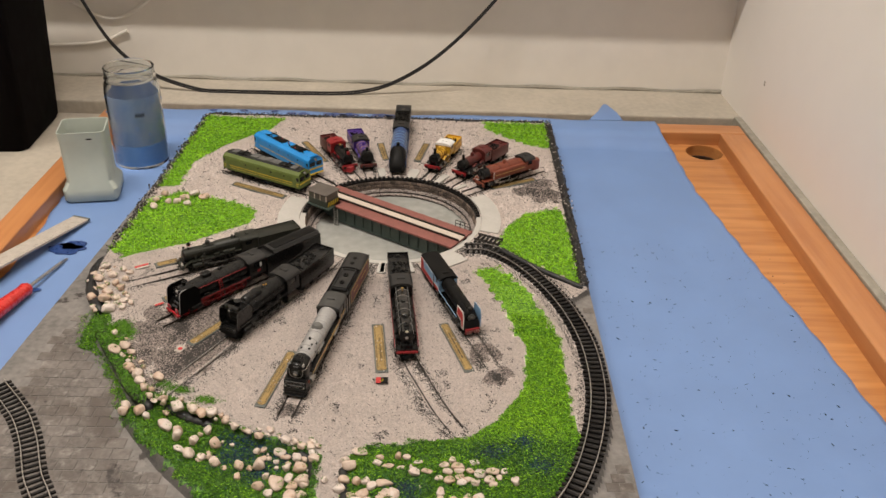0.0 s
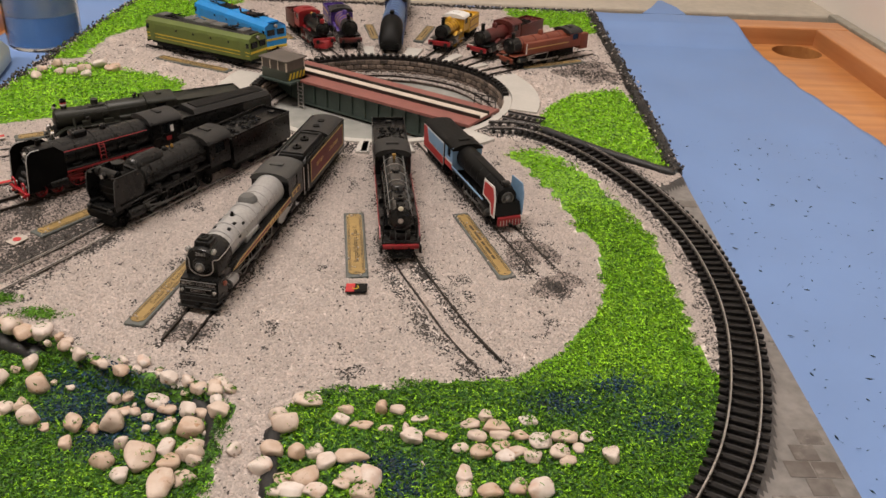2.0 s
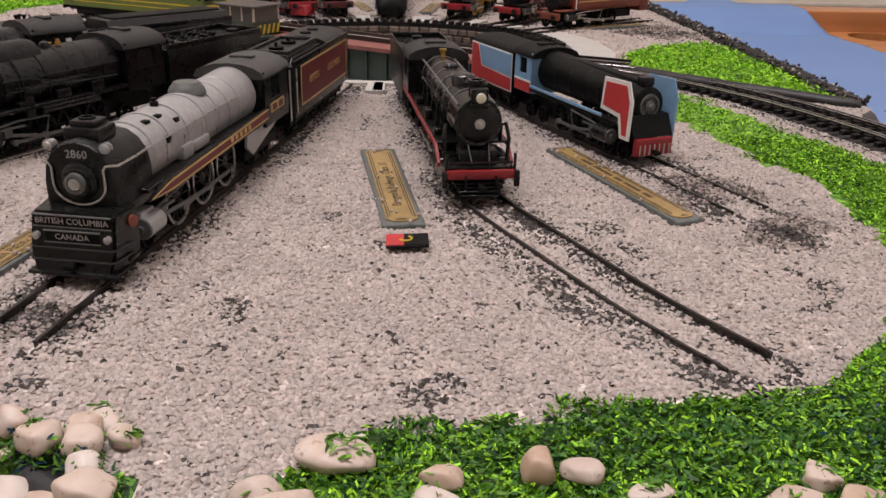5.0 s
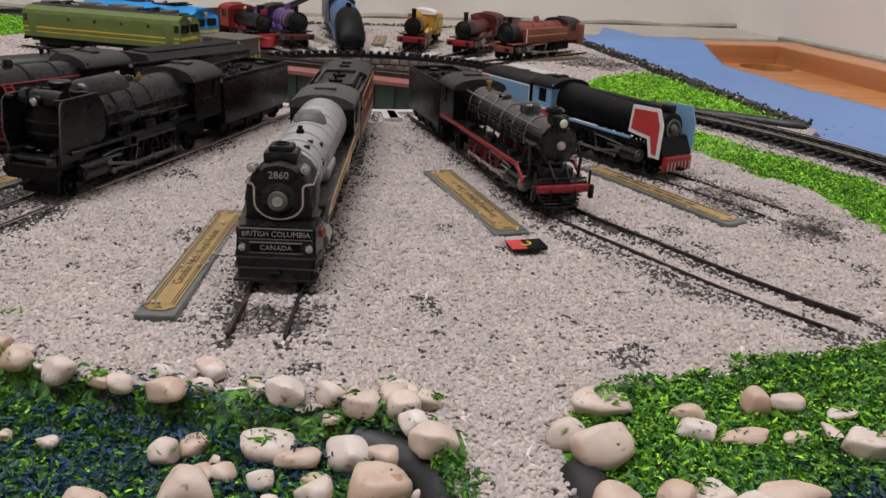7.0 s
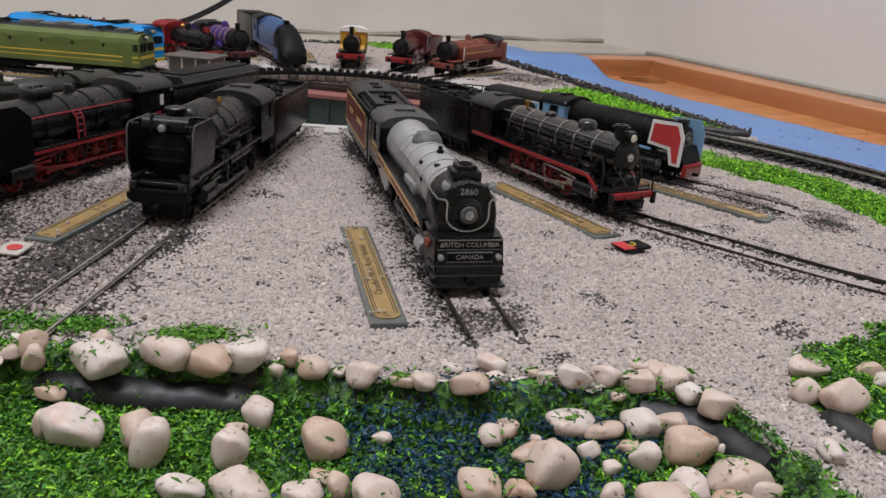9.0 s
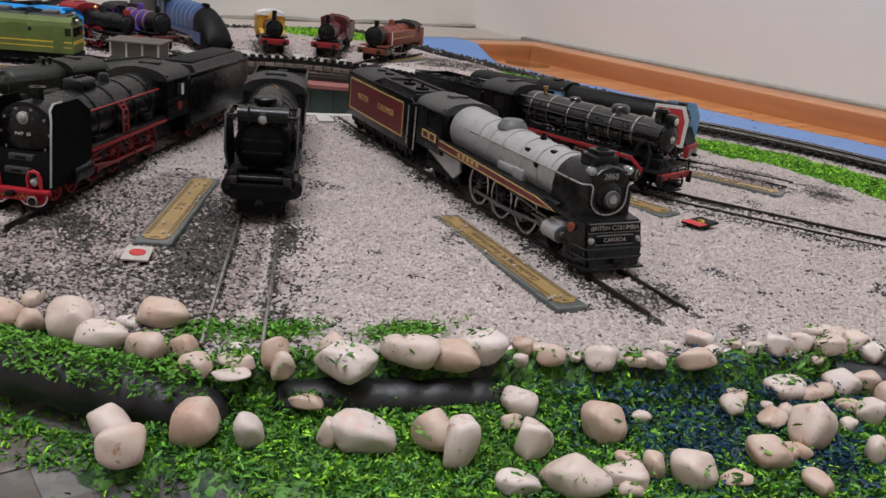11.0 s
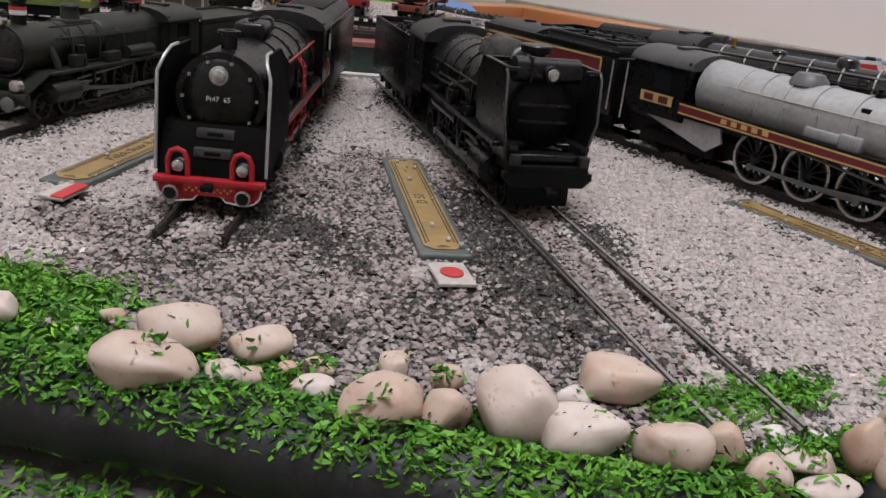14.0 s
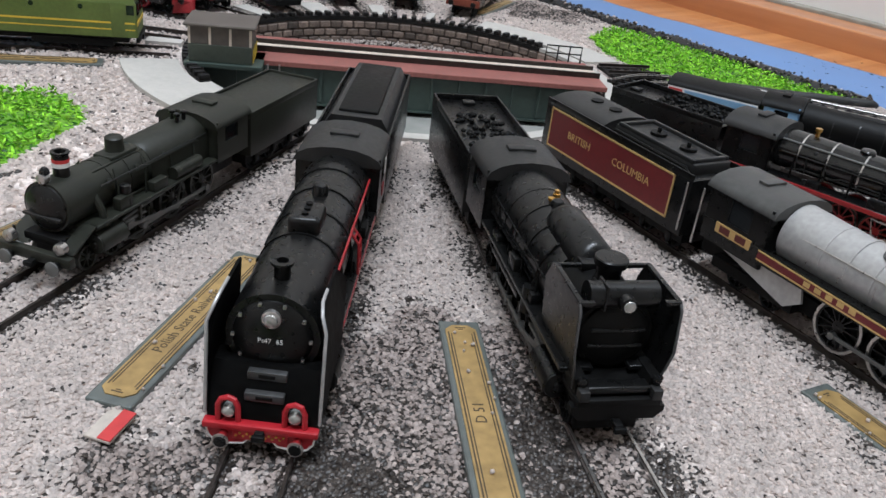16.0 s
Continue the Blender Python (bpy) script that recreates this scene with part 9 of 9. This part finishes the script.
def gravel_field(k, y0, y1, seed):
    r = np.random.RandomState(seed)
    x, y = r.uniform(-0.264, 0.128, k), r.uniform(y0, y1, k)
    wob = 0.0025 * ripple(x, y, 380, 8)
    ok = (away(x, y, UPPER) > 0.001) & ~in_any(x + wob, y + wob, GRASS)
    d = np.hypot(x - CX, y - CY)
    ok &= d > 0.0815
    ok &= ~((y < 0.545) & (x > 0.05) & (x > np.interp(y, MLY[::-1], MLX[::-1])))
    ok &= ~((x > 0.045) & (np.hypot(x - 0.02, y - 0.45) > 0.0) & (main_gap(x, y) < 0.0088))
    return x[ok], y[ok]


MAINLINE = glide(MAIN, 60)
MLX, MLY = np.array([p.x for p in MAINLINE]), np.array([p.y for p in MAINLINE])


def main_gap(x, y):
    best = np.full(x.shape, 1.0)
    for a, b in zip(MLX, MLY):
        best = np.minimum(best, np.hypot(x - a, y - b))
    return best


for name, k, y0, y1, s0, s1, seed in (("pale_gravel", 540000, 0.285, 0.60, 0.00034, 0.00062, 1), ("pale_gravel", 110000, 0.60, 0.902, 0.0005, 0.0009, 2)):
    x, y = gravel_field(k, y0, y1, seed)
    g = track_gap(x, y)
    r = np.random.RandomState(seed + 50)
    u = r.uniform(0, 1, len(x))
    bare = ripple(x, y, 240, 9) + 0.7 * ripple(x, y, 620, 10)
    dark = np.exp(-((g - 0.0072) / 0.0040) ** 2) * 0.78 * (0.62 + 0.6 * ripple(x, y, 130, 12))
    # the yard's corner is laid with darker ballast
    dark = np.maximum(dark, ballast(x, y))
    dark = np.maximum(dark, 0.03 + 0.5 * (bare > 1.25))
    edge = main_gap(x, y)
    dark = np.maximum(dark, 0.45 * (edge < 0.013))
    dark = np.maximum(dark, 0.72 * (np.abs(g - 0.0048) < 0.0013))
    isd = u < dark
    z = ground(x, y)
    keep = ~((np.abs(g - 0.0048) < 0.0005) & (r.uniform(0, 1, len(x)) < 0.7))
    # pale grains in the corner take the tone lowered for shade
    corner = ballast(x, y) > 0.22
    for kind, sel, m, lift in (("pale_gravel", ~isd & keep & ~corner, M_GRAVEL, 0.0001), ("shaded_grey_gravel", ~isd & keep & corner, M_GREYGRAVEL, 0.0001), ("dark_ballast", isd & keep, M_DARKGRAVEL, 0.0)):
        n = int(sel.sum())
        tagged(scatter(kind, GRAIN, GRAIN_F, x[sel], y[sel], z[sel] + lift + r.uniform(-0.0001, 0.0003, n), r.uniform(s0, s1, n), m, seed + 7, 0.22, 0.3, (1.0, 0.92, 0.78), True, 0.2),
               "loose pale crushed gravel over the yard" if m is M_GRAVEL else "greyer gravel in the yard's corner, darkened for shade" if m is M_GREYGRAVEL else "dark ballast grains between the sidings", "gravel", kind="stuff")

# crumbs of ballast stuck along the layout's rough edges
r = np.random.RandomState(90)
k = 3200
t = r.uniform(0, 1, k)
side = r.randint(0, 3, k)
ex = np.where(side == 0, np.interp(t, [0, 0.4, 1], [0.1215, 0.1255, 0.129]), np.where(side == 1, -0.255 + 0.384 * t, np.interp(t, [0, 1], [-0.263, -0.2545]))) + r.normal(0, 0.0022, k)
ey = np.where(side == 0, 0.56 + 0.343 * t, np.where(side == 1, 0.9035, 0.60 + 0.302 * t)) + r.normal(0, 0.0022, k)
ez = np.where(side == 0, 0.0016, 0.0002) + r.uniform(-0.0012, 0.0008, k)
pale = r.uniform(0, 1, k) < 0.1
for kind, sel, m in (("edge_gravel", pale, M_GRAVEL), ("edge_ballast", ~pale, M_DARKGRAVEL)):
    n = int(sel.sum())
    tagged(scatter(kind, OCTA, OCTA_F, ex[sel], ey[sel], ez[sel], r.uniform(0.0005, 0.0011, n), m, 92, 1.0, 0.6), "coarse crumbs stuck to the layout's edge", "gravel", kind="stuff")

# grains that rolled onto the name plates and between them
x, y = rs.uniform(-0.21, 0.04, 2600), rs.uniform(0.41, 0.60, 2600)
near = np.zeros(len(x), bool)
for ax, ay, bx_, by in ((-0.1055, 0.4105, -0.0935, 0.4685), (-0.0305, 0.4475, -0.037, 0.5025), (0.0285, 0.4505, 0.0105, 0.5055), (-0.1655, 0.4735, -0.1365, 0.518), (-0.199, 0.527, -0.157, 0.559)):
    t = np.clip(((x - ax) * (bx_ - ax) + (y - ay) * (by - ay)) / ((bx_ - ax) ** 2 + (by - ay) ** 2), 0, 1)
    near |= np.hypot(x - ax - t * (bx_ - ax), y - ay - t * (by - ay)) < 0.0036
near &= (rs.uniform(0, 1, len(x)) < 0.55)
n = int(near.sum())
tagged(scatter("stray_gravel", OCTA, OCTA_F, x[near], y[near], np.full(n, 0.0010), rs.uniform(0.00035, 0.0006, n), M_GRAVEL, 77, 1.0, 0.6), "stray grains lying on the name plates", "gravel", kind="stuff")

# a ring of gravel at the foot of the pit wall
k = 9000
a, d = rs.uniform(0, 6.283, k), RP - 0.0004 - 0.0085 * rs.uniform(0, 1, k) ** 1.6
tagged(scatter("pit_gravel", OCTA, OCTA_F, CX + d * np.cos(a), CY + d * np.sin(a), -0.0126 + 0.0030 * np.clip((d - RP + 0.004) / 0.004, 0, 1) + 0 * d, rs.uniform(0.0004, 0.0008, k), M_GRAVEL, 31, 1.0, 0.6), "pale gravel along the pit wall", "gravel", kind="stuff")

# flock
k = 330000
x, y = np.append(rs.uniform(-0.264, 0.13, k), rs.uniform(-0.25, 0.10, 420000)), np.append(rs.uniform(0.285, 0.902, k), rs.uniform(0.285, 0.52, 420000))
k += 420000
wob = 0.0022 * ripple(x, y, 420, 18) + rs.normal(0, 0.0007, k)
ok = in_any(x + wob, y + wob, GRASS)
far = y > 0.56
ok &= ~(far & (rs.uniform(0, 1, k) < 0.25))
ok &= main_gap(x, y) > 0.0085
slope = away(x, y, UPPER)
bank = (x > -0.237) & (x < -0.182)
ok &= ~(bank & (slope > -0.008) & (slope < 0.002) & (rs.uniform(0, 1, k) < 0.82))
ok &= ~(bank & (slope < -0.008) & (y > 0.405) & (rs.uniform(0, 1, k) < 0.42))
x, y, far = x[ok], y[ok], far[ok]
z = np.maximum(ground(x, y), -0.0103)
slope = away(x, y, UPPER)
z = z + np.where((slope > -0.005) & (slope < 0.002), rs.uniform(0.0002, 0.0022, len(x)), 0)
# tall thick flock on the far lawns, thin flock in the stream bed
size = np.where(far, rs.uniform(0.0007, 0.0013, len(x)), rs.uniform(0.00045, 0.0009, len(x)))
z = z + np.where(far, rs.uniform(0, 0.0020, len(x)), rs.uniform(0, 0.0009, len(x)))


def spot(x, y, cx, cy, rx, ry):
    return np.exp(-(((x - cx) / rx) ** 2 + ((y - cy) / ry) ** 2))


blue = np.zeros(len(x))
for cx, cy, rx, ry in ((-0.104, 0.380, 0.012, 0.008), (-0.090, 0.370, 0.010, 0.006), (0.040, 0.376, 0.009, 0.006), (0.060, 0.385, 0.006, 0.006), (0.070, 0.366, 0.008, 0.006), (-0.012, 0.345, 0.010, 0.006), (-0.008, 0.336, 0.006, 0.006), (-0.078, 0.383 - 0.012, 0.008, 0.004), (-0.112, 0.372, 0.014, 0.008), (-0.098, 0.360, 0.010, 0.008), (-0.086, 0.372, 0.012, 0.008), (-0.116, 0.385, 0.010, 0.006), (-0.104, 0.386, 0.012, 0.006)):
    blue = np.maximum(blue, spot(x, y, cx, cy, rx, ry))
# share of dark flock, raised in places to stand in for shade
shade = 0.14 + 0.20 * ((x < -0.06) & (x > -0.2)) + 0.22 * smoothstep(0.398, 0.380, y) * (x > -0.06) + 0.4 * (spot(x, y, -0.01, 0.350, 0.05, 0.012) + spot(x, y, -0.09, 0.375, 0.03, 0.012) + spot(x, y, 0.058, 0.37, 0.03, 0.016)) + 0.25 * spot(x, y, 0.0, 0.378, 0.06, 0.006)
u = rs.uniform(0, 1, len(x))
isb = (u < np.minimum(0.85, blue * 0.95)) & ~far
isdk = ~isb & (rs.uniform(0, 1, len(x)) < np.where(far, 0.05, shade))
thin = (rs.uniform(0, 1, len(x)) < 0.22) & ~far
for kind, sel, m, label in (("grass_flock", ~isb & ~isdk & ~thin & far, M_GRASS, "bright green scattered turf flock"), ("grass_flock", ~isb & ~isdk & ~thin & ~far & (rs.uniform(0, 1, len(x)) < np.where(x > -0.055, 0.85, 0.3)), M_GRASS, "bright green scattered turf flock"), ("deep_green_flock", ~isb & ~isdk & ~thin & ~far & (rs.uniform(0, 1, len(x)) < np.where((x > -0.055) & (y > 0.385), 0.35, 1.0)), M_SHADEGRASS, "near turf flock in a green darkened for shade"), ("dark_flock", isdk & ~thin, M_DGRASS, "dark green turf flock, thicker where near ground is shaded"), ("blue_flock", isb & ~thin, M_BLUEGRASS, "blue-stained flock in the dry stream bed")):
    n = int(sel.sum())
    tagged(scatter(kind, BLADE, BLADE_F, x[sel], y[sel], z[sel] + 0.0002, size[sel], m, 61, 1.0, 0.5), label, "flock", kind="stuff")
# flock clinging to the steep bank below the yard
k = 48000
px, py = rs.uniform(-0.21, -0.05, k), rs.uniform(0.36, 0.47, k)
u = away(px, py, UPPER)
ok = (u > -0.005) & (u < 0.0012) & (px > -0.183)
px, py = px[ok], py[ok]
tagged(scatter("bank_flock", BLADE, BLADE_F, px, py, ground(px, py) + rs.uniform(0.0004, 0.0018, len(px)), rs.uniform(0.0005, 0.001, len(px)), M_SHADEGRASS, 73, 1.0, 0.9), "green flock clinging to the bank", "flock", kind="stuff")
# tufts at the end of the bright siding
k = 4200
c = np.array([(-0.164, 0.4275), (-0.171, 0.431), (-0.143, 0.4175), (-0.138, 0.4155), (-0.157, 0.4255), (-0.215, 0.486), (-0.219, 0.492), (-0.222, 0.486), (-0.212, 0.481), (-0.225, 0.493), (-0.217, 0.495), (-0.215, 0.490), (-0.211, 0.4865), (-0.220, 0.498)])[rs.randint(0, 14, k)]
px, py = c[:, 0] + rs.normal(0, 0.0028, k), c[:, 1] + rs.normal(0, 0.0017, k)
tagged(scatter("flock_tufts", BLADE, BLADE_F, px, py, ground(px, py) + 0.0005 + rs.uniform(0, 0.0006, k), rs.uniform(0.0005, 0.0009, k), M_SHADEGRASS, 72, 1.0, 0.4), "dark green flock tufts on the gravel's edge", "flock", kind="stuff")
# sprinkles on the kerb, the pebbles and the bare board
k = 8200
t = rs.uniform(0, 1, k)
px = -0.245 + 0.095 * t + rs.normal(0, 0.004, k)
py = np.interp(px, [-0.25, -0.235, -0.2215, -0.2125, -0.203, -0.194, -0.185, -0.16, -0.15], [0.505, 0.492, 0.474, 0.459, 0.445, 0.432, 0.42, 0.40, 0.392]) + rs.normal(0, 0.0065, k) - 0.002
pz = np.maximum(ground(px, py), -0.0103) + 0.0004
near = away(px, py, UPPER)
pz = np.where((near > -0.0075) & (near < 0.0015) & (px < -0.178), np.maximum(pz, -0.0041 + np.sqrt(np.clip(0.0051 ** 2 - (near + 0.0028) ** 2, 0, 1)) + 0.0001), pz)
tagged(scatter("stray_flock", BLADE, BLADE_F, px, py, pz, rs.uniform(0.0005, 0.0009, k), M_SHADEGRASS, 71, 1.0, 0.4), "stray green flock on kerb and board", "flock", kind="stuff")
